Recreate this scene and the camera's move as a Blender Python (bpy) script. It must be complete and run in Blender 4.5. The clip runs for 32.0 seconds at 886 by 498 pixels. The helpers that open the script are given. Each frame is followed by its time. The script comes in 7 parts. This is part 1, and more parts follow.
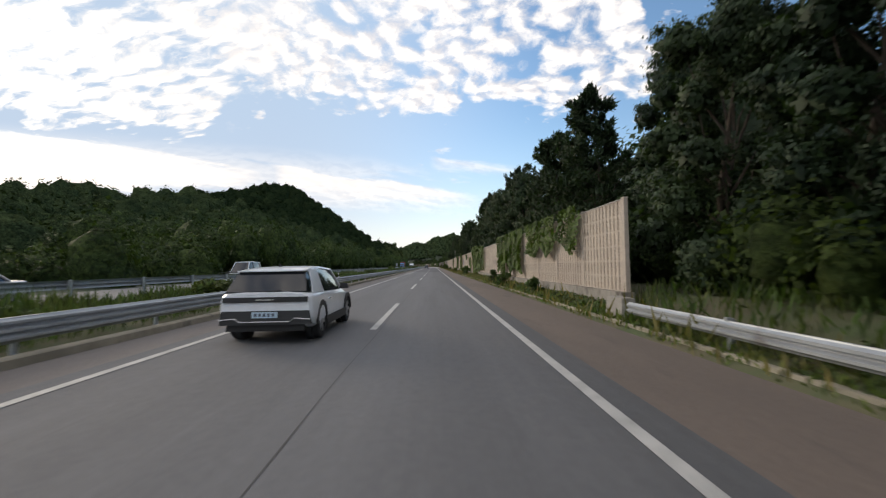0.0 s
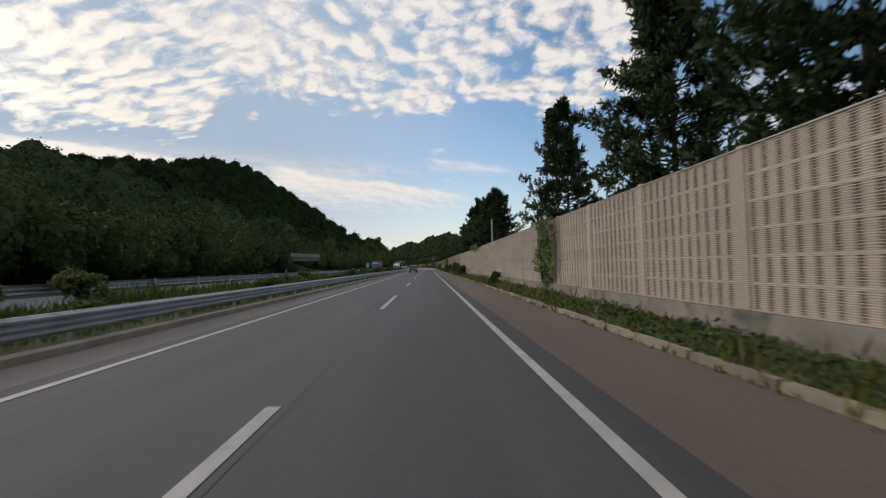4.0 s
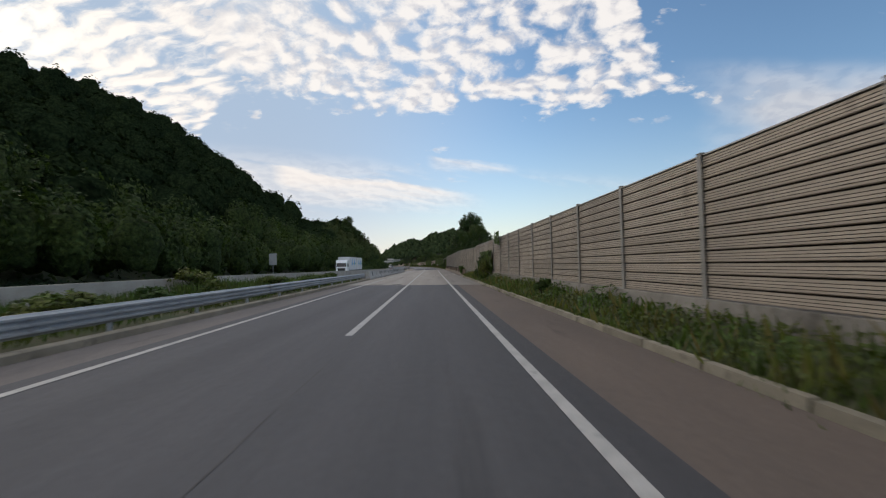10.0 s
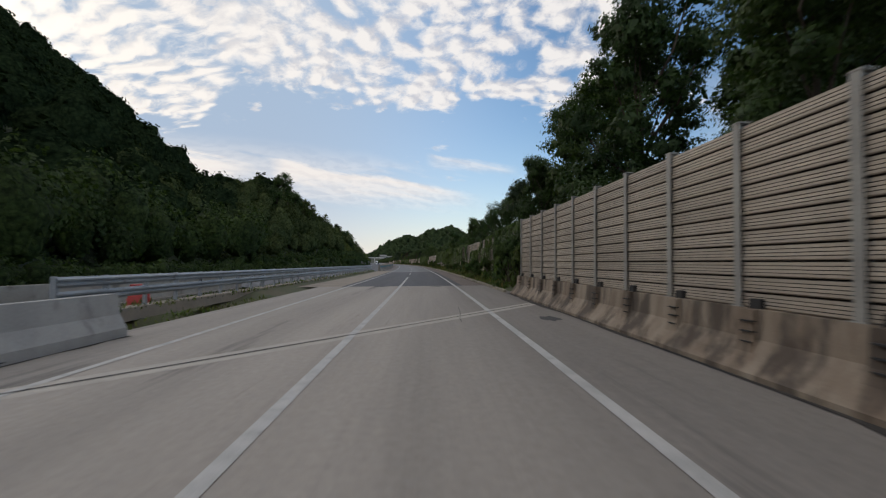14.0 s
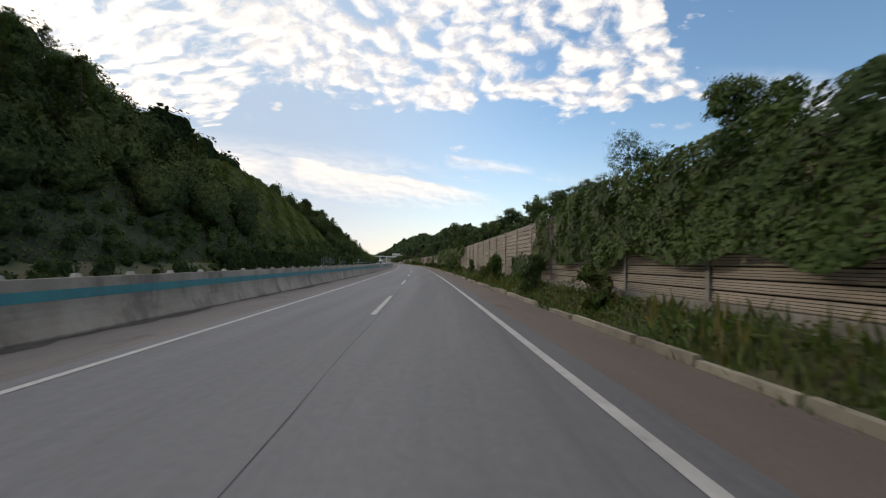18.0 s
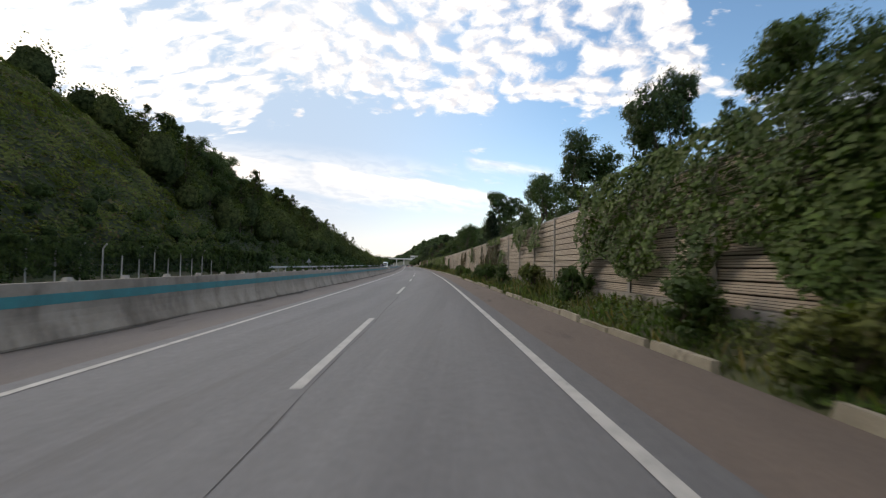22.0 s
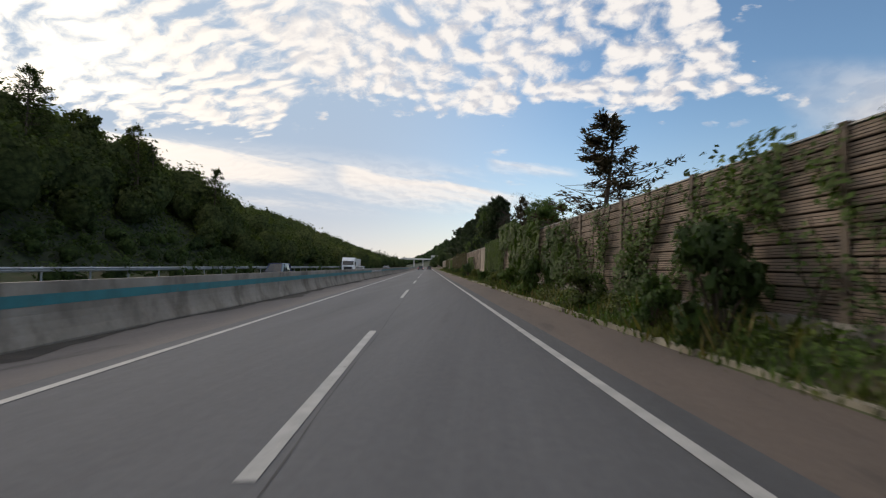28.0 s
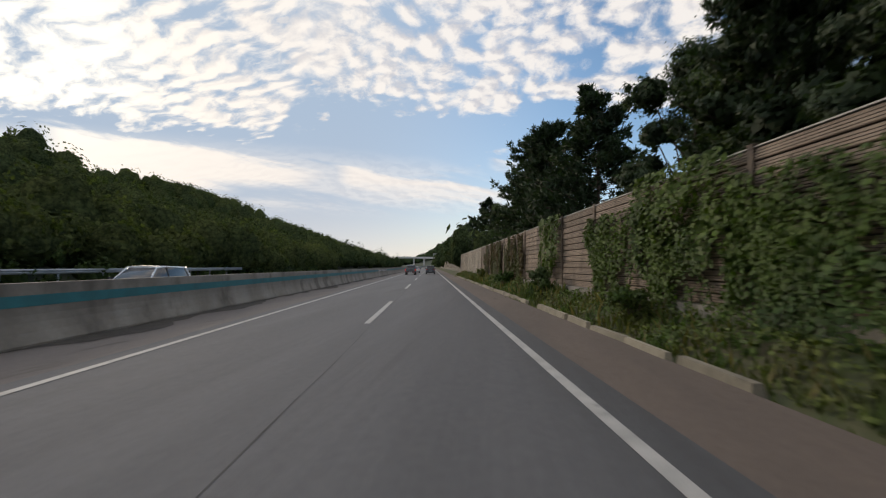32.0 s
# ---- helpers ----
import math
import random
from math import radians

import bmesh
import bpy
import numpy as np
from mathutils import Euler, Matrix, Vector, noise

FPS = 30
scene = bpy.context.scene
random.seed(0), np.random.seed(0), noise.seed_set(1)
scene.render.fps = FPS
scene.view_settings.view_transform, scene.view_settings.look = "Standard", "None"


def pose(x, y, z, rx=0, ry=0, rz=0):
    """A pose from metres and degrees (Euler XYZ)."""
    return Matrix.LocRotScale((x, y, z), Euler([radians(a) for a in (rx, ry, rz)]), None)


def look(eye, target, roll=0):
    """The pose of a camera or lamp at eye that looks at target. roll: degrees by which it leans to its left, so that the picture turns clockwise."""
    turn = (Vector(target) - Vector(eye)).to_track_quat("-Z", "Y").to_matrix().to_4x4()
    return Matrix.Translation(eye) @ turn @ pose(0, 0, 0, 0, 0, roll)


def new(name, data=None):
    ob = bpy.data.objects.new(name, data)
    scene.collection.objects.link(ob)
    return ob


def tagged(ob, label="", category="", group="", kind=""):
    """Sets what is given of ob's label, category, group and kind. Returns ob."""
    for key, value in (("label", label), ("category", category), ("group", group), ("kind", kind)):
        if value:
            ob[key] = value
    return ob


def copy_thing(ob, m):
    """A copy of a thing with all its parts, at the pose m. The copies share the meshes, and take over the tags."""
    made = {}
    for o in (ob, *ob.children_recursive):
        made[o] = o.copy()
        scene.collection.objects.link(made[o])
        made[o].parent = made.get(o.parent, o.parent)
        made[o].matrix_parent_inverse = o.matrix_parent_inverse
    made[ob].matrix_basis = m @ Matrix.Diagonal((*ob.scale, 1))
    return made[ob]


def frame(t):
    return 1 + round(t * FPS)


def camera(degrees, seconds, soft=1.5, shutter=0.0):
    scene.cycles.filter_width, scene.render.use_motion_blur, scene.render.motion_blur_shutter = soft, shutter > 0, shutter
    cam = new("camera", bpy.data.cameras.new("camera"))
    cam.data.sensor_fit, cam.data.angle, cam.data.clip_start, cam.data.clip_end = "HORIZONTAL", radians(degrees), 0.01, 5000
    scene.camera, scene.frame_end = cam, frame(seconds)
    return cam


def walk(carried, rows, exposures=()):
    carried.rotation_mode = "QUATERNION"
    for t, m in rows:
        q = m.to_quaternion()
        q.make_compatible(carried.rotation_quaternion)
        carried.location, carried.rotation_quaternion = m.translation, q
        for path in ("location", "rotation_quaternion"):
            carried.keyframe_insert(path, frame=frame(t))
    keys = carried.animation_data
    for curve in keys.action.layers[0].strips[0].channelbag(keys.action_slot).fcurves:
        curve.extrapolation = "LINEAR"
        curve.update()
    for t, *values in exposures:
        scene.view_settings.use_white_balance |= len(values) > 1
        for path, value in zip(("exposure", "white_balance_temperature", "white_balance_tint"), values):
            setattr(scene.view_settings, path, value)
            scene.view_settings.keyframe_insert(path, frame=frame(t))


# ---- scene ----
cam = camera(88.0, 32.0, soft=1.2, shutter=0.11)

# ---- the line of the road: s metres along it, u metres to the right of the centre dashes, z up ----
CURVE_A, CURVE_B, TURN = 385.0, 770.0, radians(7.2)
_S = np.arange(-300.0, 3200.0, 1.0)
_TH = np.clip((_S - CURVE_A) / (CURVE_B - CURVE_A), 0, 1) * TURN
_X = np.concatenate(([0], np.cumsum(-np.sin(_TH[:-1]))))
_Y = np.concatenate(([0], np.cumsum(np.cos(_TH[:-1])))) - 300.0
BANK = ((-300, 1.1), (310, 1.2), (350, 0.2), (400, -0.6), (480, -1.3), (700, -1.1), (900, -0.8), (3200, 0.0))


def heading(s):
    return float(np.interp(s, _S, _TH))


def tilt(s):
    return np.tan(np.radians(np.interp(s, [b[0] for b in BANK], [b[1] for b in BANK])))


def road_xyz(s, u, z):
    """Arrays of road places to arrays of world places."""
    s, u, z = np.asarray(s, float), np.asarray(u, float), np.asarray(z, float)
    th = np.interp(s, _S, _TH)
    x = np.interp(s, _S, _X) + u * np.cos(th)
    y = np.interp(s, _S, _Y) + u * np.sin(th)
    return np.stack([x, y, z - np.clip(u, -14, 9) * tilt(s)], -1)


def at_road(s, u, z=0.0, rz=0.0):
    """A pose at a road place, its y along the road, upright."""
    p = road_xyz(s, u, z)
    return Matrix.Translation(p) @ Matrix.Rotation(heading(s) + radians(rz), 4, "Z")


# ---- the drive ----
EYE = 1.615
GONE = (0, 14.38, 28.78, 43.2, 57.59, 71.89, 86.1, 100.21, 114.21, 128.15, 142.06, 155.98, 169.95, 183.92, 197.85, 211.73,
        225.61, 239.46, 253.31, 267.19, 281.05, 294.9, 308.73, 322.55, 336.36, 350.15, 363.92, 377.69, 391.44, 405.17, 418.89,
        432.6, 446.29, 459.97, 473.63, 487.28, 500.92, 514.49, 527.96, 541.35, 554.7, 568.12, 581.65, 595.35, 609.18, 623.06,
        636.89, 650.63, 664.24, 677.72, 691.12, 704.52, 717.94, 731.37, 744.82, 758.28, 771.75, 785.25, 798.87, 812.67, 826.61,
        840.59, 854.53, 868.42, 882.28)
ASIDE = ((0, 1.55), (1, 1.69), (2, 1.75), (3, 1.84), (6, 1.76), (7, 1.76), (8, 1.85), (9, 1.9), (10, 1.92), (11, 1.85), (12, 1.70),
         (13, 1.63), (14, 1.63), (15, 1.47), (17.5, 1.51), (18, 1.57), (19, 1.7), (20, 1.75), (21, 1.70), (22, 1.73), (23, 1.67),
         (24, 1.71), (25, 1.67), (28, 1.33), (29, 1.17), (30, 1.27), (31, 1.52), (32, 1.76))
TURNED = ((0, 0, 0, 0), (1, -0.2, -0.1, 0.1), (1.5, 0.2, 0, 0), (2, -0.2, 0, 0.1), (2.5, -0.4, 0, 0.2), (3, -0.6, 0.1, 0.3), (3.5, -0.8, 0.1, 0.4),
          (5.5, -0.2, -0.1, 0.3), (6, 0, 0, 0.2), (6.5, -0.3, -0.1, 0.2), (7, -0.4, -0.2, 0.2), (8, -0.5, -0.3, 0.2), (9, -0.4, -0.2, 0.3),
          (10, -0.3, -0.1, 0.3), (10.5, 0, 0, 0.2), (11, 0, 0, 0.2), (11.5, -0.4, 0, 0.2), (12, -0.5, -0.2, 0), (12.5, 0.2, -0.2, -0.8),
          (13, -0.3, -0.1, -1), (13.5, -0.1, -0.1, -1.5), (14, -0.8, -0.3, -1.4), (14.5, -0.3, -0.3, -1.7), (15, -0.8, -0.4, -1.8),
          (15.5, -1.1, -0.4, -1.8), (17.5, 1.1, -0.2, -2.4), (18, 1.2, -0.3, -2.3), (18.5, 1.7, -0.2, -2.3), (19, 1.9, -0.2, -2.3),
          (20, 2.2, -0.2, -2.1), (20.5, 2.6, -0.3, -2.1), (21, 3, -0.3, -2.1), (21.5, 3.5, -0.2, -2), (22, 3.8, 0, -2), (22.5, 4.1, 0.1, -2.1),
          (23, 4.2, 0.1, -2.1), (23.5, 4.3, 0.2, -2.2), (24, 4.6, 0.2, -2.2), (25, 5.3, 0.3, -2.1), (25.5, 5.8, 0.3, -2.1), (27.5, 6.4, 0.1, -2.2),
          (28.5, 6.6, 0.2, -2.3), (29, 6.7, 0.1, -2.3), (29.5, 6.6, 0, -2.2), (30, 6.7, 0.1, -2.1), (30.5, 6.9, 0.1, -2.1), (31, 6.9, 0.1, -2),
          (31.5, 6.7, 0.1, -1.9), (32, 6.8, 0.1, -1.8))
YAW0, PITCH0, ROLL0 = -1.15, 2.05, 1.0
rows = []
for i, gone in enumerate(GONE):
    t = i * 0.5
    yaw, pitch, roll = [float(np.interp(t, [r[0] for r in TURNED], [r[k] for r in TURNED])) for k in (1, 2, 3)]
    aside = float(np.interp(t, [a[0] for a in ASIDE], [a[1] for a in ASIDE]))
    px, py, pz = road_xyz(gone, aside, EYE)
    rows.append((t, pose(px, py, pz, 90 + pitch + PITCH0, roll + ROLL0, yaw + YAW0)))
LIGHT = ((0, 0.19), (0.6, -0.07), (2, -0.10), (3, -0.24), (6, -0.22), (8, -0.11), (11, -0.13), (12.5, -0.33), (14, -0.18), (15, 0.08), (18, 0.12), (19, 0.0), (20, -0.16), (21, -0.02), (22, 0.30), (23.5, 0.03), (25, -0.05), (28, -0.10), (29, -0.27), (30, -0.31), (31, -0.21), (32, -0.14))
walk(cam, rows, [(t, e, float(np.interp(t, (0, 6, 9, 15, 18, 25, 28, 32), (6600, 6550, 6480, 6400, 6700, 6700, 6600, 6600))), 10) for t, e in LIGHT])

# ---- sky and sun ----
SUN_AZ, SUN_EL = radians(48), radians(19)   # to the left of the first heading
sun_way = Vector((-math.sin(SUN_AZ) * math.cos(SUN_EL), math.cos(SUN_AZ) * math.cos(SUN_EL), math.sin(SUN_EL)))
lamp = bpy.data.lights.new("sun", "SUN")
lamp.energy, lamp.angle, lamp.color = 1.15, radians(20), (1.0, 0.84, 0.64)
sun = new("sun", lamp)
sun.matrix_world = look((0, 0, 300), Vector((0, 0, 300)) - sun_way)


class Nodes:
    """Short way to write node trees."""

    def __init__(self, tree):
        self.tree = tree
        tree.nodes.clear()

    def add(self, kind, values=None, operation=None, use_clamp=False, data_type=None, blend_type=None, interpolation_type=None, feature=None, attribute_name=None):
        n = self.tree.nodes.new(kind)
        if operation:
            n.operation = operation
        if use_clamp:
            n.use_clamp = True
        if data_type:
            n.data_type = data_type
        if blend_type:
            n.blend_type = blend_type
        if interpolation_type:
            n.interpolation_type = interpolation_type
        if feature:
            n.feature = feature
        if attribute_name:
            n.attribute_name = attribute_name
        for key, value in (values or {}).items():
            if isinstance(value, bpy.types.NodeSocket):
                self.tree.links.new(value, n.inputs[key])
            else:
                n.inputs[key].default_value = value
        return n

    def math(self, op, a, b=0.0, c=0.0, clamp=False):
        return self.add("ShaderNodeMath", {0: a, 1: b, 2: c}, operation=op, use_clamp=clamp).outputs[0]

    def mix(self, f, a, b, kind="RGBA", blend="MIX"):
        n = self.add("ShaderNodeMix", data_type=kind, blend_type=blend)
        socks = {"RGBA": (0, 6, 7, 2), "FLOAT": (0, 2, 3, 0)}[kind]
        for i, v in zip(socks[:3], (f, a, b)):
            if isinstance(v, bpy.types.NodeSocket):
                self.tree.links.new(v, n.inputs[i])
            else:
                n.inputs[i].default_value = v if not (kind == "RGBA" and i != 0 and len(v) == 3) else (*v, 1)
        return n.outputs[socks[3]]

    def noise(self, vec, scale, detail=4.0, rough=0.55, out="Fac"):
        return self.add("ShaderNodeTexNoise", {"Vector": vec, "Scale": scale, "Detail": detail, "Roughness": rough}).outputs[out]

    def step(self, v, lo, hi):
        return self.add("ShaderNodeMapRange", {"Value": v, "From Min": lo, "From Max": hi}, interpolation_type="SMOOTHSTEP").outputs[0]


def ramp(n, value, points):
    """A grey ramp through (place, level) points between 0 and 1."""
    r = n.add("ShaderNodeValToRGB", {0: value})
    e = r.color_ramp.elements
    while len(e) < len(points):
        e.new(0.5)
    for k, (x, v) in zip(e, points):
        k.position, k.color = x, (v, v, v, 1)
    return r.outputs[0]


def make_world():
    w = bpy.data.worlds.new("sky")
    scene.world = w
    w.use_nodes = True
    n = Nodes(w.node_tree)
    sky = n.add("ShaderNodeTexSky")
    sky.sky_type, sky.sun_disc, sky.sun_elevation, sky.sun_rotation = "NISHITA", False, SUN_EL, -SUN_AZ
    sky.air_density, sky.dust_density, sky.ozone_density = 1.0, 0.35, 3.0
    d = n.add("ShaderNodeTexCoord").outputs["Generated"]
    x, y, z = n.add("ShaderNodeSeparateXYZ", {0: d}).outputs
    zz = n.math("ADD", n.math("MAXIMUM", z, 0.0), 0.13)
    p = n.add("ShaderNodeCombineXYZ", {0: n.math("DIVIDE", x, zz), 1: n.math("DIVIDE", y, zz), 2: 0.0}).outputs[0]
    yy = n.math("MAXIMUM", y, 0.25)
    gx, gz = n.math("DIVIDE", x, yy), n.math("DIVIDE", z, yy)      # bearing and height ahead, as tangents
    g = n.add("ShaderNodeCombineXYZ", {0: gx, 1: n.math("MULTIPLY", gz, 2.2), 2: 0.0}).outputs[0]
    wob = n.math("MULTIPLY", n.math("SUBTRACT", n.noise(g, 5.0, 4, 0.6), 0.5), 0.16)
    # a layer of small puffs, combed into thin rows towards the sun
    to_left = n.step(n.math("ADD", n.math("MULTIPLY", gx, -1.0), n.math("MULTIPLY", wob, 0.8)), 0.30, 0.52)
    zr = n.math("ADD", n.math("MAXIMUM", z, 0.0), 0.32)
    pr = n.add("ShaderNodeCombineXYZ", {0: n.math("DIVIDE", x, zr), 1: n.math("DIVIDE", y, zr), 2: 0.0}).outputs[0]
    warp = n.add("ShaderNodeVectorMath", {0: n.noise(p, 3.0, 3, out="Color"), 1: (0.5, 0.5, 0.5)}, operation="SUBTRACT").outputs[0]
    p2 = n.add("ShaderNodeVectorMath", {0: warp, 1: (0.20, 0.20, 0.20), 2: p}, operation="MULTIPLY_ADD").outputs[0]
    pr2 = n.add("ShaderNodeVectorMath", {0: warp, 1: (0.10, 0.10, 0.10), 2: pr}, operation="MULTIPLY_ADD").outputs[0]
    turned = n.add("ShaderNodeVectorRotate", {"Vector": p2, "Axis": (0, 0, 1), "Angle": radians(24)}).outputs[0]
    combed = n.add("ShaderNodeVectorMath", {0: turned, 1: (0.62, 1.55, 1.0)}, operation="MULTIPLY").outputs[0]

    def puffs_at(v, scale, grain, body):
        cells = n.add("ShaderNodeTexVoronoi", {"Vector": v, "Scale": scale, "Smoothness": 0.4}, feature="SMOOTH_F1").outputs["Distance"]
        fine = n.math("MULTIPLY", n.math("SUBTRACT", n.noise(v, scale * 0.9, 9, 0.60), 0.5), grain)
        return n.math("ADD", fine, n.math("MULTIPLY", n.math("SUBTRACT", 0.40, cells), body))

    def towards_sun(v, far):
        return n.add("ShaderNodeVectorMath", {0: v, 1: (-0.62 * far, 0.78 * far, 0.0)}, operation="ADD").outputs[0]

    round_puffs, rows_of_puffs = puffs_at(pr2, 17.0, 2.3, 1.05), puffs_at(combed, 11.0, 2.3, 0.95)
    relief = n.mix(to_left, n.math("SUBTRACT", round_puffs, puffs_at(towards_sun(pr2, 0.026), 17.0, 2.3, 1.05)), n.math("SUBTRACT", rows_of_puffs, puffs_at(towards_sun(combed, 0.045), 11.0, 2.3, 0.95)), kind="FLOAT")
    big = n.noise(p2, 2.3, 3, 0.5)
    dens = n.mix(to_left, round_puffs, rows_of_puffs, kind="FLOAT")
    dens = n.math("ADD", dens, n.math("MULTIPLY", n.math("SUBTRACT", big, 0.5), 0.8))
    place = n.math("MULTIPLY_ADD", n.math("ADD", gx, n.math("MULTIPLY", wob, 0.7)), 0.4, 0.5, clamp=True)
    lower = ramp(n, place, ((0.0, 0.36), (0.13, 0.335), (0.30, 0.275), (0.325, 0.36), (0.40, 0.345), (0.5, 0.315), (0.55, 0.34), (0.60, 0.32), (0.65, 0.34), (0.8, 0.345), (1.0, 0.32)))
    upper = ramp(n, place, ((0.0, 1.0), (0.66, 1.0), (0.70, 0.53), (0.73, 0.44), (0.78, 0.40), (0.88, 0.38), (1.0, 0.36)))
    gzw = n.math("ADD", gz, wob)
    inside = n.math("MULTIPLY", n.step(n.math("SUBTRACT", gzw, lower), -0.025, 0.045), n.step(n.math("SUBTRACT", upper, gzw), -0.08, 0.10))
    # unseen full cloud cover overhead, added to make the light from above less blue
    overhead = n.step(z, 0.55, 0.75)
    inside = n.math("MAXIMUM", inside, overhead)
    inside = n.math("MAXIMUM", inside, n.math("MULTIPLY", n.step(n.math("MULTIPLY", y, -1.0), -0.1, 0.3), n.step(z, 0.12, 0.3)))   # cloud field carried on behind, unseen, added to brighten what faces it
    # the blue lane between the two fields
    lane_x = n.math("SUBTRACT", n.math("ADD", gx, n.math("MULTIPLY", wob, 0.9)), n.math("MULTIPLY_ADD", gz, -1.35, 0.14))
    lane_ = n.math("SUBTRACT", 1.0, n.step(n.math("ABSOLUTE", lane_x), 0.015, 0.085))
    dens = n.math("ADD", dens, n.math("MULTIPLY", n.math("SUBTRACT", inside, 1.0), 1.25))
    dens = n.math("SUBTRACT", dens, n.math("MULTIPLY", lane_, 0.42))
    dens = n.math("ADD", dens, n.math("MULTIPLY_ADD", to_left, 0.06, 0.28))
    high = n.step(dens, -0.40, 0.42)
    # scattered little puffs in the clear part
    bits = n.math("MULTIPLY", n.step(n.noise(g, 14.0, 4, 0.5), 0.60, 0.70), n.step(n.noise(g, 3.1, 2, 0.5), 0.50, 0.60))
    bits = n.math("MULTIPLY", bits, n.math("MULTIPLY", n.step(gz, 0.16, 0.2), 0.75))
    # long soft streaks low over the hills, thicker towards the sun
    q = n.add("ShaderNodeCombineXYZ", {0: n.math("MULTIPLY", gx, 1.6), 1: n.math("ADD", n.math("MULTIPLY", gz, 11.0), n.math("MULTIPLY", gx, 2.2)), 2: 1.7}).outputs[0]
    left = n.step(n.math("MULTIPLY", gx, -1.0), 0.0, 0.6)
    streak = n.step(n.math("ADD", n.noise(q, 1.5, 5, 0.55), n.math("MULTIPLY", left, 0.12)), 0.47, 0.62)
    band = n.math("MULTIPLY", n.step(gz, 0.10, 0.15), n.math("SUBTRACT", 1.0, n.step(n.math("ADD", gz, n.math("MULTIPLY", gx, 0.10)), 0.17, 0.24)))
    low = n.math("MULTIPLY", n.math("MULTIPLY", streak, band), 0.45)
    # two long cream wedges that slope down to the right over the hills
    fray = n.math("MULTIPLY", n.math("SUBTRACT", n.noise(q, 2.6, 5, 0.6), 0.5), 0.07)
    for x0, x1, top0, top1, thick0, thick1 in ((-1.1, -0.28, 0.345, 0.200, 0.16, 0.02), (-0.36, 0.12, 0.232, 0.146, 0.055, 0.018), (0.0, 0.2, 0.238, 0.222, 0.012, 0.010)):
        k = n.math("DIVIDE", n.math("SUBTRACT", gx, x0), x1 - x0)
        over = n.math("SUBTRACT", n.math("ADD", n.math("MULTIPLY_ADD", k, top1 - top0, top0), fray), gz)
        thick = n.math("MULTIPLY_ADD", k, thick1 - thick0, thick0)
        wedge = n.math("MULTIPLY", n.step(over, -0.006, 0.016), n.math("SUBTRACT", 1.0, n.step(n.math("SUBTRACT", over, thick), -0.02, 0.03)))
        wedge = n.math("MULTIPLY", wedge, n.math("MULTIPLY", n.step(k, -0.05, 0.12), n.math("SUBTRACT", 1.0, n.step(k, 0.75, 1.05))))
        low = n.math("MAXIMUM", low, n.math("MULTIPLY", wedge, 0.92))
    grey_bank = n.math("MULTIPLY", n.step(gx, 0.50, 0.75), n.math("MULTIPLY", n.step(gz, 0.19, 0.25), n.math("SUBTRACT", 1.0, n.step(gz, 0.36, 0.46))))
    cloud = n.math("MAXIMUM", n.math("MAXIMUM", high, bits), n.math("MAXIMUM", low, n.math("MULTIPLY", grey_bank, n.step(n.noise(g, 2.2, 3, 0.5), 0.35, 0.6))))
    sd = n.math("MAXIMUM", n.add("ShaderNodeVectorMath", {0: d, 1: tuple(sun_way)}, operation="DOT_PRODUCT").outputs["Value"], 0.0)
    glow = n.math("POWER", sd, 11.0)
    core = n.math("POWER", sd, 90.0)
    lit_side = n.step(relief, -0.45, 0.30)
    white = n.mix(lit_side, (0.57, 0.565, 0.60), (0.87, 0.825, 0.785))
    white = n.mix(n.math("MULTIPLY", low, 0.8), white, (0.90, 0.815, 0.74))
    white = n.mix(n.math("MULTIPLY", grey_bank, 0.7), white, (0.42, 0.46, 0.53))
    white = n.mix(n.math("MULTIPLY", glow, 0.7), white, (1.10, 1.0, 0.87))
    white = n.mix(n.math("MULTIPLY", core, 0.5), white, (1.5, 1.4, 1.2))
    blue = n.mix(1.0, sky.outputs[0], (0.141, 0.145, 0.141), blend="MULTIPLY")
    blue = n.mix(n.step(sd, 0.5, 0.9), blue, (0.36, 0.47, 0.62))
    haze = n.math("POWER", n.math("SUBTRACT", 1.0, n.math("MINIMUM", n.math("MAXIMUM", gz, 0.0), 1.0)), 9.0)
    blue = n.mix(n.math("MULTIPLY", haze, 0.85), blue, n.mix(glow, (0.80, 0.72, 0.64), (1.0, 0.86, 0.68)))
    blue = n.mix(n.math("MULTIPLY", glow, 0.22), blue, (0.50, 0.53, 0.58))
    both = n.mix(n.math("MULTIPLY", cloud, 0.94), blue, white)
    bg = n.add("ShaderNodeBackground", {"Color": both, "Strength": 1.22})
    n.add("ShaderNodeOutputWorld", {0: bg.outputs[0]})


make_world()

# ---- materials ----


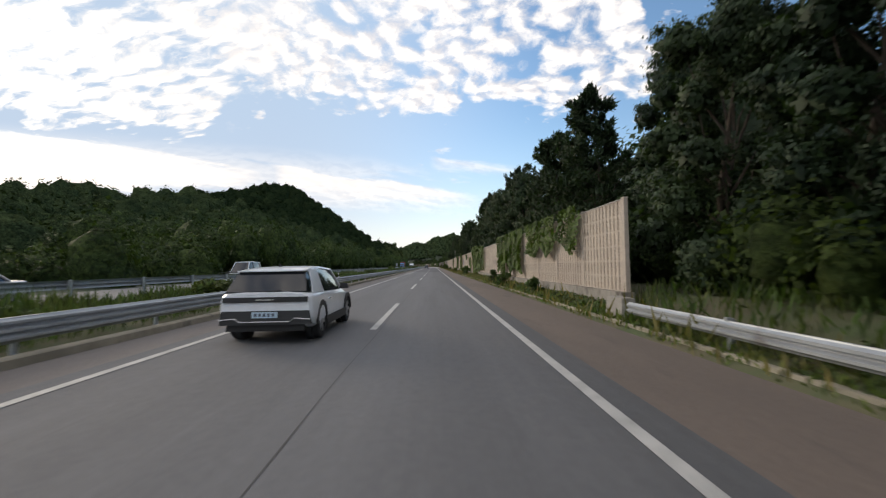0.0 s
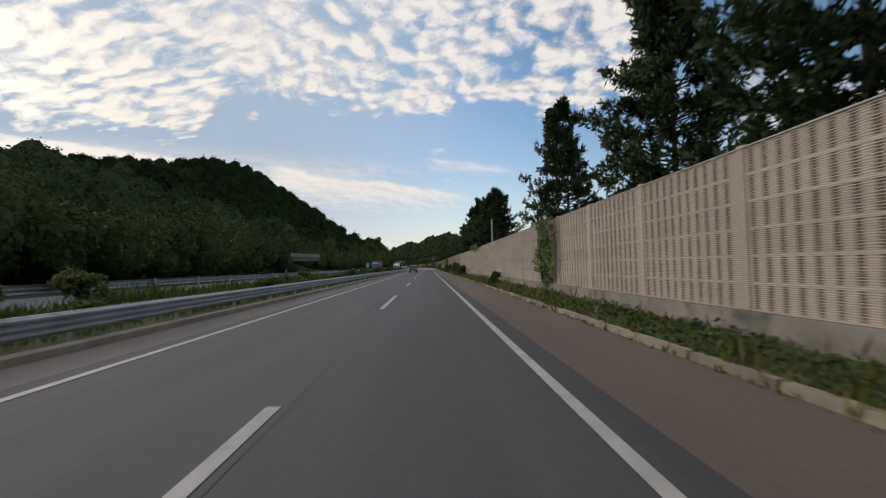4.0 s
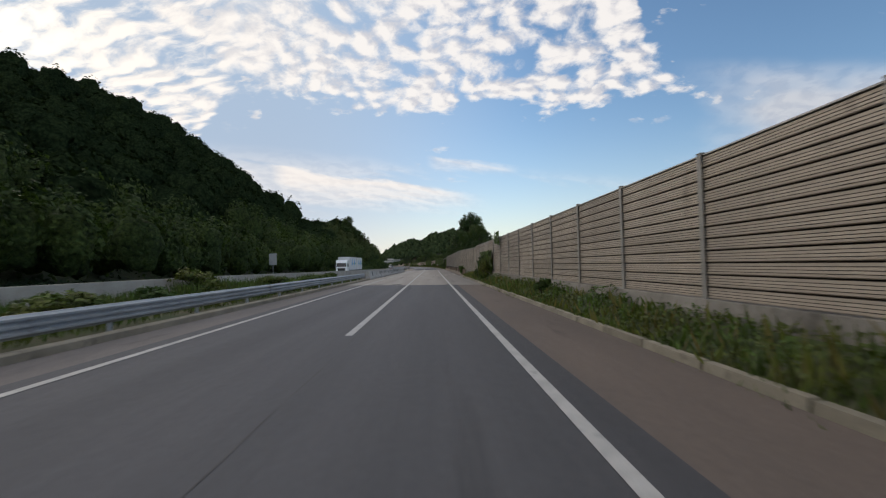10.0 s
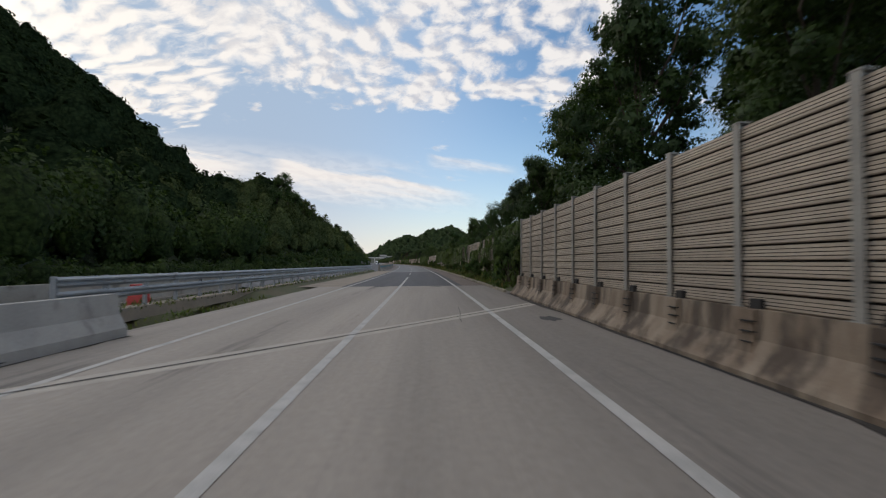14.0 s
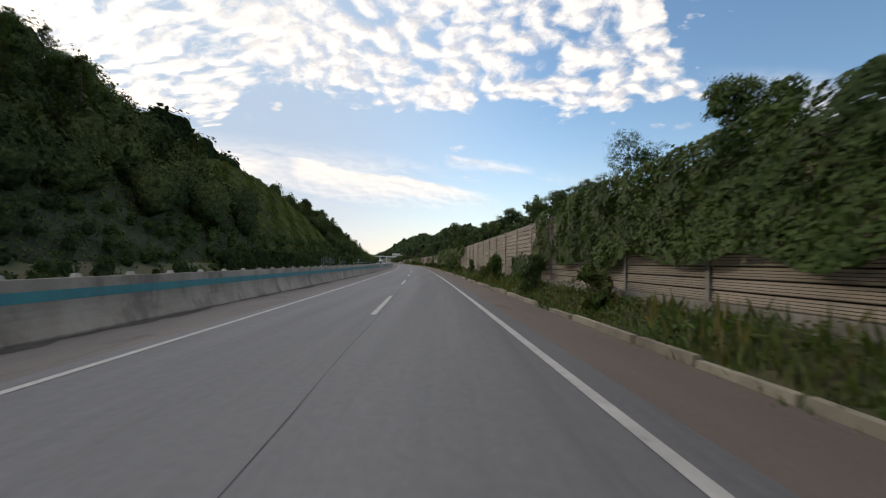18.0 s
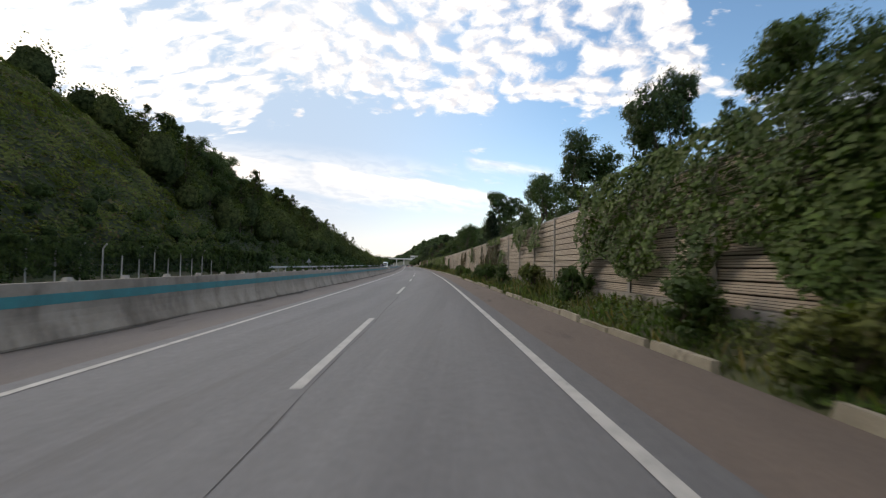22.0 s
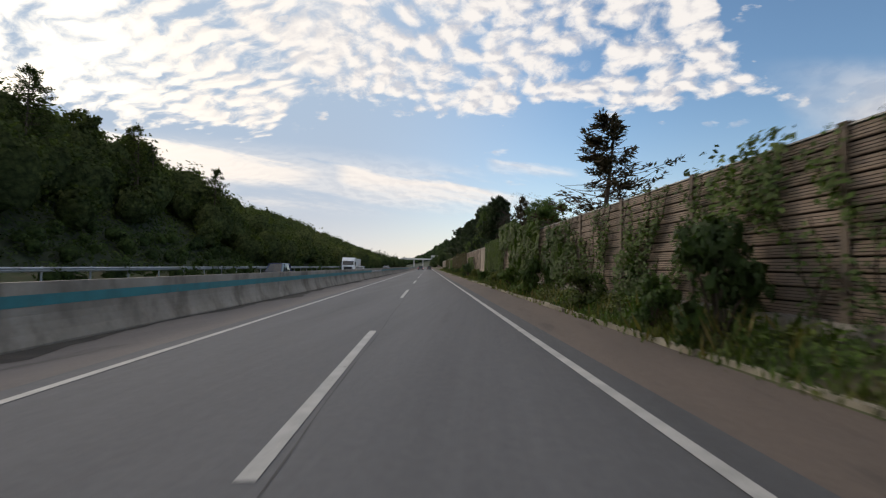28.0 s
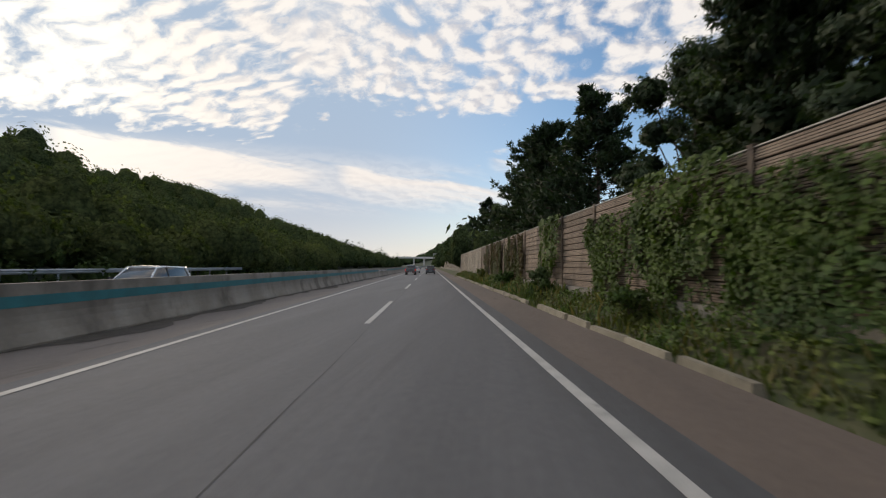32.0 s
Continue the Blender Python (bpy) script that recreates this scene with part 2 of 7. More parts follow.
def material(name, base, second=None, scale=1.0, rough=0.8, metal=0.0, bump=0.0, bump_scale=30.0, spots=None, spot_at=(0.58, 0.72), spot_scale=0.7,
             vary=0.0, island=0.0, coat=0.0, stretch=(1, 1, 1), world=True, spec=0.5, lanes=False, ribs=0.0):
    """A surface: two tones in slow noise, fine grain, spots of a third tone, relief."""
    m = bpy.data.materials.new(name)
    m.use_nodes = True
    n = Nodes(m.node_tree)
    if world:
        vec = n.add("ShaderNodeNewGeometry").outputs["Position"]
    else:
        vec = n.add("ShaderNodeTexCoord").outputs["Object"]
    vs = n.add("ShaderNodeVectorMath", {0: vec, 1: stretch}, operation="MULTIPLY").outputs[0]
    second = second or tuple(c * 0.75 for c in base)
    col = n.mix(n.step(n.noise(vs, scale, 5, 0.6), 0.3, 0.7), base, second)
    grain = n.noise(vec, scale * 23.0, 3, 0.6)
    col = n.mix(0.35, col, n.mix(grain, (0.35, 0.35, 0.35), (1.0, 1.0, 1.0)), blend="OVERLAY")
    if spots:
        col = n.mix(n.math("MULTIPLY", n.step(n.noise(vs, spot_scale, 6, 0.62), *spot_at), 0.8), col, spots)
    if lanes:
        # polished wheel paths and darker oil-stained strips along each lane
        u = n.add("ShaderNodeAttribute", attribute_name="across").outputs["Fac"]
        u = n.math("ADD", u, n.math("MULTIPLY", n.math("SUBTRACT", n.noise(vs, 0.5, 3), 0.5), 0.7))
        k = ramp(n, n.math("MULTIPLY_ADD", u, 0.1, 0.5), ((0.13, 0.46), (0.23, 0.56), (0.31, 0.44), (0.40, 0.56), (0.49, 0.50), (0.58, 0.54), (0.66, 0.38), (0.75, 0.36), (0.83, 0.22), (0.87, 0.06)))
        k = n.math("ADD", k, n.math("MULTIPLY", n.math("SUBTRACT", n.noise(n.add("ShaderNodeVectorMath", {0: vec, 1: (7.0, 0.12, 1.0)}, operation="MULTIPLY").outputs[0], 1.0, 4, 0.6), 0.5), 0.25))
        col = n.mix(1.0, col, n.mix(k, (0.62, 0.62, 0.63), (1.38, 1.38, 1.37)), blend="MULTIPLY")
    if vary:
        r = n.add("ShaderNodeObjectInfo").outputs["Random"]
        col = n.mix(1.0, col, n.mix(r, (1 - vary,) * 3, (1 + vary * 0.6,) * 3), blend="MULTIPLY")
    if island:
        r = n.add("ShaderNodeNewGeometry").outputs["Random Per Island"]
        col = n.mix(1.0, col, n.mix(r, (1 - island, 1 - island, 1 - island * 0.9), (1 + island, 1 + island * 0.8, 1 + island * 0.3)), blend="MULTIPLY")
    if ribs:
        # shading of fine ribs put into the colour as bands, without relief
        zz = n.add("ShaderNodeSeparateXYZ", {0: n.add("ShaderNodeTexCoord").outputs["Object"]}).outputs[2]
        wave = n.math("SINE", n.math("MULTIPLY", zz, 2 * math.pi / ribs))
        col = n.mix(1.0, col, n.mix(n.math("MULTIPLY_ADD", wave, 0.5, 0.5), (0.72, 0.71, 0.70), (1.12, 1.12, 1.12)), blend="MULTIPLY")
    b = n.add("ShaderNodeBsdfPrincipled", {"Base Color": col, "Roughness": rough, "Metallic": metal, "Coat Weight": coat, "Specular IOR Level": spec})
    if bump:
        h = n.noise(vec, bump_scale, 4, 0.6)
        bn = n.add("ShaderNodeBump", {"Height": h, "Strength": bump, "Distance": 0.02})
        m.node_tree.links.new(bn.outputs[0], b.inputs["Normal"])
    n.add("ShaderNodeOutputMaterial", {0: b.outputs[0]})
    return m


ASPHALT = material("grey_worn_asphalt", (0.126, 0.127, 0.132), (0.104, 0.105, 0.110), 0.35, 0.85, lanes=True, bump=0.35, bump_scale=120, stretch=(2.2, 0.10, 1), spots=(0.105, 0.103, 0.105), spot_scale=0.5)
ASPHALT_PALE = material("pale_worn_asphalt", (0.172, 0.172, 0.176), (0.146, 0.146, 0.150), 0.35, 0.85, lanes=True, bump=0.35, bump_scale=120, stretch=(2.2, 0.10, 1), spots=(0.14, 0.137, 0.138), spot_scale=0.5)
ASPHALT_DARK = material("dark_newer_asphalt", (0.088, 0.087, 0.093), (0.071, 0.071, 0.077), 0.35, 0.85, lanes=True, bump=0.35, bump_scale=120, stretch=(2.2, 0.10, 1), spots=(0.062, 0.061, 0.064), spot_scale=0.5)
PATCH = material("asphalt_repair", (0.06, 0.059, 0.06), (0.05, 0.05, 0.05), 1.0, 0.9, bump=0.4, bump_scale=60)
SAND = material("sandy_pale_paving", (0.30, 0.255, 0.20), (0.235, 0.20, 0.16), 0.5, 0.95, bump=0.4, bump_scale=40, spots=(0.15, 0.13, 0.10), spot_scale=0.7)
SHOULDER = material("brown_shoulder_paving", (0.140, 0.110, 0.091), (0.113, 0.091, 0.077), 0.4, 0.92, bump=0.4, bump_scale=90, stretch=(1.5, 0.3, 1), spots=(0.086, 0.072, 0.062))
SHOULDER_PALE = material("pale_shoulder_paving", (0.165, 0.146, 0.134), (0.135, 0.120, 0.112), 0.4, 0.92, bump=0.4, bump_scale=90, stretch=(1.5, 0.3, 1), spots=(0.095, 0.085, 0.078))
DECK = material("pale_concrete_paving", (0.325, 0.292, 0.255), (0.268, 0.242, 0.212), 0.4, 0.88, lanes=True, bump=0.25, bump_scale=80, stretch=(2.0, 0.12, 1), spots=(0.13, 0.12, 0.11), spot_scale=0.6)
PAINT = material("worn_road_paint", (0.44, 0.43, 0.41), (0.33, 0.325, 0.31), 2.0, 0.7, spots=(0.2, 0.2, 0.2), spot_scale=4.0, spot_at=(0.6, 0.75))
CONCRETE = material("weathered_concrete", (0.36, 0.34, 0.30), (0.27, 0.25, 0.22), 0.8, 0.9, bump=0.3, bump_scale=40, spots=(0.13, 0.115, 0.10), spot_scale=0.9)
FOOTING = material("dark_weathered_footing", (0.33, 0.30, 0.265), (0.23, 0.21, 0.18), 0.8, 0.9, bump=0.3, bump_scale=40, spots=(0.08, 0.07, 0.06), spot_scale=0.9, spot_at=(0.5, 0.7))
RUSTY = material("rust_stained_concrete", (0.33, 0.27, 0.205), (0.20, 0.148, 0.105), 1.8, 0.9, bump=0.3, bump_scale=40, stretch=(1, 1, 0.28), spots=(0.06, 0.046, 0.037), spot_scale=1.5, spot_at=(0.43, 0.60))
STAINED = material("streaked_concrete", (0.30, 0.275, 0.238), (0.20, 0.18, 0.152), 0.55, 0.9, bump=0.3, bump_scale=40, stretch=(1, 1, 0.6), spots=(0.12, 0.103, 0.085), spot_scale=0.75, spot_at=(0.48, 0.68))
PALE = material("pale_painted_concrete", (0.34, 0.34, 0.325), (0.27, 0.27, 0.26), 0.9, 0.85, bump=0.2, bump_scale=40, stretch=(1, 1, 0.4), spots=(0.17, 0.165, 0.155), spot_scale=1.4)
KERB = material("kerb_concrete", (0.33, 0.295, 0.225), (0.23, 0.205, 0.155), 1.2, 0.92, bump=0.4, bump_scale=30, spots=(0.16, 0.14, 0.11), spot_scale=1.7, vary=0.25)
GRASSY = material("grassy_earth", (0.055, 0.075, 0.028), (0.10, 0.085, 0.05), 0.5, 0.95, bump=0.6, bump_scale=12)
FOREST = material("forest_floor", (0.030, 0.042, 0.018), (0.02, 0.028, 0.013), 0.08, 0.95, bump=0.8, bump_scale=3)


def leaf_material(name, base, second, scale=0.25, island=0.35, rough=0.6, gloss=0.3, thin=0.25, canopy=0.0):
    m = bpy.data.materials.new(name)
    m.use_nodes = True
    n = Nodes(m.node_tree)
    g = n.add("ShaderNodeNewGeometry")
    col = n.mix(n.step(n.noise(g.outputs["Position"], scale, 3), 0.35, 0.65), base, second)
    r = g.outputs["Random Per Island"]
    col = n.mix(1.0, col, n.mix(r, (1 - island, 1 - island, 1 - island), (1 + island, 1 + island, 1 + island * 0.4)), blend="MULTIPLY")
    o = n.add("ShaderNodeObjectInfo").outputs["Random"]
    col = n.mix(1.0, col, n.mix(o, (0.75, 0.8, 0.8), (1.25, 1.15, 1.0)), blend="MULTIPLY")
    b = n.add("ShaderNodeBsdfPrincipled", {"Base Color": col, "Roughness": rough, "Specular IOR Level": gloss})
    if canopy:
        # leaves too small to be meshes: tufts in strong relief, gaps shaded in colour
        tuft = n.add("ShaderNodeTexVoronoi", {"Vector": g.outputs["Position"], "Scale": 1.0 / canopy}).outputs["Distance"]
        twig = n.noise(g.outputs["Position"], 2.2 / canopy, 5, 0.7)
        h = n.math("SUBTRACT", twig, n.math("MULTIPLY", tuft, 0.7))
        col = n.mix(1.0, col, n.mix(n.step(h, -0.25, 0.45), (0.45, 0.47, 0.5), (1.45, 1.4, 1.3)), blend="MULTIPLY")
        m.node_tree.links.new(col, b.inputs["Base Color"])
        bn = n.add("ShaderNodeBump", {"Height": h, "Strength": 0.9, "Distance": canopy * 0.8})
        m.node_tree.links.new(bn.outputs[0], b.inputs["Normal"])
    t = n.add("ShaderNodeBsdfTranslucent", {"Color": n.mix(1.0, col, (1.1, 1.3, 0.5), blend="MULTIPLY")})
    mx = n.add("ShaderNodeMixShader", {0: thin, 1: b.outputs[0], 2: t.outputs[0]})
    n.add("ShaderNodeOutputMaterial", {0: mx.outputs[0]})
    return m


# same leaves as WOODS, with the backlit hill's shade put into the colour
WOODS_SHADED = leaf_material("shaded_woodland_leaves", (0.032, 0.050, 0.025), (0.021, 0.035, 0.019), 0.09, 0.10, gloss=0.0, thin=0.10, canopy=0.8)
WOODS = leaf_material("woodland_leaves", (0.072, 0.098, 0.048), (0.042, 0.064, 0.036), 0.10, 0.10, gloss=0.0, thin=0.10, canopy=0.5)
LEAF = leaf_material("broad_leaves", (0.066, 0.108, 0.032), (0.042, 0.076, 0.026), 0.3, 0.22)
NEEDLE = leaf_material("pine_needles", (0.047, 0.078, 0.042), (0.032, 0.056, 0.034), 0.3, 0.25)
IVY = leaf_material("creeper_leaves", (0.088, 0.145, 0.034), (0.055, 0.098, 0.028), 0.6, 0.30)
# creeper leaves with the sunlight on them put into a brighter colour
IVY_BRIGHT = leaf_material("sunlit_creeper_leaves", (0.15, 0.21, 0.04), (0.10, 0.155, 0.034), 0.5, 0.30)
IVY_DRY = leaf_material("browning_creeper_leaves", (0.062, 0.078, 0.030), (0.088, 0.062, 0.032), 0.9, 0.3)
DYING = leaf_material("dying_needles", (0.045, 0.040, 0.026), (0.060, 0.040, 0.026), 0.9, 0.3)
STRAW = leaf_material("dry_grass", (0.24, 0.19, 0.085), (0.17, 0.155, 0.06), 0.5, 0.3)
WEED = leaf_material("weeds", (0.076, 0.128, 0.036), (0.105, 0.122, 0.042), 0.8, 0.5)
# woodland leaves again, with haze over the slope put in as a paler colour
SLOPE = leaf_material("haze_paled_slope_leaves", (0.108, 0.134, 0.066), (0.068, 0.094, 0.052), 0.10, 0.14, gloss=0.0, thin=0.35, canopy=0.5)
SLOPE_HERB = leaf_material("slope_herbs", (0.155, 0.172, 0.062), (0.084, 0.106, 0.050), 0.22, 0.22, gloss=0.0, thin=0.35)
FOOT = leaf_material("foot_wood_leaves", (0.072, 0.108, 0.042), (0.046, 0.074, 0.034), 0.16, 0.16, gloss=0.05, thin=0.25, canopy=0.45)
BARK = material("bark", (0.085, 0.065, 0.048), (0.05, 0.04, 0.03), 3.0, 0.95, bump=0.6, bump_scale=14)
STEEL = material("galvanised_steel", (0.36, 0.38, 0.40), (0.28, 0.30, 0.32), 0.9, 0.5, 0.6, spots=(0.2, 0.19, 0.18), spot_scale=1.5)
STEEL_POST = material("grey_painted_steel", (0.34, 0.33, 0.30), (0.27, 0.26, 0.24), 1.1, 0.6, 0.2, vary=0.1)
STEEL_OLD = material("rust_stained_post", (0.22, 0.175, 0.135), (0.15, 0.115, 0.09), 1.1, 0.8, 0.1, vary=0.15)
SLAT = material("beige_aluminium_louvre", (0.44, 0.375, 0.30), (0.36, 0.308, 0.25), 0.5, 0.6, 0.15, stretch=(1, 1, 0.4), vary=0.13, spots=(0.19, 0.15, 0.12), spot_scale=1.1, spot_at=(0.62, 0.8))
SLAT_OLD = material("weathered_louvre", (0.325, 0.254, 0.195), (0.235, 0.179, 0.138), 0.7, 0.75, 0.05, stretch=(1, 1, 0.5), vary=0.25, spots=(0.11, 0.085, 0.065), spot_scale=1.0, spot_at=(0.5, 0.7))
# dark tone standing in for shade in louvre recesses; also the grey panel's strips
SLOT = material("recess_shade_and_strip", (0.07, 0.055, 0.045), (0.05, 0.04, 0.035), 2.0, 0.9)
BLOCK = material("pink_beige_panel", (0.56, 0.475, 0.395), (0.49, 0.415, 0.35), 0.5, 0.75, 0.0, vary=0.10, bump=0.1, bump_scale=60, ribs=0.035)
BLOCK_GREY = material("grey_panel", (0.30, 0.29, 0.29), (0.24, 0.235, 0.24), 0.7, 0.75, vary=0.1)
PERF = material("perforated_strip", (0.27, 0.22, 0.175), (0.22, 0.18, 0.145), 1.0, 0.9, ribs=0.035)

# ---- mesh building ----


class Shape:
    """Collects faces for one mesh; the second value of mats gives each face its material."""

    def __init__(self):
        self.v, self.f, self.m = [], [], []

    def add(self, verts, faces, mat=0):
        k = len(self.v)
        self.v.extend(tuple(map(float, p)) for p in verts)
        self.f.extend(tuple(i + k for i in f) for f in faces)
        self.m.extend([mat] * len(faces))
        return self

    def box(self, x0, x1, y0, y1, z0, z1, mat=0, inset=0.0):
        i = inset
        v = [(x0, y0, z0), (x1, y0, z0), (x1, y1, z0), (x0, y1, z0), (x0 + i, y0 + i, z1), (x1 - i, y0 + i, z1), (x1 - i, y1 - i, z1), (x0 + i, y1 - i, z1)]
        return self.add(v, [(3, 2, 1, 0), (4, 5, 6, 7), (0, 1, 5, 4), (1, 2, 6, 5), (2, 3, 7, 6), (3, 0, 4, 7)], mat)

    def loft(self, rings, mat=0, closed=True, caps=True):
        n = len(rings[0])
        v = [p for r in rings for p in r]
        f = []
        for a in range(len(rings) - 1):
            for i in range(n if closed else n - 1):
                j = (i + 1) % n
                f.append((a * n + i, a * n + j, (a + 1) * n + j, (a + 1) * n + i))
        if caps and closed:
            f.append(tuple(range(n))[::-1])
            f.append(tuple((len(rings) - 1) * n + i for i in range(n)))
        return self.add(v, f, mat)

    def tube(self, path, radii, sides=7, mat=0):
        rings = []
        path = [Vector(p) for p in path]
        for i, p in enumerate(path):
            d = (path[min(i + 1, len(path) - 1)] - path[max(i - 1, 0)]).normalized()
            a = d.orthogonal().normalized()
            b = d.cross(a)
            r = radii[i] if hasattr(radii, "__len__") else radii
            rings.append([p + r * (math.cos(t) * a + math.sin(t) * b) for t in [2 * math.pi * k / sides for k in range(sides)]])
        return self.loft(rings, mat)

    def disc(self, centre, axis, r, depth, sides=20, mat=0):
        c, a = Vector(centre), Vector(axis).normalized()
        return self.tube([c - a * depth / 2, c + a * depth / 2], r, sides, mat)

    def mesh(self, name, mats, smooth=False, sharp=35):
        me = bpy.data.meshes.new(name)
        me.from_pydata(self.v, [], self.f)
        for m in (mats if isinstance(mats, (list, tuple)) else [mats]):
            me.materials.append(m)
        me.polygons.foreach_set("material_index", self.m)
        me.polygons.foreach_set("use_smooth", [smooth] * len(self.f))
        me.update()
        if smooth:
            me.set_sharp_from_angle(angle=radians(sharp))
        return me


def thing(name, label, category, group="", m=None, kind=""):
    ob = tagged(new(name), label, category, group, kind)
    if m is not None:
        ob.matrix_basis = m
    return ob


def part(name, shape, mats, parent=None, label="", smooth=False, m=None):
    """One mesh object under a thing or a part."""
    me = shape if isinstance(shape, bpy.types.Mesh) else shape.mesh(name, mats, smooth)
    ob = new(name, me)
    ob.parent = parent
    if m is not None:
        ob.matrix_basis = m
    if label:
        ob["label"] = label
    return ob


def quad_mesh(name, v, mats, normals=None):
    """A mesh of loose quads from an array of corners (n, 4, 3), with a normal for each corner if given."""
    n = len(v)
    me = bpy.data.meshes.new(name)
    me.vertices.add(4 * n)
    me.vertices.foreach_set("co", v.astype(np.float32).ravel())
    me.loops.add(4 * n)
    me.loops.foreach_set("vertex_index", np.arange(4 * n, dtype=np.int32))
    me.polygons.add(n)
    me.polygons.foreach_set("loop_start", np.arange(0, 4 * n, 4, dtype=np.int32))
    for m in (mats if isinstance(mats, (list, tuple)) else [mats]):
        me.materials.append(m)
    me.update(calc_edges=True)
    me.validate()
    if normals is not None:
        nn = normals.reshape(-1, 3)
        nn = nn / (np.linalg.norm(nn, axis=1)[:, None] + 1e-9)
        me.polygons.foreach_set("use_smooth", [True] * n)
        me.normals_split_custom_set_from_vertices(nn.tolist())
    return me


def rhombs(centres, us, vs, wide=0.55):
    """Corners of leaf-like quads from centres and half axes."""
    return np.stack([centres - us, centres - vs * wide, centres + us, centres + vs * wide], 1)


def quads(name, centres, us, vs, mats, normals=None, wide=0.55):
    """A mesh of many leaf-like quads; normals round off the shading of a crown."""
    return quad_mesh(name, rhombs(centres, us, vs, wide), mats, None if normals is None else np.repeat(normals[:, None], 4, 1))


rng = np.random.default_rng(7)


def facing_axes(normals, size, loose):
    """Half axes of quads that lie across the given normals, tipped at random by loose."""
    k = len(normals)
    m = normals + rng.normal(0, loose, (k, 3))
    m /= np.linalg.norm(m, axis=1)[:, None] + 1e-9
    a = np.cross(m, rng.normal(size=(k, 3)))
    a /= np.linalg.norm(a, axis=1)[:, None] + 1e-9
    b = np.cross(m, a)
    s = (np.asarray(size) * rng.uniform(0.7, 1.3, k))[:, None]
    return a * s, b * s


# ---- the ground ----
BRIDGE_A, BRIDGE_B = 318.0, 423.4


def terrain(s, u):
    """Height of the ground at road places."""
    s, u = np.broadcast_arrays(np.asarray(s, float), np.asarray(u, float))
    z = np.full(s.shape, -0.25)
    z = np.where((u > 6.1) & (u < 9.0), np.interp(u, (6.1, 6.7, 7.4, 9.0), (-0.05, 0.16, 0.34, 0.8)) + np.interp(s, (190, 210, 303, 312, 400, 420), (0, 0.18, 0.18, 0.06, 0.06, 0.18)) * np.interp(u, (6.5, 7.4, 9.0), (0, 1, 0)), z)
    z = np.where(u >= 9.0, 0.8 - np.clip((u - 9.0) * 0.08, 0, 2.0), z)
    z = np.where((u < -5.2) & (u > -11.0) & (s < 340), 0.05, z)
    z = np.where((u < -7.5) & (u > -9.5) & (s > 400) & (s < 486), 0.12, z)
    # the wooded hill, along the first half, with its nose near s = 620
    ridge = np.interp(s, (-300, 100, 180, 250, 300, 370, 424, 450, 490, 540, 590, 615, 640, 690, 760), (13, 20, 27, 38, 46, 59, 70, 79, 85, 89, 94, 82, 46, 16, 0))
    foot = np.interp(s, (-300, 150, 300, 420, 520, 640), (-75, -60, -36, -30, -40, -70))
    f = np.clip((foot - u) / (foot + 160.0), 0, 1)
    back = np.clip((u + 420.0) / 260.0, 0, 1)
    hill = ridge * np.where(u > -160, f ** 0.85, back)
    # the cut slope close to the road, along the second half
    crest = np.interp(s, (440, 490, 530, 580, 600, 640, 664, 676, 690, 710, 732, 752, 770, 825, 870, 930, 1000, 1300, 1700), (0, 9, 20, 21, 23.5, 25.5, 23, 20.5, 19, 18, 13, 17, 17, 14, 8.5, 5, 3, 2, 0))
    cut = crest * np.clip((-23.0 - u) / 22.0, 0, 1) ** 0.8 * np.clip((u + 150.0) / 90.0, 0, 1)
    far = np.interp(s, (640, 760, 830, 900, 960, 980, 1000, 1040, 1072, 1110, 1200, 1300, 1500, 2000), (0, 20, 34, 35, 35, 33, 27, 24, 29, 33, 26, 26, 20, 0)) * np.clip((-45.0 - u) / 70.0, 0, 1) * np.clip((u + 420) / 250.0, 0, 1)
    z = z + np.maximum(np.maximum(hill, cut), far)
    return z


def far_hill(x, y):
    """The low hill that closes the valley ahead."""
    return 150.0 * np.exp(-((x - 30) / 260.0) ** 4 - ((y - 2650) / 350.0) ** 2) * (0.86 + 0.10 * np.sin(x * 0.021) + 0.06 * np.sin(x * 0.057 + 1)) + 95.0 * np.exp(-((x - 480) / 300.0) ** 2 - ((y - 2500) / 400.0) ** 2)


def grid_mesh(name, ss, us, mat, zf):
    S, U = np.meshgrid(ss, us, indexing="ij")
    pts = road_xyz(S, U, zf(S, U)).reshape(-1, 3)
    a, b = len(ss), len(us)
    i, j = np.meshgrid(np.arange(a - 1), np.arange(b - 1), indexing="ij")
    k = (i * b + j).ravel()
    faces = np.stack([k, k + 1, k + b + 1, k + b], 1)
    me = bpy.data.meshes.new(name)
    me.from_pydata(pts.tolist(), [], faces.tolist())
    for m in (mat if isinstance(mat, (list, tuple)) else [mat]):
        me.materials.append(m)
    me.polygons.foreach_set("use_smooth", [True] * len(faces))
    me.update()
    return me


ss = np.concatenate([np.arange(-290, 1100, 6.0), np.arange(1100, 3190, 25.0)])
us = np.concatenate([np.array([-2600, -1800, -1100, -700]), np.arange(-420, -60, 12.0), np.arange(-60, -20, 3.0), np.array([-19, -11.1, -10.9, -8, -5.3, -5.1, 0, 6.0, 6.15, 6.7, 7.4, 8.9, 9.1, 12, 18, 30, 60, 90, 120, 160, 200, 250, 300, 350, 400, 450, 500, 560, 640, 720, 800, 1000, 1800, 2600.0])])


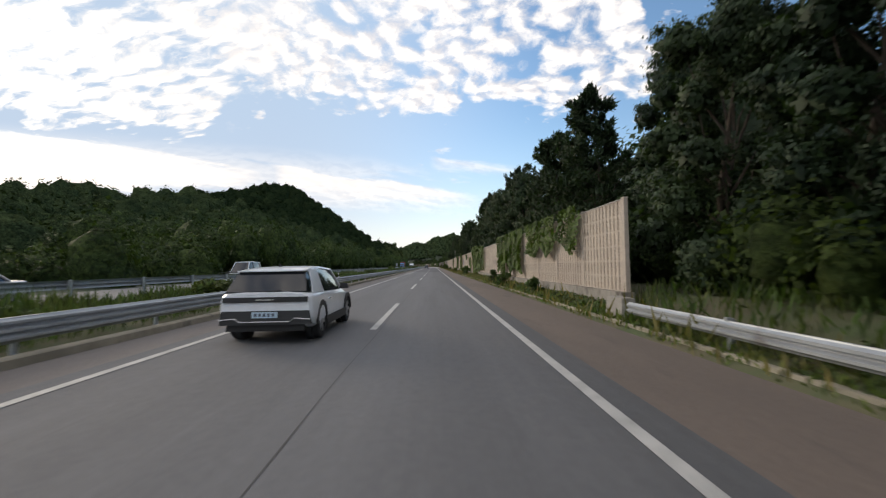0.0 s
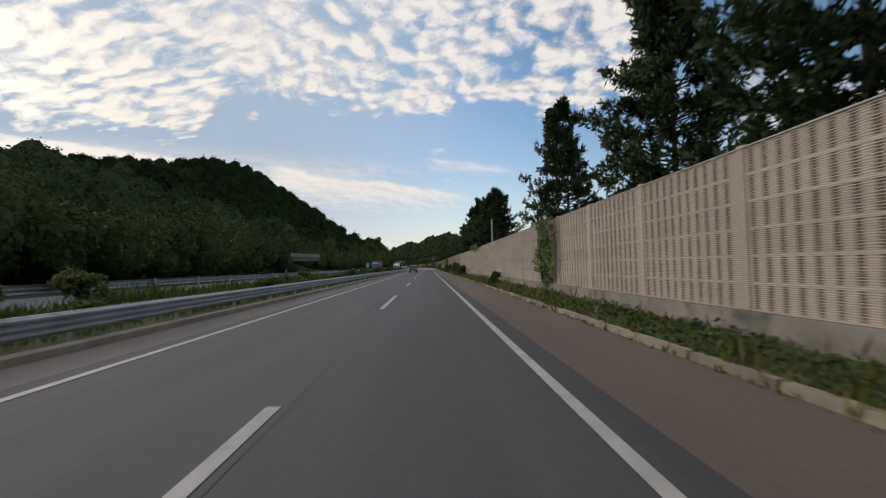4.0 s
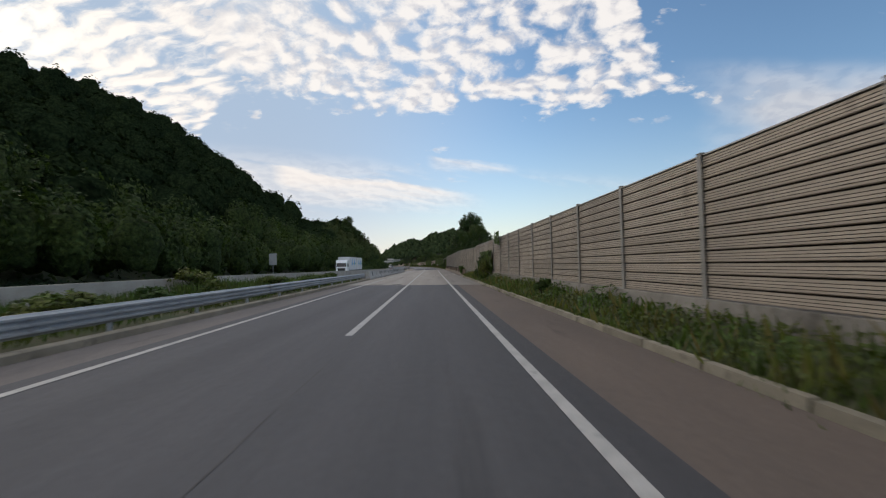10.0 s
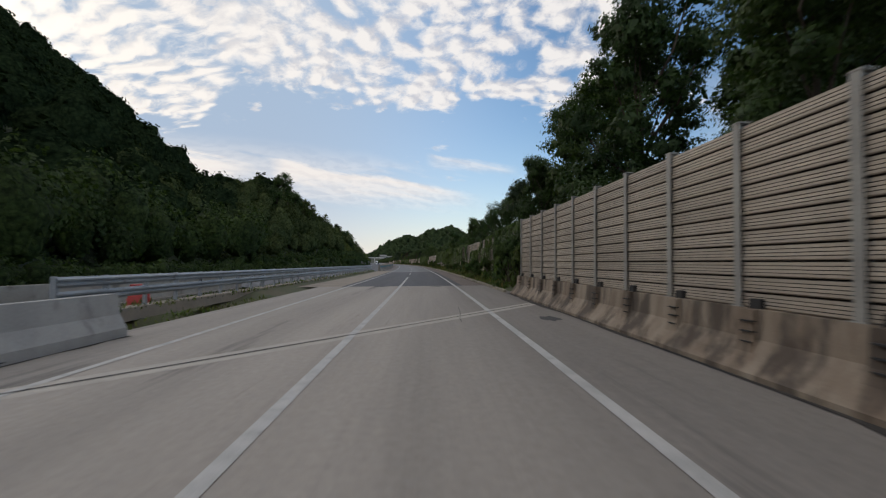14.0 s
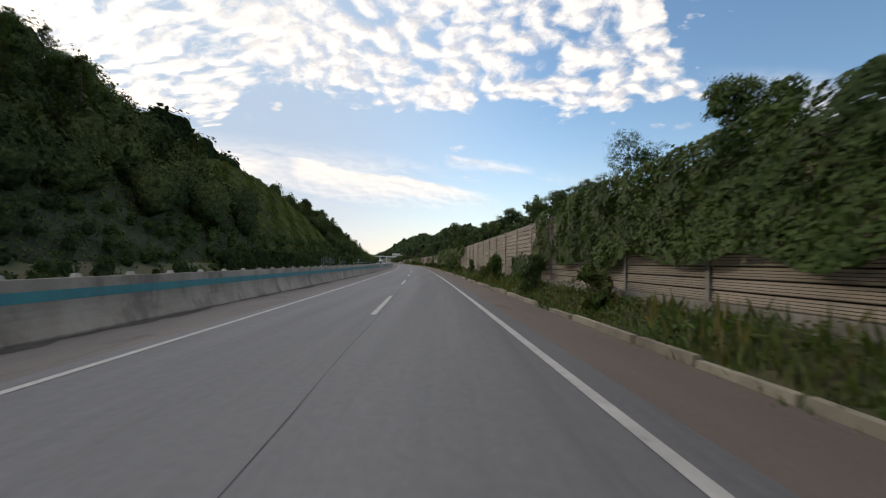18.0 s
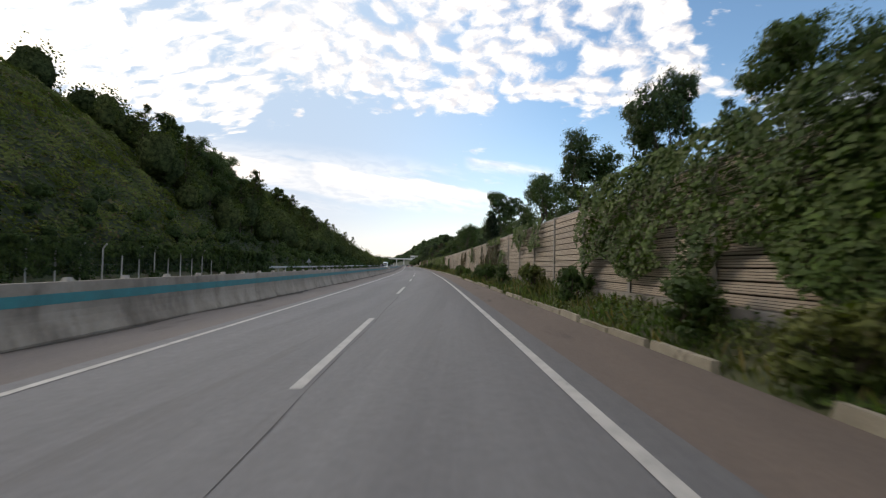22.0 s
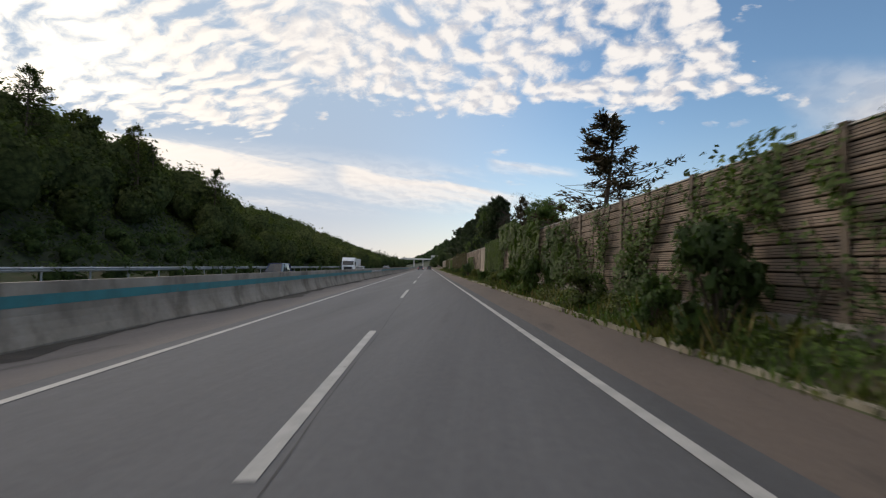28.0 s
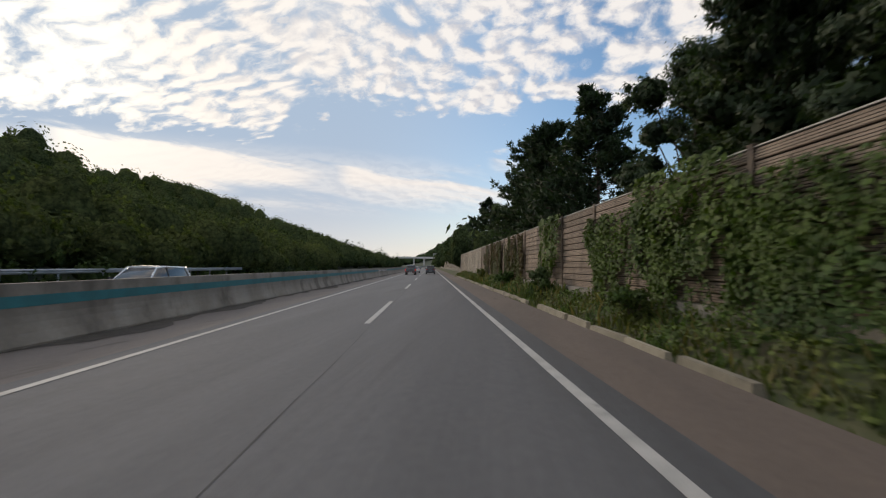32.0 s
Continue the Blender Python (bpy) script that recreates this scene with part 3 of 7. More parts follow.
def ground_z(S, U):
    p = road_xyz(S, U, 0 * S)
    rough = 0.9 * np.sin(S * 0.11 + U * 0.07) * np.sin(U * 0.13) * np.clip((-U - 26) / 10, 0, 1)
    # the stream bed under the bridge
    dip = -5.0 * np.exp(-((S - 381) / 29.0) ** 12) * np.clip(np.abs(U - 0.5) * 0 + 1, 0, 1) * (U > -24)
    return terrain(S, U) + far_hill(p[..., 0], p[..., 1]) + rough + dip


gm = grid_mesh("ground", ss, us, [GRASSY, FOREST], ground_z)
U_mid = np.array([gm.vertices[p.vertices[0]].index % len(us) for p in gm.polygons])
gm.polygons.foreach_set("material_index", ((us[U_mid] < -24) | (np.arange(len(gm.polygons)) // (len(us) - 1) > 260)).astype(np.int32))
ground = tagged(new("ground", gm), "grassy verge and wooded hillside earth", "ground", kind="structure")


def strip(name, s0, s1, u0, u1, z, mat, label, category, step=4.0, thick=0.0, kind="structure", parent=None):
    """A paved strip along the road; u0 and u1 may be numbers or functions of s."""
    n = max(2, int(round((s1 - s0) / step)) + 1)
    sv = np.linspace(s0, s1, n)
    a = u0(sv) if callable(u0) else np.full(n, u0)
    b = u1(sv) if callable(u1) else np.full(n, u1)
    rows_ = [road_xyz(sv, a, np.full(n, z)), road_xyz(sv, b, np.full(n, z))]
    if thick:
        rows_ = [road_xyz(sv, a, np.full(n, z - thick))] + rows_ + [road_xyz(sv, b, np.full(n, z - thick))]
    k = len(rows_)
    sh = Shape()
    pts = np.stack(rows_, 1).reshape(-1, 3)
    sh.add(pts, [(i * k + j, i * k + j + 1, (i + 1) * k + j + 1, (i + 1) * k + j) for i in range(n - 1) for j in range(k - 1)])
    me = sh.mesh(name, mat)
    if len(me.vertices) == len(pts):
        sides = np.stack([a, b] if k == 2 else [a, a, b, b], 1).astype(np.float32).ravel()
        me.attributes.new("across", "FLOAT", "POINT").data.foreach_set("value", sides)
    ob = new(name, me)
    if parent is None:
        return tagged(ob, label, category, kind=kind)
    ob.parent = parent
    return ob


def edge_right(s):
    return np.interp(s, (-300, 100, 170, 215, 300, 340, 370, 385, 398, 424, 480, 555, 580, 610, 640, 664, 692, 720, 800, 870, 3200), (3.52, 3.5, 3.42, 3.36, 3.42, 3.44, 3.46, 3.6, 3.74, 3.76, 3.65, 3.62, 3.51, 3.53, 3.66, 3.72, 3.61, 3.72, 3.73, 3.65, 3.62))


def edge_left(s):
    return np.interp(s, (-300, 250, 340, 424, 500, 3200), (-3.42, -3.4, -3.5, -3.6, -3.62, -3.58))


END = 3000.0


def kerb_u(s):
    return np.interp(s, (-300, 10, 60, 110, 175, 230, 330, 420, 500, 540, 585, 613, 640, 664, 700, 776, 830, 860, 960, 3200), (6.42, 6.42, 6.32, 6.22, 6.14, 5.95, 6.0, 5.86, 5.76, 5.68, 5.72, 5.95, 5.9, 5.85, 5.9, 6.18, 6.05, 5.85, 5.8, 6.0))


for i, (a, b, mat) in enumerate(((-280, 112, ASPHALT), (112, BRIDGE_A, ASPHALT_DARK), (BRIDGE_B, 472, ASPHALT_DARK), (472, 745, ASPHALT_PALE), (745, END, ASPHALT))):
    strip("road_%d" % (i + 1), a, b, lambda s: edge_left(s) - 0.45, lambda s: edge_right(s) + 0.55, 0.0, mat, "grey asphalt carriageway with two lanes", "road")
for i, (a, b) in enumerate(((-280, BRIDGE_A), (BRIDGE_B, END))):
    strip("shoulder_right_%d" % (i + 1), a, b, lambda s: edge_right(s) + 0.55, lambda s: kerb_u(s) + 0.02, 0.0, SHOULDER, "brown paved hard shoulder beside the carriageway", "shoulder")
    strip("opposite_road_%d" % (i + 1), a, b, -21.0, -11.2 if i == 0 else -9.6, 0.02, ASPHALT, "grey asphalt of the opposite carriageway", "road")
strip("shoulder_left_1", -280, BRIDGE_A, -5.02, lambda s: edge_left(s) - 0.45, 0.0, SHOULDER_PALE, "narrow brown paved shoulder beside the median", "shoulder")
strip("shoulder_left_2", 486, END, -6.3, lambda s: edge_left(s) - 0.45, 0.0, SHOULDER_PALE, "pale brown paved shoulder beside the median barrier", "shoulder")
strip("shoulder_left_3", BRIDGE_B, 486, -7.9, lambda s: edge_left(s) - 0.45, 0.0, SAND, "sandy broken concrete shoulder beside the median", "shoulder")
strip("opposite_road_3", 486, END, -9.6, -6.95, 0.02, ASPHALT, "grey asphalt of the opposite carriageway", "road")
strip("bridge_deck", BRIDGE_A, BRIDGE_B, -5.6, 6.7, 0.0, DECK, "pale worn concrete bridge deck", "road", thick=0.8)
strip("opposite_bridge_deck", BRIDGE_A, BRIDGE_B, -22.0, -10.8, 0.02, DECK, "pale concrete deck of the opposite bridge", "road", thick=0.8)

# painted lines
strip("edge_line_right", -280, END, lambda s: edge_right(s) - 0.085, lambda s: edge_right(s) + 0.085, 0.008, PAINT, "white painted edge line on the road", "road marking")
strip("edge_line_left", -280, END, lambda s: edge_left(s) - 0.075, lambda s: edge_left(s) + 0.075, 0.008, PAINT, "white painted edge line on the road", "road marking")
strip("lane_line_solid", 299.6 - 8, 436.0, -0.085, 0.085, 0.008, PAINT, "solid white lane line over the bridge", "road marking")
lane = tagged(new("lane_dashes"), "broken white lane line of long dashes", "road marking", kind="structure")
ends = [19.6 + 20 * k for k in range(-6, 14)] + [443.28 + 20 * k for k in range(0, 70)]
for e in ends:
    strip("dash", e - 8, e, -0.085, 0.085, 0.008, PAINT, "", "", parent=lane)

def run(name, s0, s1, prof, mat, label, category, step=4.0, parent=None, closed=True):
    """A profile of (u, z) carried along the road."""
    n = max(2, int(round((s1 - s0) / step)) + 1)
    sh = Shape()
    sh.loft([[road_xyz(s, u, z) for u, z in prof] for s in np.linspace(s0, s1, n)], closed=closed)
    ob = new(name, sh.mesh(name, mat))
    if parent is None:
        return tagged(ob, label, category, kind="structure")
    ob.parent = parent
    return ob


# bridge parapets, kerbs, median barrier
run("parapet_right", 346.0, 415.0, ((6.06, -0.3), (6.06, 0.08), (6.20, 0.24), (6.38, 0.5), (6.42, 0.93), (6.72, 0.93), (6.72, -0.3)), RUSTY, "rust-stained concrete bridge parapet", "parapet", step=2.0)
run("parapet_left", 333.5, 402.0, ((-5.02, -0.3), (-5.62, -0.3), (-5.47, 0.95), (-5.24, 0.95), (-5.18, 0.5), (-5.02, 0.2)), PALE, "pale concrete bridge parapet with black painted blocks", "parapet")
run("parapet_opposite", 290.0, 424.0, ((-11.0, -0.3), (-11.4, -0.3), (-11.35, 0.95), (-11.1, 0.95)), CONCRETE, "concrete parapet of the opposite bridge", "parapet")
run("median_barrier", 486.0, 1900.0, ((-6.2, -0.2), (-6.9, -0.2), (-6.72, 1.27), (-6.46, 1.27), (-6.415, 0.62), (-6.38, 0.46), (-6.31, 0.27), (-6.20, 0.05)), STAINED, "stained concrete median barrier with a teal stripe", "barrier")
run("kerb_left", -200, 333, ((-5.0, -0.2), (-5.2, -0.2), (-5.2, 0.17), (-5.04, 0.17), (-5.0, 0.14)), KERB, "low concrete kerb beside the median", "kerb")

# ---- woods on the hills ----


def ball_quads(k=3):
    """Unit directions of the corners of a cube blown up to a ball, k by k quads a side."""
    g = np.linspace(-1, 1, k + 1)
    out = []
    for ax in range(3):
        for sg in (-1, 1):
            for a in range(k):
                for b in range(k):
                    q = []
                    for da, db in ((0, 0), (1, 0), (1, 1), (0, 1)) if sg > 0 else ((0, 0), (0, 1), (1, 1), (1, 0)):
                        p = [0, 0, 0]
                        p[ax], p[(ax + 1) % 3], p[(ax + 2) % 3] = sg, math.tan(g[a + da] * math.pi / 4), math.tan(g[b + db] * math.pi / 4)
                        q.append(p)
                    out.append(q)
    v = np.array(out, float)
    return v / np.linalg.norm(v, axis=2)[..., None]


BALL, BALL_COARSE = ball_quads(4), ball_quads(2)


def lumpy(d, ph):
    """How far a crown reaches in each direction."""
    return 1 + 0.16 * np.sin(3.1 * d[..., 0] + ph[0]) * np.sin(2.7 * d[..., 1] + ph[1]) + 0.13 * np.sin(5.3 * d[..., 2] + 4.1 * d[..., 0] + ph[2]) + 0.09 * np.sin(7.7 * d[..., 1] - 6.1 * d[..., 2] + ph[3])


def woods(name, s_rng, u_rng, spacing, size, leaves, leaf, label, keep=None, mat=None, lift=0.0, loose=0.38, even=0.75, tall=1.0, heart_size=0.66, ball=BALL, face=1):
    """Crowns standing close together: each a dense lumpy heart covered with leaf clumps."""
    s = np.arange(*s_rng, spacing)
    u = np.arange(*u_rng, spacing)
    S, U = np.meshgrid(s, u, indexing="ij")
    S = (S + rng.uniform(-0.5, 0.5, S.shape) * spacing).ravel()
    U = (U + rng.uniform(-0.5, 0.5, U.shape) * spacing).ravel()
    if keep is not None:
        k = keep(S, U)
        S, U = S[k], U[k]
    Z = ground_z(S, U) + (lift(S) if callable(lift) else lift)
    n = len(S)
    r = size * rng.uniform(0.65, 1.3, n)
    high = tall * rng.uniform(0.85, 1.25, n)
    mid = road_xyz(S, U, Z) + np.stack([0 * r, 0 * r, r * high * 0.95], -1)
    ph = rng.uniform(0, 6.28, (4, n, 1))
    axes = np.stack([r, r, r * high], -1)[:, None]
    d = np.repeat(ball.reshape(1, -1, 3), n, 0)
    heart = mid[:, None] + d * axes * (lumpy(d, ph) * heart_size)[..., None]
    d2 = rng.normal(size=(n, leaves, 3))
    d2[..., 2] = np.where(d2[..., 2] < -0.5, -d2[..., 2], d2[..., 2])
    turned = (d2[..., 0] * face < 0) & (rng.uniform(0, 1, d2.shape[:2]) < 0.7)     # thickest towards the open side
    d2[..., 0] = np.where(turned, -d2[..., 0], d2[..., 0])
    d2 /= np.linalg.norm(d2, axis=2)[..., None]
    c = mid[:, None] + d2 * axes * (lumpy(d2, ph) * rng.uniform(even, 1.08, (n, leaves)))[..., None]
    c, d2 = c.reshape(-1, 3), d2.reshape(-1, 3)
    a, b = facing_axes(d2, leaf, loose)
    nl = np.repeat((d2 + (0, 0, 0.25) + rng.normal(0, 0.13, c.shape))[:, None], 4, 1)
    nh = (d + (0, 0, 0.25)).reshape(-1, 4, 3)
    v = np.concatenate([heart.reshape(-1, 4, 3), rhombs(c, a, b, 0.7)])
    return tagged(new(name, quad_mesh(name, v, mat or WOODS, np.concatenate([nh, nl]))), label, "woods", kind="stuff")


# first stretch in the haze-lightened leaf colour, the rest in the shade-darkened one
for lo_s, hi_s, mt, many in ((60, 318, WOODS, 120), (318, 700, WOODS_SHADED, 120)):
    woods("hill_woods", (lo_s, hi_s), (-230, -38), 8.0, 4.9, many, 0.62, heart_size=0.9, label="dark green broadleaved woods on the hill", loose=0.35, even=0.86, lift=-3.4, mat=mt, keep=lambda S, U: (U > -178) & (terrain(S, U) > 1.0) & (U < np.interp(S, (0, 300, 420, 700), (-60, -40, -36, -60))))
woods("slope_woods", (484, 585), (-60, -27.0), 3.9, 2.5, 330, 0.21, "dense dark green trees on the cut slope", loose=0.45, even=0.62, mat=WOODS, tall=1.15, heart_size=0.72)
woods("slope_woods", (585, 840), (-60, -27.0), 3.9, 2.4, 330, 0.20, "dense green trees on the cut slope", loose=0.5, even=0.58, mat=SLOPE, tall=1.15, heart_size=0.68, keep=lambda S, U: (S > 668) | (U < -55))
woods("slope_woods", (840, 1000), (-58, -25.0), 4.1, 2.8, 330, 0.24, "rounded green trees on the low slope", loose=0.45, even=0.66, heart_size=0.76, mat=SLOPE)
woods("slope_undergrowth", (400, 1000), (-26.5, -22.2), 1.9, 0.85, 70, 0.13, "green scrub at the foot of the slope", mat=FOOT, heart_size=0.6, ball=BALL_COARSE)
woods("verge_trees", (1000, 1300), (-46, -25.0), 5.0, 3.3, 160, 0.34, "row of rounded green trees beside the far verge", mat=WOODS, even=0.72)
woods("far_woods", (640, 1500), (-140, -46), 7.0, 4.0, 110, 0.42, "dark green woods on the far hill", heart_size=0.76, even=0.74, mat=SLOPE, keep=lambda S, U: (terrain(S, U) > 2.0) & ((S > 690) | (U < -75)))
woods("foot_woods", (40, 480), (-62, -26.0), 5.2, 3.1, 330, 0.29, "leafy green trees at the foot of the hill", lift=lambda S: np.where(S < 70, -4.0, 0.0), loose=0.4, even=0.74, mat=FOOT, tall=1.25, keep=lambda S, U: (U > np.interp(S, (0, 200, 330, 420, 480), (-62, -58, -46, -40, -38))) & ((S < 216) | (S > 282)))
woods("distant_hill_woods", (2250, 2700), (-180, 700), 17.0, 9.0, 34, 2.0, "dark woods on the hill that closes the valley", heart_size=0.88, ball=BALL_COARSE, even=0.86, keep=lambda S, U: (U < 130) | (U > 0))


def carpet(name, s0, s1, u0, u1, per_m2, size, label, mat):
    """Creeping leaves laid over the ground."""
    n = int((s1 - s0) * (u1 - u0) * per_m2)
    s, u = rng.uniform(s0, s1, n), rng.uniform(u0, u1, n)
    lump = 0.5 * np.abs(np.sin(s * 0.5 + u) * np.sin(u * 0.8 - s * 0.21)) + 0.3 * np.abs(np.sin(s * 1.3) * np.sin(u * 1.7))
    z = ground_z(s, u) + lump * rng.uniform(0.2, 1.1, n) + 0.1
    up = np.stack([0.55 + 0.5 * np.sin(s * 0.9), 0.5 * np.sin(u * 1.1 + s * 0.4), np.ones(n)], -1)
    a, b = facing_axes(up, size, 0.45)
    return tagged(new(name, quads(name, road_xyz(s, u, z), a, b, mat)), label, "undergrowth", kind="stuff")


carpet("slope_creeper", 470, 580, -36, -22.6, 12, 0.2, "green creeping plants covering the cut slope", SLOPE)
carpet("slope_creeper", 580, 672, -50, -22.6, 34, 0.19, "green creeping plants covering the whole cut slope", SLOPE_HERB)
carpet("slope_bramble", 584, 668, -48, -24, 5, 0.2, "browning bramble among the creeping plants", IVY_DRY)
carpet("slope_creeper", 672, 860, -36, -22.6, 12, 0.2, "green creeping plants covering the cut slope", SLOPE)
carpet("foot_scrub", 395, 482, -34, -22.6, 12, 0.17, "bright green scrub below the hill", LEAF)
carpet("foot_creeper", 196, 480, -40, -22.6, 5, 0.26, "green undergrowth at the foot of the hill", NEEDLE)

# ---- rails, joints, paint on barriers, fence, signs ----
TEAL = material("teal_paint", (0.032, 0.19, 0.215), (0.03, 0.145, 0.165), 1.5, 0.6, spots=(0.12, 0.14, 0.13), spot_scale=2.0, spot_at=(0.62, 0.78))
BLACK = material("black_paint", (0.035, 0.037, 0.045), (0.025, 0.026, 0.03), 1.5, 0.7, spots=(0.12, 0.12, 0.12), spot_scale=3.0)
WHITE = material("white_paint", (0.72, 0.72, 0.70), (0.62, 0.62, 0.60), 1.2, 0.6)
SEAM = material("worn_seam", (0.062, 0.060, 0.060), (0.09, 0.088, 0.088), 1.3, 0.9)
JOINT = material("dark_joint", (0.03, 0.028, 0.027), (0.02, 0.02, 0.02), 3.0, 0.9)
GREEN_SIGN = material("green_sign_face", (0.02, 0.16, 0.08), (0.02, 0.13, 0.07), 2.0, 0.5)
def door_paint():
    """Grey paint that rust has eaten from the lock side and the foot."""
    m = bpy.data.materials.new("rusting_grey_paint")
    m.use_nodes = True
    n = Nodes(m.node_tree)
    d = n.add("ShaderNodeTexCoord").outputs["Object"]
    x, y, z = n.add("ShaderNodeSeparateXYZ", {0: d}).outputs
    eaten = n.math("ADD", n.math("MULTIPLY_ADD", y, 1.1, 0.12), n.math("MULTIPLY", n.math("SUBTRACT", n.noise(d, 2.3, 5, 0.6), 0.5), 1.2))
    eaten = n.math("MAXIMUM", eaten, n.math("MULTIPLY_ADD", z, -3.0, 0.75))
    eaten = n.math("MAXIMUM", eaten, n.math("MULTIPLY_ADD", z, 3.0, -4.95))
    col = n.mix(n.step(eaten, -0.10, 0.12), n.mix(n.noise(d, 6, 4), (0.30, 0.30, 0.27), (0.40, 0.39, 0.35)), (0.20, 0.095, 0.045))
    col = n.mix(n.step(eaten, 0.10, 0.30), col, (0.030, 0.018, 0.016))
    b = n.add("ShaderNodeBsdfPrincipled", {"Base Color": col, "Roughness": 0.75})
    n.add("ShaderNodeOutputMaterial", {0: b.outputs[0]})
    return m


DOOR_PAINT = door_paint()


def w_beam(length, waves):
    """One length of corrugated guard rail with two or three waves, facing +x."""
    half = 0.085 + 0.068 * (waves - 1)
    prof = [(0.0, -half), (0.015, -half + 0.005), (0.02, -half + 0.025)]
    for k in range(waves):
        z = (k - (waves - 1) / 2) * 0.135
        prof += [(0.022, z - 0.058), (0.075, z - 0.022), (0.075, z + 0.022), (0.022, z + 0.058)]
    prof += [(0.02, half - 0.025), (0.015, half - 0.005), (0.0, half)]
    back = [(x - 0.006, z) for x, z in prof[::-1]]
    ring = prof + back
    sh = Shape().loft([[(x, y, z) for x, z in ring] for y in (-length / 2, length / 2)])
    for y in (-length / 2 + 0.12, -length / 2 + 0.2):
        sh.disc((0.024, y, 0.068), (1, 0, 0), 0.02, 0.02, 8)
    return sh.mesh("beam", STEEL, True)


BEAM_DEEP, BEAM4, BEAM2 = w_beam(4.06, 3), w_beam(4.06, 2), w_beam(2.06, 2)
RAIL_POST = Shape().tube([(0, 0, -0.3), (0, 0, 0.70)], 0.06, 10).box(0.0, 0.09, -0.04, 0.04, 0.40, 0.72).mesh("post", STEEL)
TALL_POST = Shape().box(-0.05, 0.05, -0.06, 0.06, -0.3, 1.29).box(0.04, 0.10, -0.05, 0.05, 0.58, 1.24).mesh("post", STEEL)

MID_POST = Shape().tube([(0, 0, -0.3), (0, 0, 1.1)], 0.06, 8).box(0.0, 0.09, -0.04, 0.04, 0.76, 1.06).mesh("post", STEEL)
FAR_POST = Shape().tube([(0, 0, -0.3), (0, 0, 1.38)], 0.06, 8).box(0.0, 0.09, -0.04, 0.04, 1.0, 1.3).mesh("post", STEEL)


def guard_rail(s0, n, u, label, span=4.0, z=0.57, face=1, second=None, post=None, every=1, beam=None):
    g = thing("guard_rail", label, "guard rail", "guard rails")
    beam = beam or (BEAM4 if span > 3 else BEAM2)
    for i in range(n):
        s = s0 + (i + 0.5) * span
        turn = 0 if face > 0 else 180
        part("beam", beam, None, g, m=at_road(s, u, z, turn) @ Matrix.Translation((0.07, 0, 0)))
        if second:
            part("beam", beam, None, g, m=at_road(s, u, second, turn) @ Matrix.Translation((0.07, 0, 0)))
        if i % every == 0:
            part("post", post or RAIL_POST, None, g, m=at_road(s - span / 2, u, 0.0, turn))
    return g


guard_rail(-60, 98, -5.62, "galvanised corrugated guard rail along the median kerb", z=0.51, beam=BEAM_DEEP)
guard_rail(-60, 87, -10.9, "galvanised guard rail of the opposite carriageway", face=-1, z=0.92, post=MID_POST)
guard_rail(404, 41, -8.2, "double-beam guard rail on closely set posts", span=2.0, z=0.72, second=1.12, post=TALL_POST)
run("rail_plinth", 403, 487, ((-7.85, -0.2), (-8.6, -0.2), (-8.55, 0.2), (-7.9, 0.2)), SAND, "low concrete plinth under the guard rail", "plinth")
guard_rail(424, 15, -9.7, "galvanised guard rail of the opposite carriageway", face=-1, z=0.62)
guard_rail(-40, 13, 6.75, "galvanised guard rail below the roadside trees", face=-1, z=0.52)
guard_rail(676, 66, -21.8, "galvanised guard rail on the far verge", z=1.18, post=FAR_POST)
part("end_block", Shape().box(-0.2, 0.25, -0.6, 0.6, 0, 0.62, inset=0.05), CONCRETE, thing("rail_anchor", "pale concrete block at the end of the guard rail", "concrete block", m=at_road(13.2, 6.9, 0.1)))

# kerb stones on the right
STONES = [Shape().box(0, 0.21, -0.98, 0.98, -0.2, 0.14, inset=0.03).mesh("kerbstone", KERB), Shape().box(0.02, 0.25, -0.97, 0.95, -0.2, 0.115, inset=0.045).mesh("kerbstone", KERB),
          Shape().box(-0.02, 0.19, -0.9, 0.97, -0.2, 0.15, inset=0.055).mesh("kerbstone", KERB)]
for a, b in ((-46.0, 346.0), (416.0, 700.0), (700.0, 960.0)):
    k = tagged(new("kerb_right"), "rough concrete kerbstones with weeds", "kerb", kind="structure")
    s = a + 1
    while s < b:
        worn = s > 500
        mesh = STONES[int(rng.integers(0, 3)) if worn else 0]
        jit = rng.normal(0, 1, 3) * (0.018 if worn else 0.004)
        if not (worn and rng.random() < 0.07):
            part("kerbstone", mesh, None, k, m=at_road(s, float(kerb_u(s)) + 0.005 + jit[0], jit[1] * 1.2, jit[2] * 60))
        s += 2.0

# joints in the bridge deck, repairs and cracks


def slanted(name, u0, s0, u1, s1, width, mat, label, z=0.006):
    n = 8
    t = np.linspace(0, 1, n)
    uu, sv = u0 + (u1 - u0) * t, s0 + (s1 - s0) * t
    sh = Shape()
    a, b = road_xyz(sv - width / 2, uu, np.full(n, z)), road_xyz(sv + width / 2, uu, np.full(n, z))
    sh.add(np.stack([a, b], 1).reshape(-1, 3), [(2 * i, 2 * i + 2, 2 * i + 3, 2 * i + 1) for i in range(n - 1)])
    return tagged(new(name, sh.mesh(name, mat)), label, "road joint", kind="structure")


JOINT_PALE = material("pale_joint_concrete", (0.42, 0.385, 0.335), (0.36, 0.33, 0.29), 1.5, 0.9)
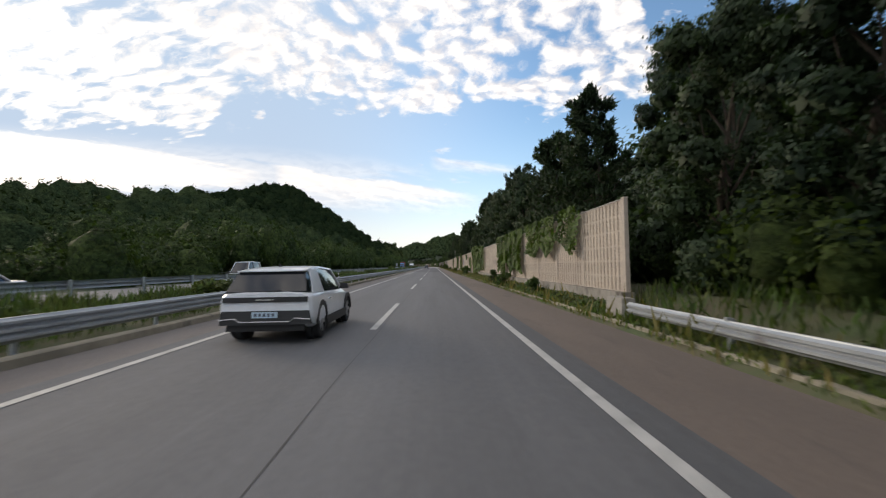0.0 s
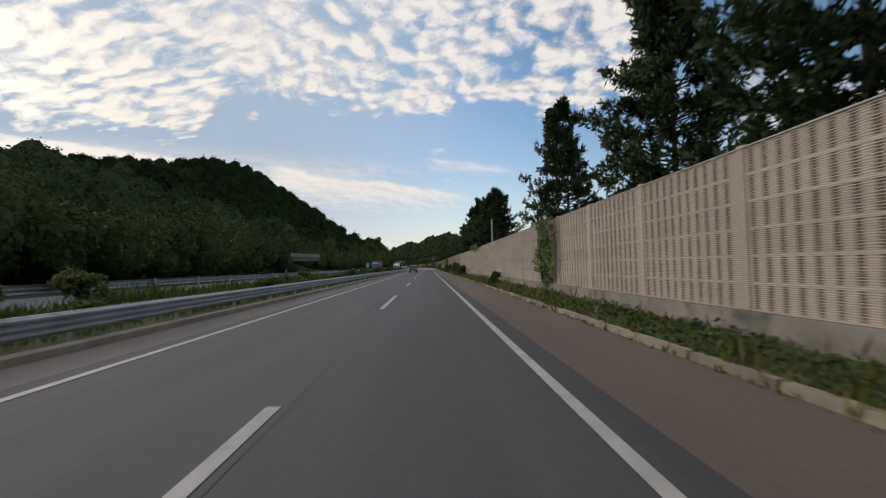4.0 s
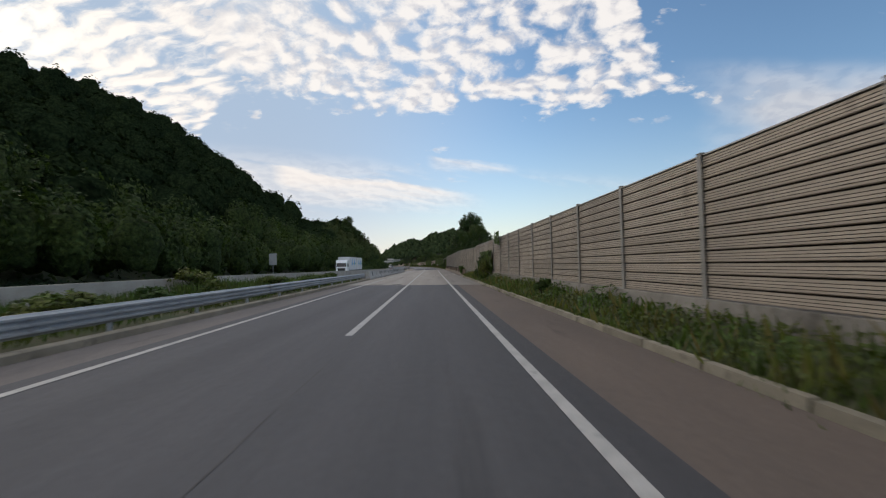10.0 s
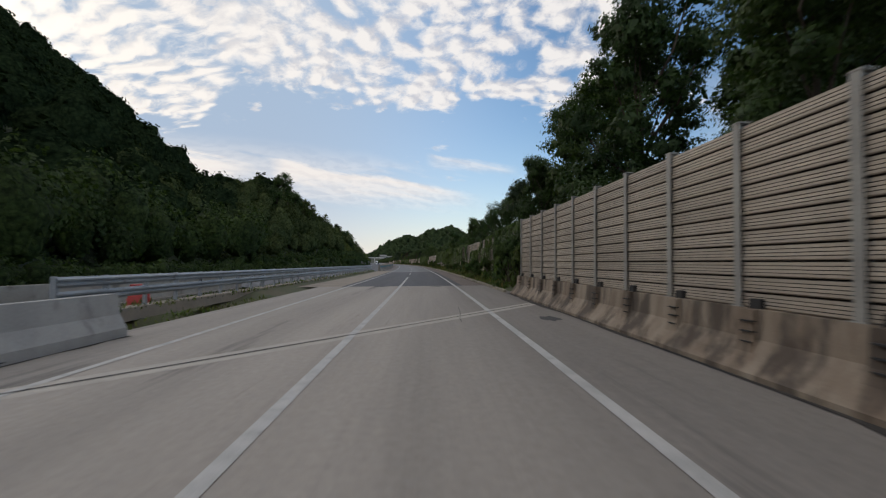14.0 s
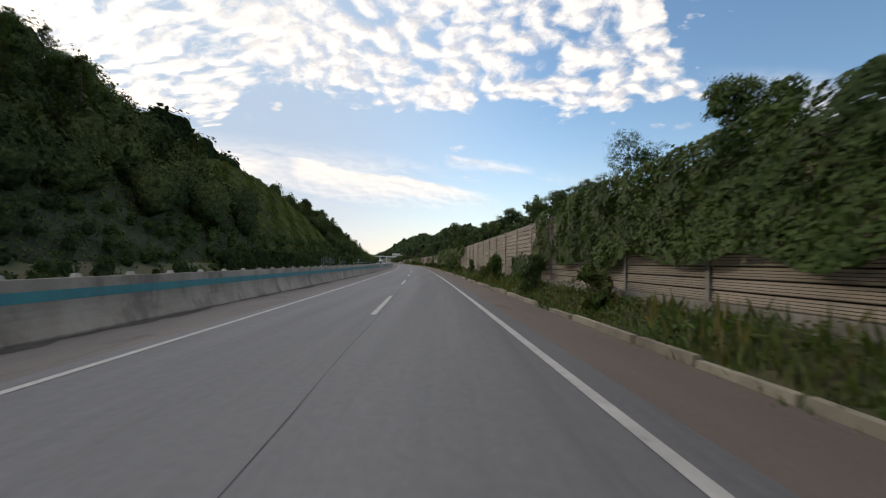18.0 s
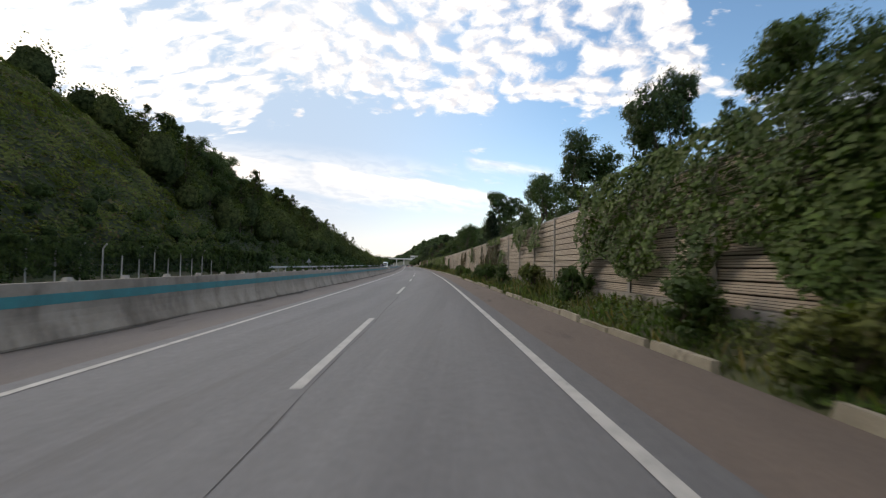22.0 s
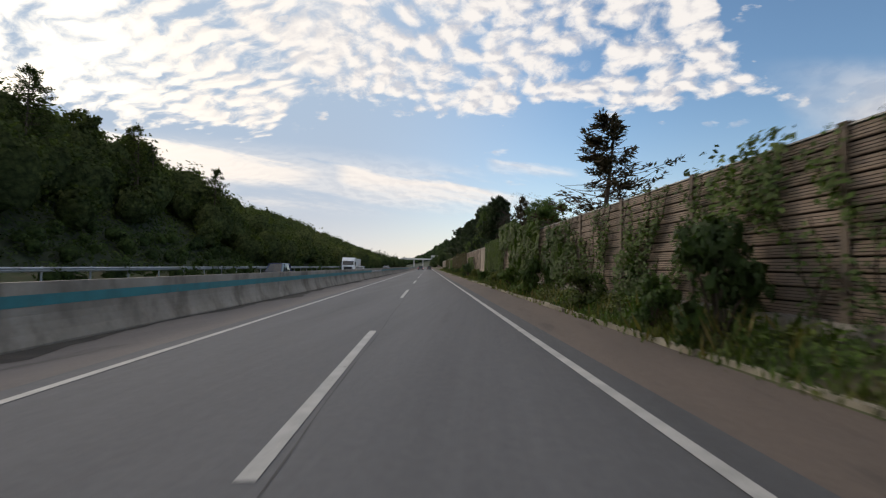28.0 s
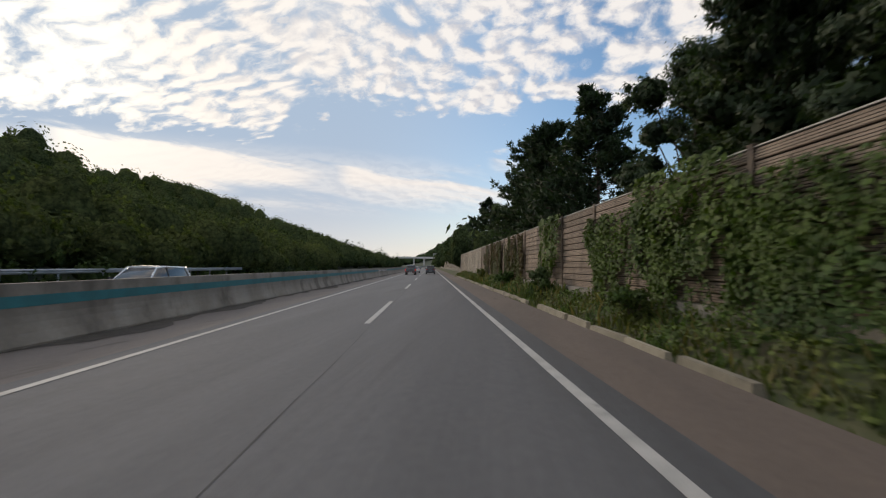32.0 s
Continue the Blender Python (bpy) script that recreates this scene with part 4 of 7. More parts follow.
for s0 in (342.0, 397.6):
    slanted("joint_strip", -5.0, s0 - 2.0, 6.1, s0 + 11.9, 1.0, JOINT_PALE, "pale concrete strip beside the bridge joint", 0.004)
    slanted("joint_gap", -5.0, s0 - 2.0, 6.1, s0 + 11.9, 0.11, JOINT, "dark gap of the bridge expansion joint", 0.010)
slanted("joint_gap", -3.9, 331.0, 4.1, 331.2, 0.05, JOINT, "dark gap between concrete slabs", 0.006)


def blotch(s, u, rs, ru, mat, label, seed):
    r = np.random.default_rng(seed)
    k = 22
    th = np.linspace(0, 2 * np.pi, k, endpoint=False)
    rad = 1 + 0.16 * np.sin(2 * th + r.uniform(0, 6)) + 0.10 * np.sin(5 * th + r.uniform(0, 6)) + 0.05 * r.normal(size=k)
    pts = road_xyz(s + rs * rad * np.cos(th), u + ru * rad * np.sin(th), np.full(k, 0.005))
    return tagged(new("road_patch", Shape().add(pts, [tuple(range(k))[::-1]]).mesh("road_patch", mat)), label, "road patch", kind="structure")


for i, (s, u, rs, ru) in enumerate(((422.75, 2.45, 0.36, 0.36), (422.95, -1.3, 0.3, 0.5), (318.9, 3.3, 0.5, 0.35), (318.9, -0.9, 0.6, 0.45), (318.8, -2.6, 0.35, 0.5), (404.5, 5.2, 0.6, 0.25), (347.0, 1.0, 0.16, 0.24), (440, 4.9, 0.5, 0.3), (436, 5.0, 0.4, 0.3))):
    blotch(s, u, rs, ru, PATCH if i < 7 else SAND, "dark asphalt repair in the pavement" if i < 7 else "pale worn spot in the pavement", i)
def crack(s0, u0, length, lean, seed, label="thin jagged crack in the pavement"):
    """A thin wandering crack that runs along the road."""
    r = np.random.default_rng(seed)
    n = max(6, int(length / 0.25))
    sv = np.linspace(s0, s0 + length, n)
    uu = u0 + np.linspace(0, lean, n) + np.cumsum(r.normal(0, 0.010, n))
    w = 0.006 + 0.006 * r.uniform(0, 1, n)
    sh = Shape()
    a, b = road_xyz(sv, uu - w, np.full(n, 0.006)), road_xyz(sv, uu + w, np.full(n, 0.006))
    sh.add(np.stack([a, b], 1).reshape(-1, 3), [(2 * i, 2 * i + 1, 2 * i + 3, 2 * i + 2) for i in range(n - 1)])
    return tagged(new("road_crack", sh.mesh("road_crack", JOINT)), label, "road crack", kind="structure")


for i, (s0, u0, ln_, lean) in enumerate(((419.3, 0.75, 3.9, -0.35), (344.5, 2.1, 5.5, 0.5), (350, 3.0, 4.0, -0.3), (371, 2.2, 3.0, 0.4), (358, -1.6, 6.0, 0.5), (388, 1.2, 5.0, -0.4), (404, 2.6, 4.0, 0.2))):
    crack(s0, u0, ln_, lean, i)
# the seam between the lanes
for i, (a, b) in enumerate(((-200, BRIDGE_A), (BRIDGE_B, 1200))):
    strip("lane_seam_%d" % (i + 1), a, b, lambda s: 0.16 + 0.02 * np.sin(s * 0.7), lambda s: 0.176 + 0.02 * np.sin(s * 0.7) + 0.01 * np.sin(s * 2.1), 0.004, SEAM, "dark seam between the paved lanes", "road joint", step=1.5)

# black blocks painted on the left parapet
blocks = thing("painted_blocks", "black blocks painted on the concrete parapet", "painted marks")
spots_b = [(385.6, 386.5, 0.37), (388.0, 388.55, 0.64), (388.8, 389.1, 0.1), (389.6, 390.0, 0.33), (391.3, 392.1, 0.37), (392.7, 392.95, 0.62), (395.8, 396.5, 0.05), (397.5, 398.0, 0.2), (398.3, 399.0, 0.05),
           (371.0, 371.5, 0.66), (371.85, 372.5, 0.1), (373.1, 373.65, 0.17), (374.4, 374.75, 0.05), (375.3, 376.0, 0.33), (376.5, 376.85, 0.05), (377.1, 378.0, 0.35), (379.3, 380.1, 0.22), (381.1, 381.5, 0.35), (382.5, 383.6, 0.42)]
spots_b += [(344.0, 344.3, 0.5), (345.2, 345.55, 0.2), (346.5, 347.2, 0.5), (348.4, 348.7, 0.05), (349.8, 350.1, 0.05), (350.8, 351.2, 0.55), (352.3, 353.3, 0.58), (354.4, 354.7, 0.4), (356.5, 356.9, 0.45), (357.8, 358.1, 0.05),
            (358.8, 359.05, 0.05), (360.0, 360.3, 0.6), (361.4, 361.8, 0.25), (362.2, 362.6, 0.38), (363.1, 363.5, 0.2), (364.1, 364.4, 0.4), (365.3, 365.7, 0.3), (366.0, 366.3, 0.3), (367.1, 368.2, 0.1), (368.8, 369.2, 0.05), (369.5, 370.0, 0.45), (370.3, 370.6, 0.05), (336.2, 337.0, 0.4), (340.1, 340.5, 0.1)]
for s, s1, lo in spots_b:
    sh = Shape()
    pts = []
    for ss_ in (s, s1):
        for z in (lo, max(lo + 0.05, 0.5), 0.89):
            uu = float(np.interp(z, (0.0, 0.2, 0.5, 0.95), (-5.02, -5.02, -5.18, -5.24))) + 0.006
            pts.append(road_xyz(ss_, uu, z))
    sh.add(pts, [(0, 3, 4, 1), (1, 4, 5, 2)])
    part("block", sh, BLACK, blocks)


# teal stripe and white slashes on the median barrier


def barrier_u(z, off=0.006):
    return float(np.interp(z, (0.27, 0.46, 0.62, 1.27), (-6.31, -6.38, -6.415, -6.46))) + off


def barrier_paint(a, b, z0, z1, mat, parent, lean=0.0, name="stripe"):
    n = max(2, int((b - a) / 4) + 1)
    sh = Shape()
    sv = np.linspace(a, b, n)
    lo, hi = road_xyz(sv, np.full(n, barrier_u(z0)), np.full(n, z0)), road_xyz(sv + lean, np.full(n, barrier_u(z1)), np.full(n, z1))
    sh.add(np.stack([lo, hi], 1).reshape(-1, 3), [(2 * i, 2 * i + 1, 2 * i + 3, 2 * i + 2) for i in range(n - 1)])
    return part(name, sh, mat, parent)


NAVY = material("faded_navy_paint", (0.045, 0.055, 0.075), (0.035, 0.042, 0.058), 1.5, 0.7, spots=(0.1, 0.1, 0.1), spot_scale=2.5)
stripes = thing("barrier_stripe", "teal stripe with white and navy slashes painted on the barrier", "painted stripe")
cuts = (595.0, 714.0, 835.5, 955.0, 1075.0)
prev = 487.0
for c in cuts:
    barrier_paint(prev, c - 0.3, 0.79, 1.02, TEAL, stripes)
    for k in range(14):
        a = c - 0.25 + k * 0.92
        barrier_paint(a, a + 0.52, 0.80, 1.01, WHITE, stripes, 0.75, "slash")
        barrier_paint(a + 0.525, a + 0.915, 0.80, 1.01, NAVY, stripes, 0.75, "dark_slash")
    prev = c + 13.2
barrier_paint(prev, 1500, 0.79, 1.02, TEAL, stripes)
CAP = Shape().box(-0.07, 0.07, -0.12, 0.12, 0, 0.10, inset=0.03).mesh("reflector_block", CONCRETE)
caps = thing("barrier_blocks", "small pale blocks along the top of the barrier", "barrier block")
for i in range(84):
    part("block", CAP, None, caps, m=at_road(488 + i * 2.0, -6.59, 1.265))

# dirt gathered along the foot of the barrier


def dirt(s0, s1, u0, spread, label, seed):
    r = np.random.default_rng(seed)
    n = int((s1 - s0) / 0.7)
    sv = np.linspace(s0, s1, n)
    wav = 0.45 + 0.25 * np.sin(sv * 0.31) + 0.2 * np.sin(sv * 0.83 + 1) + 0.25 * r.uniform(-1, 1, n)
    ob = strip("gutter_dirt", s0, s1, u0, lambda s: u0 + spread * np.clip(np.interp(s, sv, wav), 0.06, 1), 0.007, DIRT, label, "dirt", step=0.7)
    return ob


DIRT = material("dark_dirt", (0.060, 0.052, 0.044), (0.038, 0.034, 0.030), 2.0, 0.95, bump=0.5, bump_scale=30)
dirt(487, 770, -6.21, 0.6, "dark dirt along the foot of the median barrier", 3)
dirt(770, 1000, -6.2, 1.05, "wide dark dirt beside the median barrier", 8)
dirt(346, 415, 6.08, -0.4, "dark dirt along the foot of the parapet", 4)
dirt(334, 402, -5.03, 0.25, "dark dirt along the foot of the parapet", 5)

# boots and buttresses of the posts on the bridge parapet
BOOT = Shape().box(-0.13, 0.10, -0.12, 0.12, -0.02, 0.14, inset=0.02).mesh("post_boot", JOINT)
BUTT = Shape().loft([[(-0.36 + dx, -w0, z), (0.1, -w0, z), (0.1, w0, z), (-0.36 + dx, w0, z)]
                     for z, w0, dx in ((0.04, 0.34, 0.0), (0.16, 0.27, 0.05), (0.30, 0.20, 0.11), (0.5, 0.15, 0.16), (0.92, 0.13, 0.18))]).mesh("buttress", RUSTY)
NOTCH = Shape().box(-0.235, -0.14, -0.15, 0.08, -0.01, 0.01, inset=0.004).mesh("notch", JOINT)
butts = thing("parapet_buttresses", "small rust-stained concrete buttresses under the wall posts", "buttress")
for i in range(31):
    s = 354 + i * 2.0
    part("buttress", BUTT, None, butts, m=at_road(s, 6.50, 0.0))
    part("post_boot", BOOT, None, butts, m=at_road(s, 6.56, 0.93))
    for z in (0.46, 0.61, 0.76):
        part("notch", NOTCH, None, butts, m=at_road(s, 6.50, z))
strip("parapet_gap", 346, 415, 5.97, 6.07, 0.006, JOINT, "dark open gap along the foot of the parapet", "gutter")

# mesh fence at the foot of the slope
MESH_GREEN = material("green_wire", (0.035, 0.06, 0.04), (0.025, 0.045, 0.03), 2.0, 0.6)
fence = thing("wire_fence", "tall wire fence with angled posts overgrown with creeper", "fence")
FPOST = Shape().tube([(0, 0, -0.3), (0, 0, 2.72), (0.26, 0, 3.08)], 0.055, 7).mesh("post", STEEL_POST)
for i in range(51):
    s = 566 + i * 2.15
    part("post", FPOST, None, fence, m=at_road(s, -21.9, 0.0))
    if i < 50:
        sh = Shape()
        for k in range(6):
            sh.box(-0.008, 0.008, -1.07, 1.07, 0.3 + k * 0.42, 0.312 + k * 0.42)
        for k in range(8):
            sh.box(-0.004, 0.004, -1.0 + k * 0.27, -0.99 + k * 0.27, 0.2, 2.72)
        if i == 0:
            FWIRE = sh.mesh("wire_panel", MESH_GREEN)
        tagged(part("wire_panel", FWIRE, None, fence, m=at_road(s + 1.05, -21.9, 0.0)), kind="stuff")


def sign(kind, s, u, z, label, rz=0):
    g = thing("road_sign", label, "sign", m=at_road(s, u, 0.0, rz))
    part("post", Shape().tube([(0, 0, -0.5), (0, 0, z + 0.3)], 0.04, 8), STEEL, g)
    if kind == "triangle":
        part("plate", Shape().loft([[(0.55 * math.sin(a), y, z + 0.55 * math.cos(a)) for a in (0, 2.094, 4.189)] for y in (-0.06, -0.045)]), STEEL, g, "back of a triangular plate")
    elif kind == "km":
        part("plate", Shape().box(-0.3, 0.3, -0.07, -0.05, z - 0.35, z + 0.35), GREEN_SIGN, g)
        for k in range(2):
            part("writing_bar", Shape().box(-0.16, 0.16, -0.078, -0.07, z - 0.18 + k * 0.22, z - 0.06 + k * 0.22), WHITE, g)
    else:
        part("plate", Shape().box(-0.6, 0.6, -0.06, -0.04, z - 0.9, z + 0.9), STEEL, g, "grey back of a tall plate")
    return g


sign("triangle", 702.2, -21.2, 2.3, "grey back of a triangular road sign on a post")
sign("tall", 354, -23.0, 3.0, "tall grey road sign seen from behind")
sign("km", 331.0, 7.25, 1.35, "small green distance marker on a post")
sign("tall", 300, -22.6, 2.2, "tall grey road sign seen from behind")
for s in (36, 108, 262):
    g = thing("delineator", "slim white delineator post in the median", "delineator", m=at_road(s, -5.9, 0.0))
    part("stem", Shape().tube([(0, 0, 0), (0, 0, 1.0)], 0.045, 8), WHITE, g)
    part("band", Shape().tube([(0, 0, 0.78), (0, 0, 0.9)], 0.047, 8), BLACK, g, "dark reflector band")
plate = thing("wall_plate", "small white plate fixed to the noise wall", "plate", m=at_road(650.3, 7.52, 2.35))
part("plate", Shape().box(-0.02, 0.0, -0.25, 0.25, -0.22, 0.22), WHITE, plate)
pole = thing("utility_pole", "plain grey concrete utility pole behind the wall", "pole", m=at_road(168.9, 9.5, 0.0))
part("shaft", Shape().tube([(0, 0, -0.4), (0, 0, 7.2)], [0.15, 0.10], 10), CONCRETE, pole, "", True)
part("band", Shape().tube([(0, 0, 6.6), (0, 0, 6.7)], 0.115, 10), STEEL, pole)
# steel door in the noise wall
door = thing("wall_door", "rusting grey steel door in the noise wall", "door", m=at_road(698.02, 7.52, 0.74))
part("leaf", Shape().box(-0.03, 0.03, -0.45, 0.45, 0.02, 1.92), DOOR_PAINT, door)
fr = Shape().box(-0.045, 0.05, -0.49, -0.45, 0, 1.96).box(-0.06, 0.05, 0.45, 0.53, 0, 1.96).box(-0.06, 0.05, -0.45, 0.45, 1.92, 1.96)
part("frame", fr, STEEL_POST, door)
part("handle", Shape().box(-0.07, -0.03, 0.2, 0.36, 1.0, 1.06), WHITE, door, "pale handle plate")

# the concrete overpass at the foot of the hill
ov = thing("overpass", "old grey concrete beam bridge below the wooded hill", "bridge")
a3, b3 = road_xyz(270, -40, 0), road_xyz(230, -52, 0)
ln = math.hypot(b3[0] - a3[0], b3[1] - a3[1])
ang = math.atan2(b3[1] - a3[1], b3[0] - a3[0])
om = Matrix.Translation((a3[0], a3[1], 0)) @ Matrix.Rotation(ang, 4, "Z")
OLD = material("dark_weathered_concrete", (0.19, 0.178, 0.16), (0.13, 0.122, 0.108), 0.4, 0.95, bump=0.3, bump_scale=20, stretch=(1, 1, 0.3), spots=(0.10, 0.095, 0.08), spot_scale=0.7)
part("girder", Shape().box(-4, ln + 30, -3.2, 3.2, 4.3, 5.5), OLD, ov, m=om)
part("parapet", Shape().box(-4, ln + 30, 3.2, 3.55, 5.4, 6.6).box(-4, ln + 30, 3.1, 3.75, 5.35, 5.6), OLD, ov, m=om)
part("parapet", Shape().box(-4, ln + 30, -3.55, -3.2, 5.4, 6.6), OLD, ov, m=om)
for x in (14.0, 40.0):
    part("pier", Shape().box(x - 0.6, x + 0.6, -2.4, 2.4, -1.5, 4.3).box(x - 0.9, x + 0.9, -3.3, 3.3, 3.6, 4.3), OLD, ov, m=om)

# the overhead bridge at the end of the straight, and the buildings far ahead
FAR_WALL = material("pale_far_concrete", (0.5, 0.49, 0.48), (0.42, 0.41, 0.41), 0.05, 0.9)
ob_ = thing("far_overbridge", "pale concrete bridge over the road far ahead", "bridge", m=at_road(1560, -6, 0))
part("deck", Shape().box(-40, 40, -5, 5, 12.5, 15.0), FAR_WALL, ob_)
for x in (-17, -2, 14):
    part("pier", Shape().box(x - 1.1, x + 1.1, -2, 2, -1, 12.5), FAR_WALL, ob_)
WINDOW = material("dark_window", (0.05, 0.06, 0.07), (0.04, 0.05, 0.06), 0.3, 0.3)
for i, (x, y, w, h) in enumerate(((-92, 1500, 22, 17), (-62, 1560, 26, 13), (-118, 1640, 18, 22), (-30, 1700, 24, 11))):
    g = thing("far_building", "pale block of flats far down the valley", "building", "buildings far ahead", m=pose(x, y, 0))
    part("walls", Shape().box(-w / 2, w / 2, -6, 6, -2, h), FAR_WALL, g)
    part("roof", Shape().box(-w / 2 - 0.4, w / 2 + 0.4, -6.4, 6.4, h, h + 0.8), CONCRETE, g)
    for r in range(int(h // 3.2)):
        part("window_band", Shape().box(-w / 2 + 1, w / 2 - 1, -6.12, -6.0, 1.2 + r * 3.2, 2.7 + r * 3.2), WINDOW, g)

DRUM_RED = material("red_plastic", (0.42, 0.04, 0.03), (0.33, 0.035, 0.03), 2.0, 0.5)
drum = thing("crash_drum", "red plastic crash drum behind the guard rail", "traffic drum")
sh = Shape()
c0 = Vector(road_xyz(409.5, -9.3, 0.0))
sh.tube([c0, c0 + Vector((0, 0, 0.3)), c0 + Vector((0, 0, 0.34)), c0 + Vector((0, 0, 0.6)), c0 + Vector((0, 0, 0.64)), c0 + Vector((0, 0, 0.85))], [0.42, 0.40, 0.37, 0.36, 0.33, 0.30], 14)
part("shell", sh, DRUM_RED, drum, "", True)

# ---- trees ----


def limb(sh, p0, p1, r0, r1, bend=0.1, sides=6):
    p0, p1 = Vector(p0), Vector(p1)
    mid = (p0 + p1) / 2 + Vector(rng.normal(0, bend, 3)) * (p1 - p0).length
    sh.tube([p0, (p0 + mid) / 2, mid, (mid + p1) / 2, p1], [r0, r0 * 0.85 + r1 * 0.15, (r0 + r1) / 2, r0 * 0.3 + r1 * 0.7, r1], sides)


def leaf_cloud(lobes, n, size, clumps=24, open_=0.5, core=0.10):
    """Leaves gathered in clumps over a set of lobes (x, y, z, rx, ry, rz): centres, half axes and normals."""
    lobes = np.array(lobes, float)
    w = lobes[:, 3] * lobes[:, 4] + lobes[:, 5] ** 2
    pick = rng.choice(len(lobes), len(lobes) * clumps, p=w / w.sum())
    d = rng.normal(size=(len(pick), 3))
    d /= np.linalg.norm(d, axis=1)[:, None]
    mid = lobes[pick, :3] + d * lobes[pick, 3:] * (rng.uniform(open_, 1.05, len(pick)) ** 0.7)[:, None]
    wide = lobes[pick, 3] * rng.uniform(0.20, 0.36, len(pick))
    k = rng.integers(0, len(pick), n)
    off = rng.normal(0, 0.52, (n, 3)) * (1, 1, 0.62)
    c = mid[k] + off * wide[k][:, None]
    out = d[k] * 0.7 + off * 0.8 + (0, 0, 0.35)
    a, b = facing_axes(out, size, 0.55)
    m = int(n * core)
    if m:
        # larger leaves deep inside close the crown
        kk = rng.choice(len(lobes), m, p=w / w.sum())
        di = rng.normal(size=(m, 3))
        di /= np.linalg.norm(di, axis=1)[:, None]
        ci = lobes[kk, :3] + di * lobes[kk, 3:] * (rng.uniform(0, 1, m) ** 0.5 * 0.75)[:, None]
        ai, bi = facing_axes(di, size * 2.4, 0.6)
        c, a, b, out = np.concatenate([c, ci]), np.concatenate([a, ai]), np.concatenate([b, bi]), np.concatenate([out, di + (0, 0, 0.2)])
    return c, a, b, out + rng.normal(0, 0.25, out.shape)


def broad_tree(height, spread, label, leaves=30000, size=0.06, mat=None, low=0.25, core=0.10, clumps=24, lean=0.0):
    t = thing("tree", label, "tree", "roadside trees")
    tr = Shape()
    top = Vector((rng.normal(0, 0.3) + lean, rng.normal(0, 0.3), height * 0.74))
    limb(tr, (0, 0, -0.4), top, 0.035 * height * 0.5, 0.03, 0.03, 8)
    lobes = [(top.x, top.y, height * 0.82, spread * 0.42, spread * 0.42, height * 0.16)]
    for i in range(20):
        a = i * 2.4 + rng.uniform(-0.5, 0.5)
        h = low + (0.82 - low) * (i + rng.uniform(0, 1)) / 20
        r = spread * rng.uniform(0.4, 0.95) * math.sqrt(max(0.12, 1.0 - ((h - 0.45) / 0.55) ** 2))
        e = Vector((r * math.cos(a), r * math.sin(a), height * (h + 0.07)))
        limb(tr, top * (h * 0.9), e, 0.012 * height * 0.5, 0.015, 0.08, 5)
        q = spread * rng.uniform(0.26, 0.46)
        lobes.append((e.x, e.y, e.z, q, q, q * rng.uniform(0.6, 0.9)))
    part("trunk", tr, BARK, t, "brown trunk and limbs", True)
    c, a, b, nn = leaf_cloud(lobes, leaves, size, clumps, core=core)
    part("crown", quads("crown", c, a, b, mat or LEAF, nn), None, t)
    return t


def pine_tree(height, spread, label, tufts=11, needles=19, mat=None, bare=0.0, start=0.22, full=0.65, levels=24, per_level=5):
    """A conifer: whorls of upswept boughs, each with tufts of needles along its outer part."""
    t = thing("tree", label, "tree", "roadside trees")
    tr = Shape()
    limb(tr, (0, 0, -0.4), (rng.normal(0, 0.2), rng.normal(0, 0.2), height), 0.16, 0.02, 0.015, 8)
    cs, az, bz, ns_ = [], [], [], []
    gap = rng.uniform(0.55, 1.2, levels)
    for i in range(levels):
        for k in range(per_level):
            h = min(0.995, start + (1 - start) * (i + rng.uniform(-0.3, 0.6)) / levels)
            a = rng.uniform(0, 2 * math.pi)
            r = spread * min(1.0, 0.10 + ((1.0 - h) / (1.0 - start)) ** full * 1.05) * rng.uniform(0.55, 1.12) * gap[i]
            z = height * h
            e = Vector((r * math.cos(a), r * math.sin(a), z + r * rng.uniform(-0.05, 0.42)))
            sag = -0.06 * r
            tr.tube([(0, 0, z), (e.x * 0.5, e.y * 0.5, (z + e.z) / 2 + sag), e], [0.035, 0.022, 0.008], 4)
            if rng.random() < bare:
                continue
            f = np.linspace(0.30, 1.03, tufts) ** 0.85
            side = rng.normal(0, 0.10 + 0.16 * r, tufts) * (1.15 - f)
            tip = np.stack([e.x * f - math.sin(a) * side, e.y * f + math.cos(a) * side, z + (e.z - z) * f + sag * 4 * f * (1 - f) + rng.normal(0, 0.09, tufts)], -1)
            way = np.stack([np.full(tufts, math.cos(a)), np.full(tufts, math.sin(a)), np.full(tufts, 0.55)], -1) + rng.normal(0, 0.35, (tufts, 3))
            way /= np.linalg.norm(way, axis=1)[:, None]
            d = np.repeat(way, needles, 0) * 0.8 + rng.normal(0, 0.55, (tufts * needles, 3))
            d /= np.linalg.norm(d, axis=1)[:, None]
            ln = rng.uniform(0.10, 0.19, tufts * needles)[:, None]
            c = np.repeat(tip, needles, 0) + d * ln + rng.normal(0, 0.07, d.shape)
            o = np.cross(d, rng.normal(size=d.shape))
            o /= np.linalg.norm(o, axis=1)[:, None]
            cs.append(c), az.append(d * ln), bz.append(o * 0.042), ns_.append(d + np.array([[0.5 * math.cos(a), 0.5 * math.sin(a), 0.5]]))
    part("trunk", tr, BARK, t, "brown trunk with whorled branches", True)
    part("crown", quads("crown", np.concatenate(cs), np.concatenate(az), np.concatenate(bz), mat or NEEDLE, np.concatenate(ns_), 1.0), None, t)
    return t


